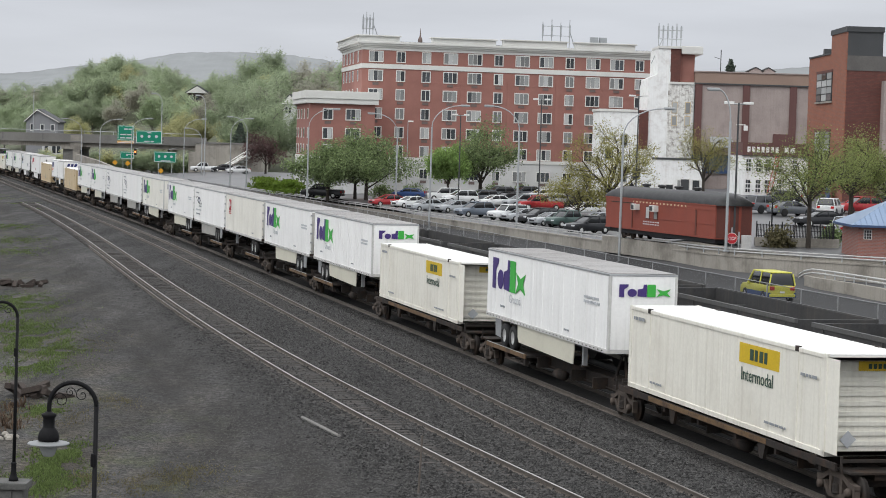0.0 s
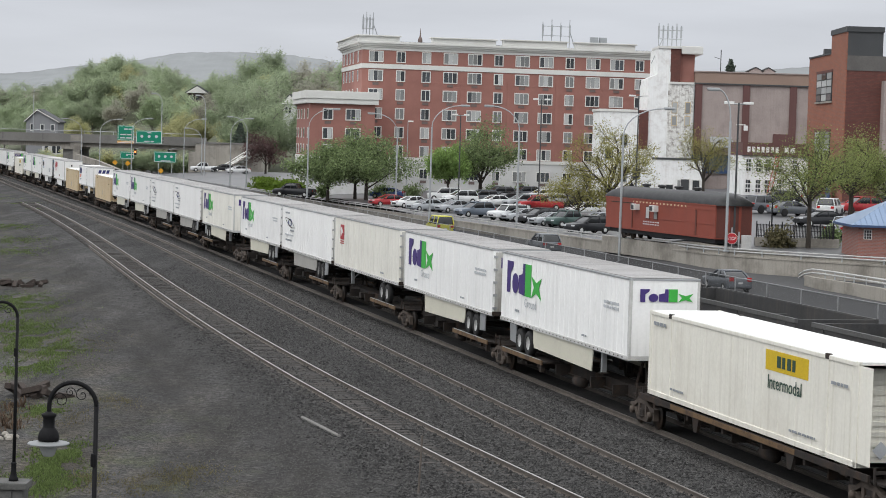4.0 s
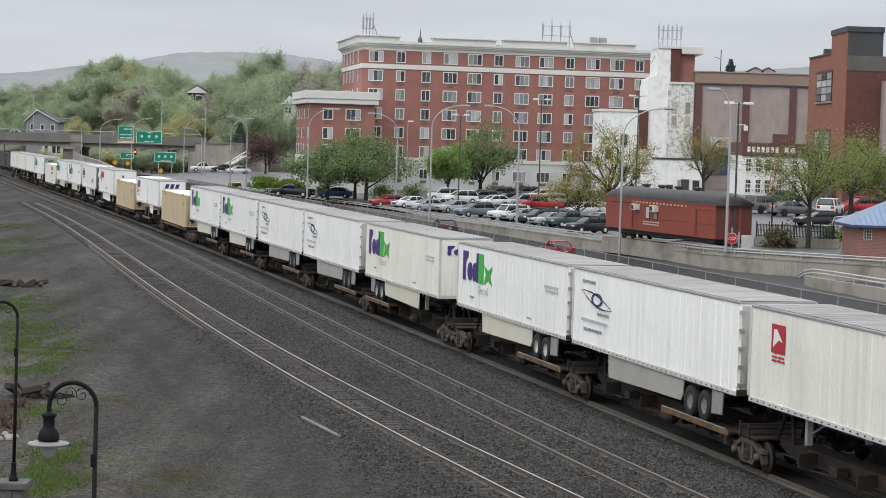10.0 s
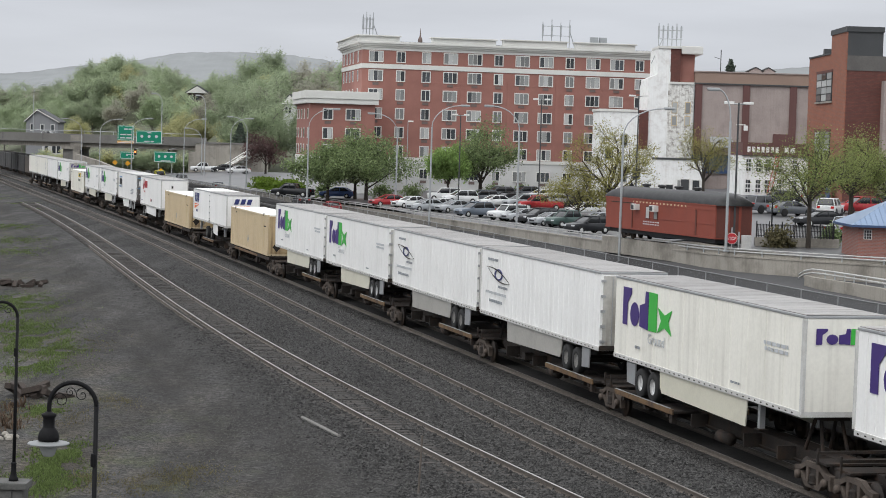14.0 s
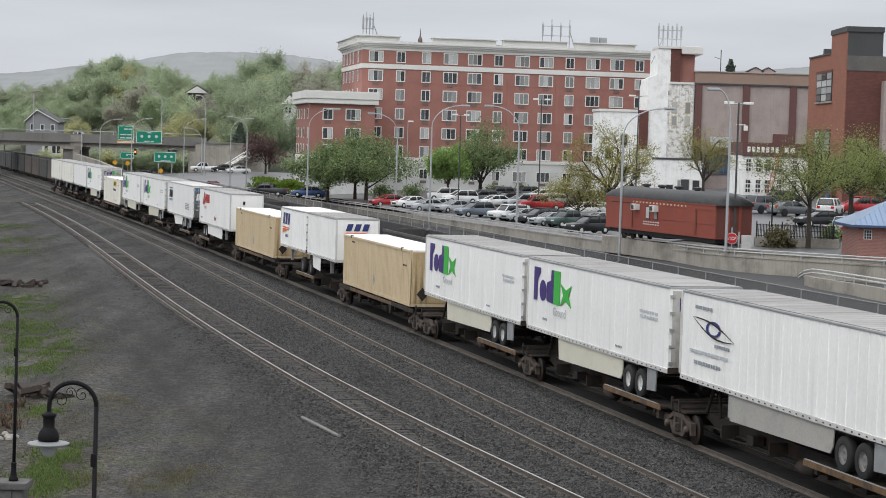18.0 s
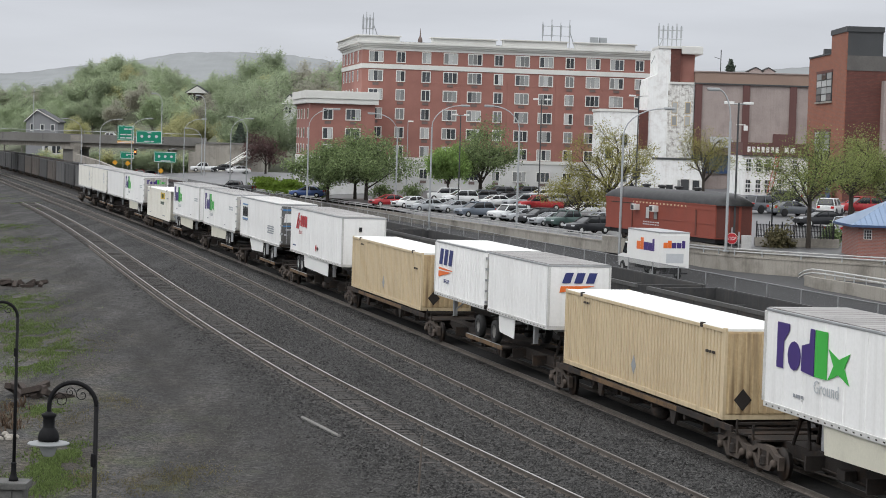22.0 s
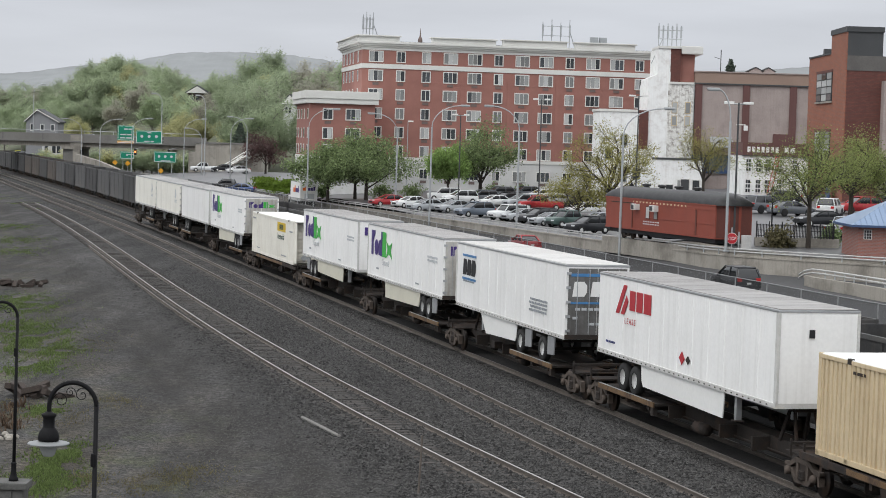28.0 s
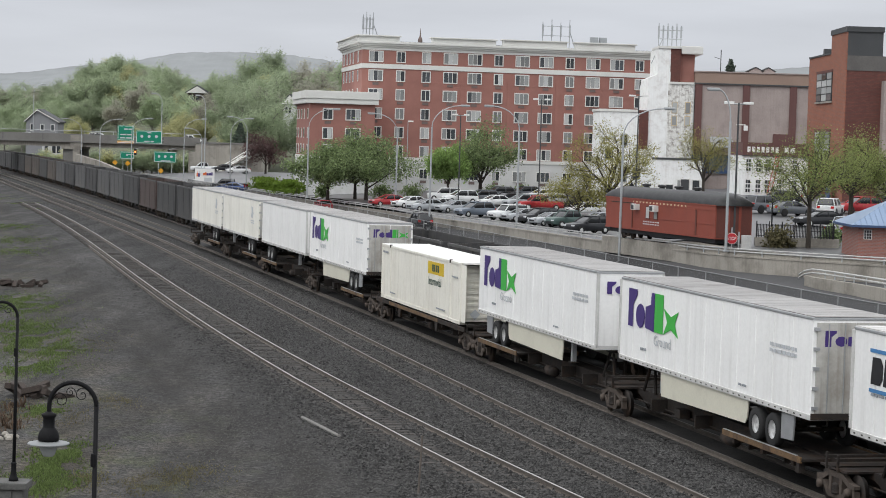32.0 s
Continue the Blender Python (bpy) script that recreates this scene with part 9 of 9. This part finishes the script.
def box_truck(label):
    """White parcel truck with a plain two-tone emblem on its box."""
    t = thing("box_truck", pose(0, 0, 0), label, "truck", "road traffic")
    part("cargo_box", box(0, -1.2, 0.95, 6.6, 1.2, 3.55, 0.03), M["sign_white"], t)
    part("box_rail", box(-0.02, -1.22, 3.5, 6.62, 1.22, 3.58), M["alu"], t)
    part("rear_door", box(-0.03, -1.05, 1.1, 0.0, 1.05, 3.35), M["sign_white"], t)
    part("chassis", box(0.1, -0.5, 0.6, 8.3, 0.5, 0.95), M["black"], t)
    part("cab", extrude_poly([(6.75, 0.6), (8.9, 0.6), (9.0, 1.4), (8.0, 1.6), (7.5, 2.5), (6.75, 2.5)], 2.1, "y", -1.05), M["sign_white"], t)
    part("windscreen", extrude_poly([(7.1, 1.6), (8.02, 1.6), (7.54, 2.4), (7.1, 2.4)], 2.14, "y", -1.07), M["car_glass"], t)
    for x in (1.7, 7.9):
        for y in (-1.05, 1.05):
            w = part("wheel", TYRE_ME, None, t, at=pose(x, y * 0.95, 0.5, 0, 0, 0 if y < 0 else 180))
            part("rim", RIM_ME, None, w)
    part("underride_bar", box(-0.05, -1.1, 0.5, 0.03, 1.1, 0.62), M["black"], t)
    for k, (a, b, mm) in enumerate(((0.9, 1.3, "purple"), (1.35, 2.2, "purple"), (2.25, 3.1, "purple"), (3.15, 3.75, "orange_vinyl"), (3.8, 4.6, "orange_vinyl"))):
        for y in (1.2, -1.2 - 0.012):
            part("emblem", extrude_poly(rect(a, 2.1, b, 3.0 if k in (0, 3) else 2.7), 0.012, "y", y), M[mm], t)
    for k, (a, b, mm) in enumerate(((-0.85, -0.6, "purple"), (-0.55, -0.2, "purple"), (-0.15, 0.2, "purple"), (0.22, 0.5, "orange_vinyl"), (0.52, 0.85, "orange_vinyl"))):
        part("emblem", extrude_poly(rect(a, 2.4, b, 2.95 if k in (0, 3) else 2.8), 0.012, "x", -0.045), M[mm], t)
    part("scuffed_panel", box(-0.035, -0.75, 1.3, -0.03, 0.6, 2.0), M["pale_vinyl"], t)
    return t


ROAD_Z = -0.995


def drive(u_of, lat, length):
    rows = []
    for i in range(0, 33):
        u = u_of(float(i))
        p = line_pt(u - length / 2, lat, ROAD_Z)
        rows.append((float(i), pose(p.x, p.y, p.z, 0, 0, heading(u) + 180)))
    return rows


def steady(t0, u0, v):
    return lambda t: u0 + v * (t - t0)


G_TR = "road traffic"
for kind, colour, t0, u0, lat, v, label, low in (
        ("van", "yellow", 0.0, 127.2, 30.0, 20.0, "bright yellow and blue van on the road", "blue"), ("suv", "grey", 2.0, 134.3, 31.0, 21.0, "dark grey SUV on the wet road", None),
        ("sedan", "grey", 3.3, 120.2, 30.5, 21.0, "dark sedan on the wet road", None), ("sedan", "black", 6.0, 137.0, 31.0, 18.0, "black sedan on the wet road", None),
        ("sedan", "red", 8.0, 125.7, 30.0, 22.0, "dark red hatchback on the wet road", None), ("sedan", "red", 25.0, 115.8, 30.0, 21.0, "dark red sedan on the wet road", None),
        ("suv", "black", 28.0, 134.6, 31.0, 21.0, "dark SUV on the wet road", None)):
    TRAFFIC.append((car(kind, colour, pose(0, 0, 0), label, G_TR, low), drive(steady(t0, u0, v), lat, SHAPES[kind]["L"])))
truck_u = lambda t: float(np.interp(t, [-10, 20.5, 24.8, 28.0, 29.0, 32.0, 40.0], [-535, 114.6, 207.2, 275.0, 299.0, 355.5, 500]))
TRAFFIC.append((box_truck("white parcel box truck on the wet road"), drive(truck_u, 30.0, 7.0)))


def lot_path(kind, marks, deg):
    rows = []
    for t, x, y in marks:
        rows.append((t, at_lot(kind, x, y, deg)))
    return rows


TRAFFIC.append((car("pickup", "black", pose(0, 0, 0), "black pickup rolling out of the lot", G_TR), lot_path("pickup", [(0.0, -16.4, 277.0), (2.0, -19.0, 277.4), (5.0, -20.4, 277.7), (16.0, -20.5, 277.7), (20.0, -30.0, 306.0), (32.0, -34.0, 325.0)], 165)))
TRAFFIC.append((car("sedan", "blue", pose(0, 0, 0), "blue sedan rolling out of the lot", G_TR), lot_path("sedan", [(0.0, -5.0, 284.0), (4.0, -8.0, 283.5), (6.0, -13.9, 281.0), (8.0, -14.9, 280.5), (14.0, -14.6, 280.5), (19.0, -18.8, 280.0), (23.0, -18.6, 280.0), (27.0, -29.0, 306.0), (32.0, -33.0, 318.0)], 172)))


for kind, colour, t0, x0, x1, label in (("pickup", "white", 0.0, -110.0, -57.0, "white pickup crossing the overpass"), ("sedan", "silver", 0.0, -150.0, -66.0, "silver sedan crossing the overpass"),
                                        ("suv", "white", 0.0, -300.0, -75.0, "white SUV crossing the overpass"), ("sedan", "white", 0.0, -340.0, -90.0, "white sedan crossing the overpass")):
    TRAFFIC.append((car(kind, colour, pose(0, 0, 0), label, G_TR), [(0.0, pose(x0, 433.0, 6.36)), (32.0, pose(x1, 433.0, 6.36))]))


motions()
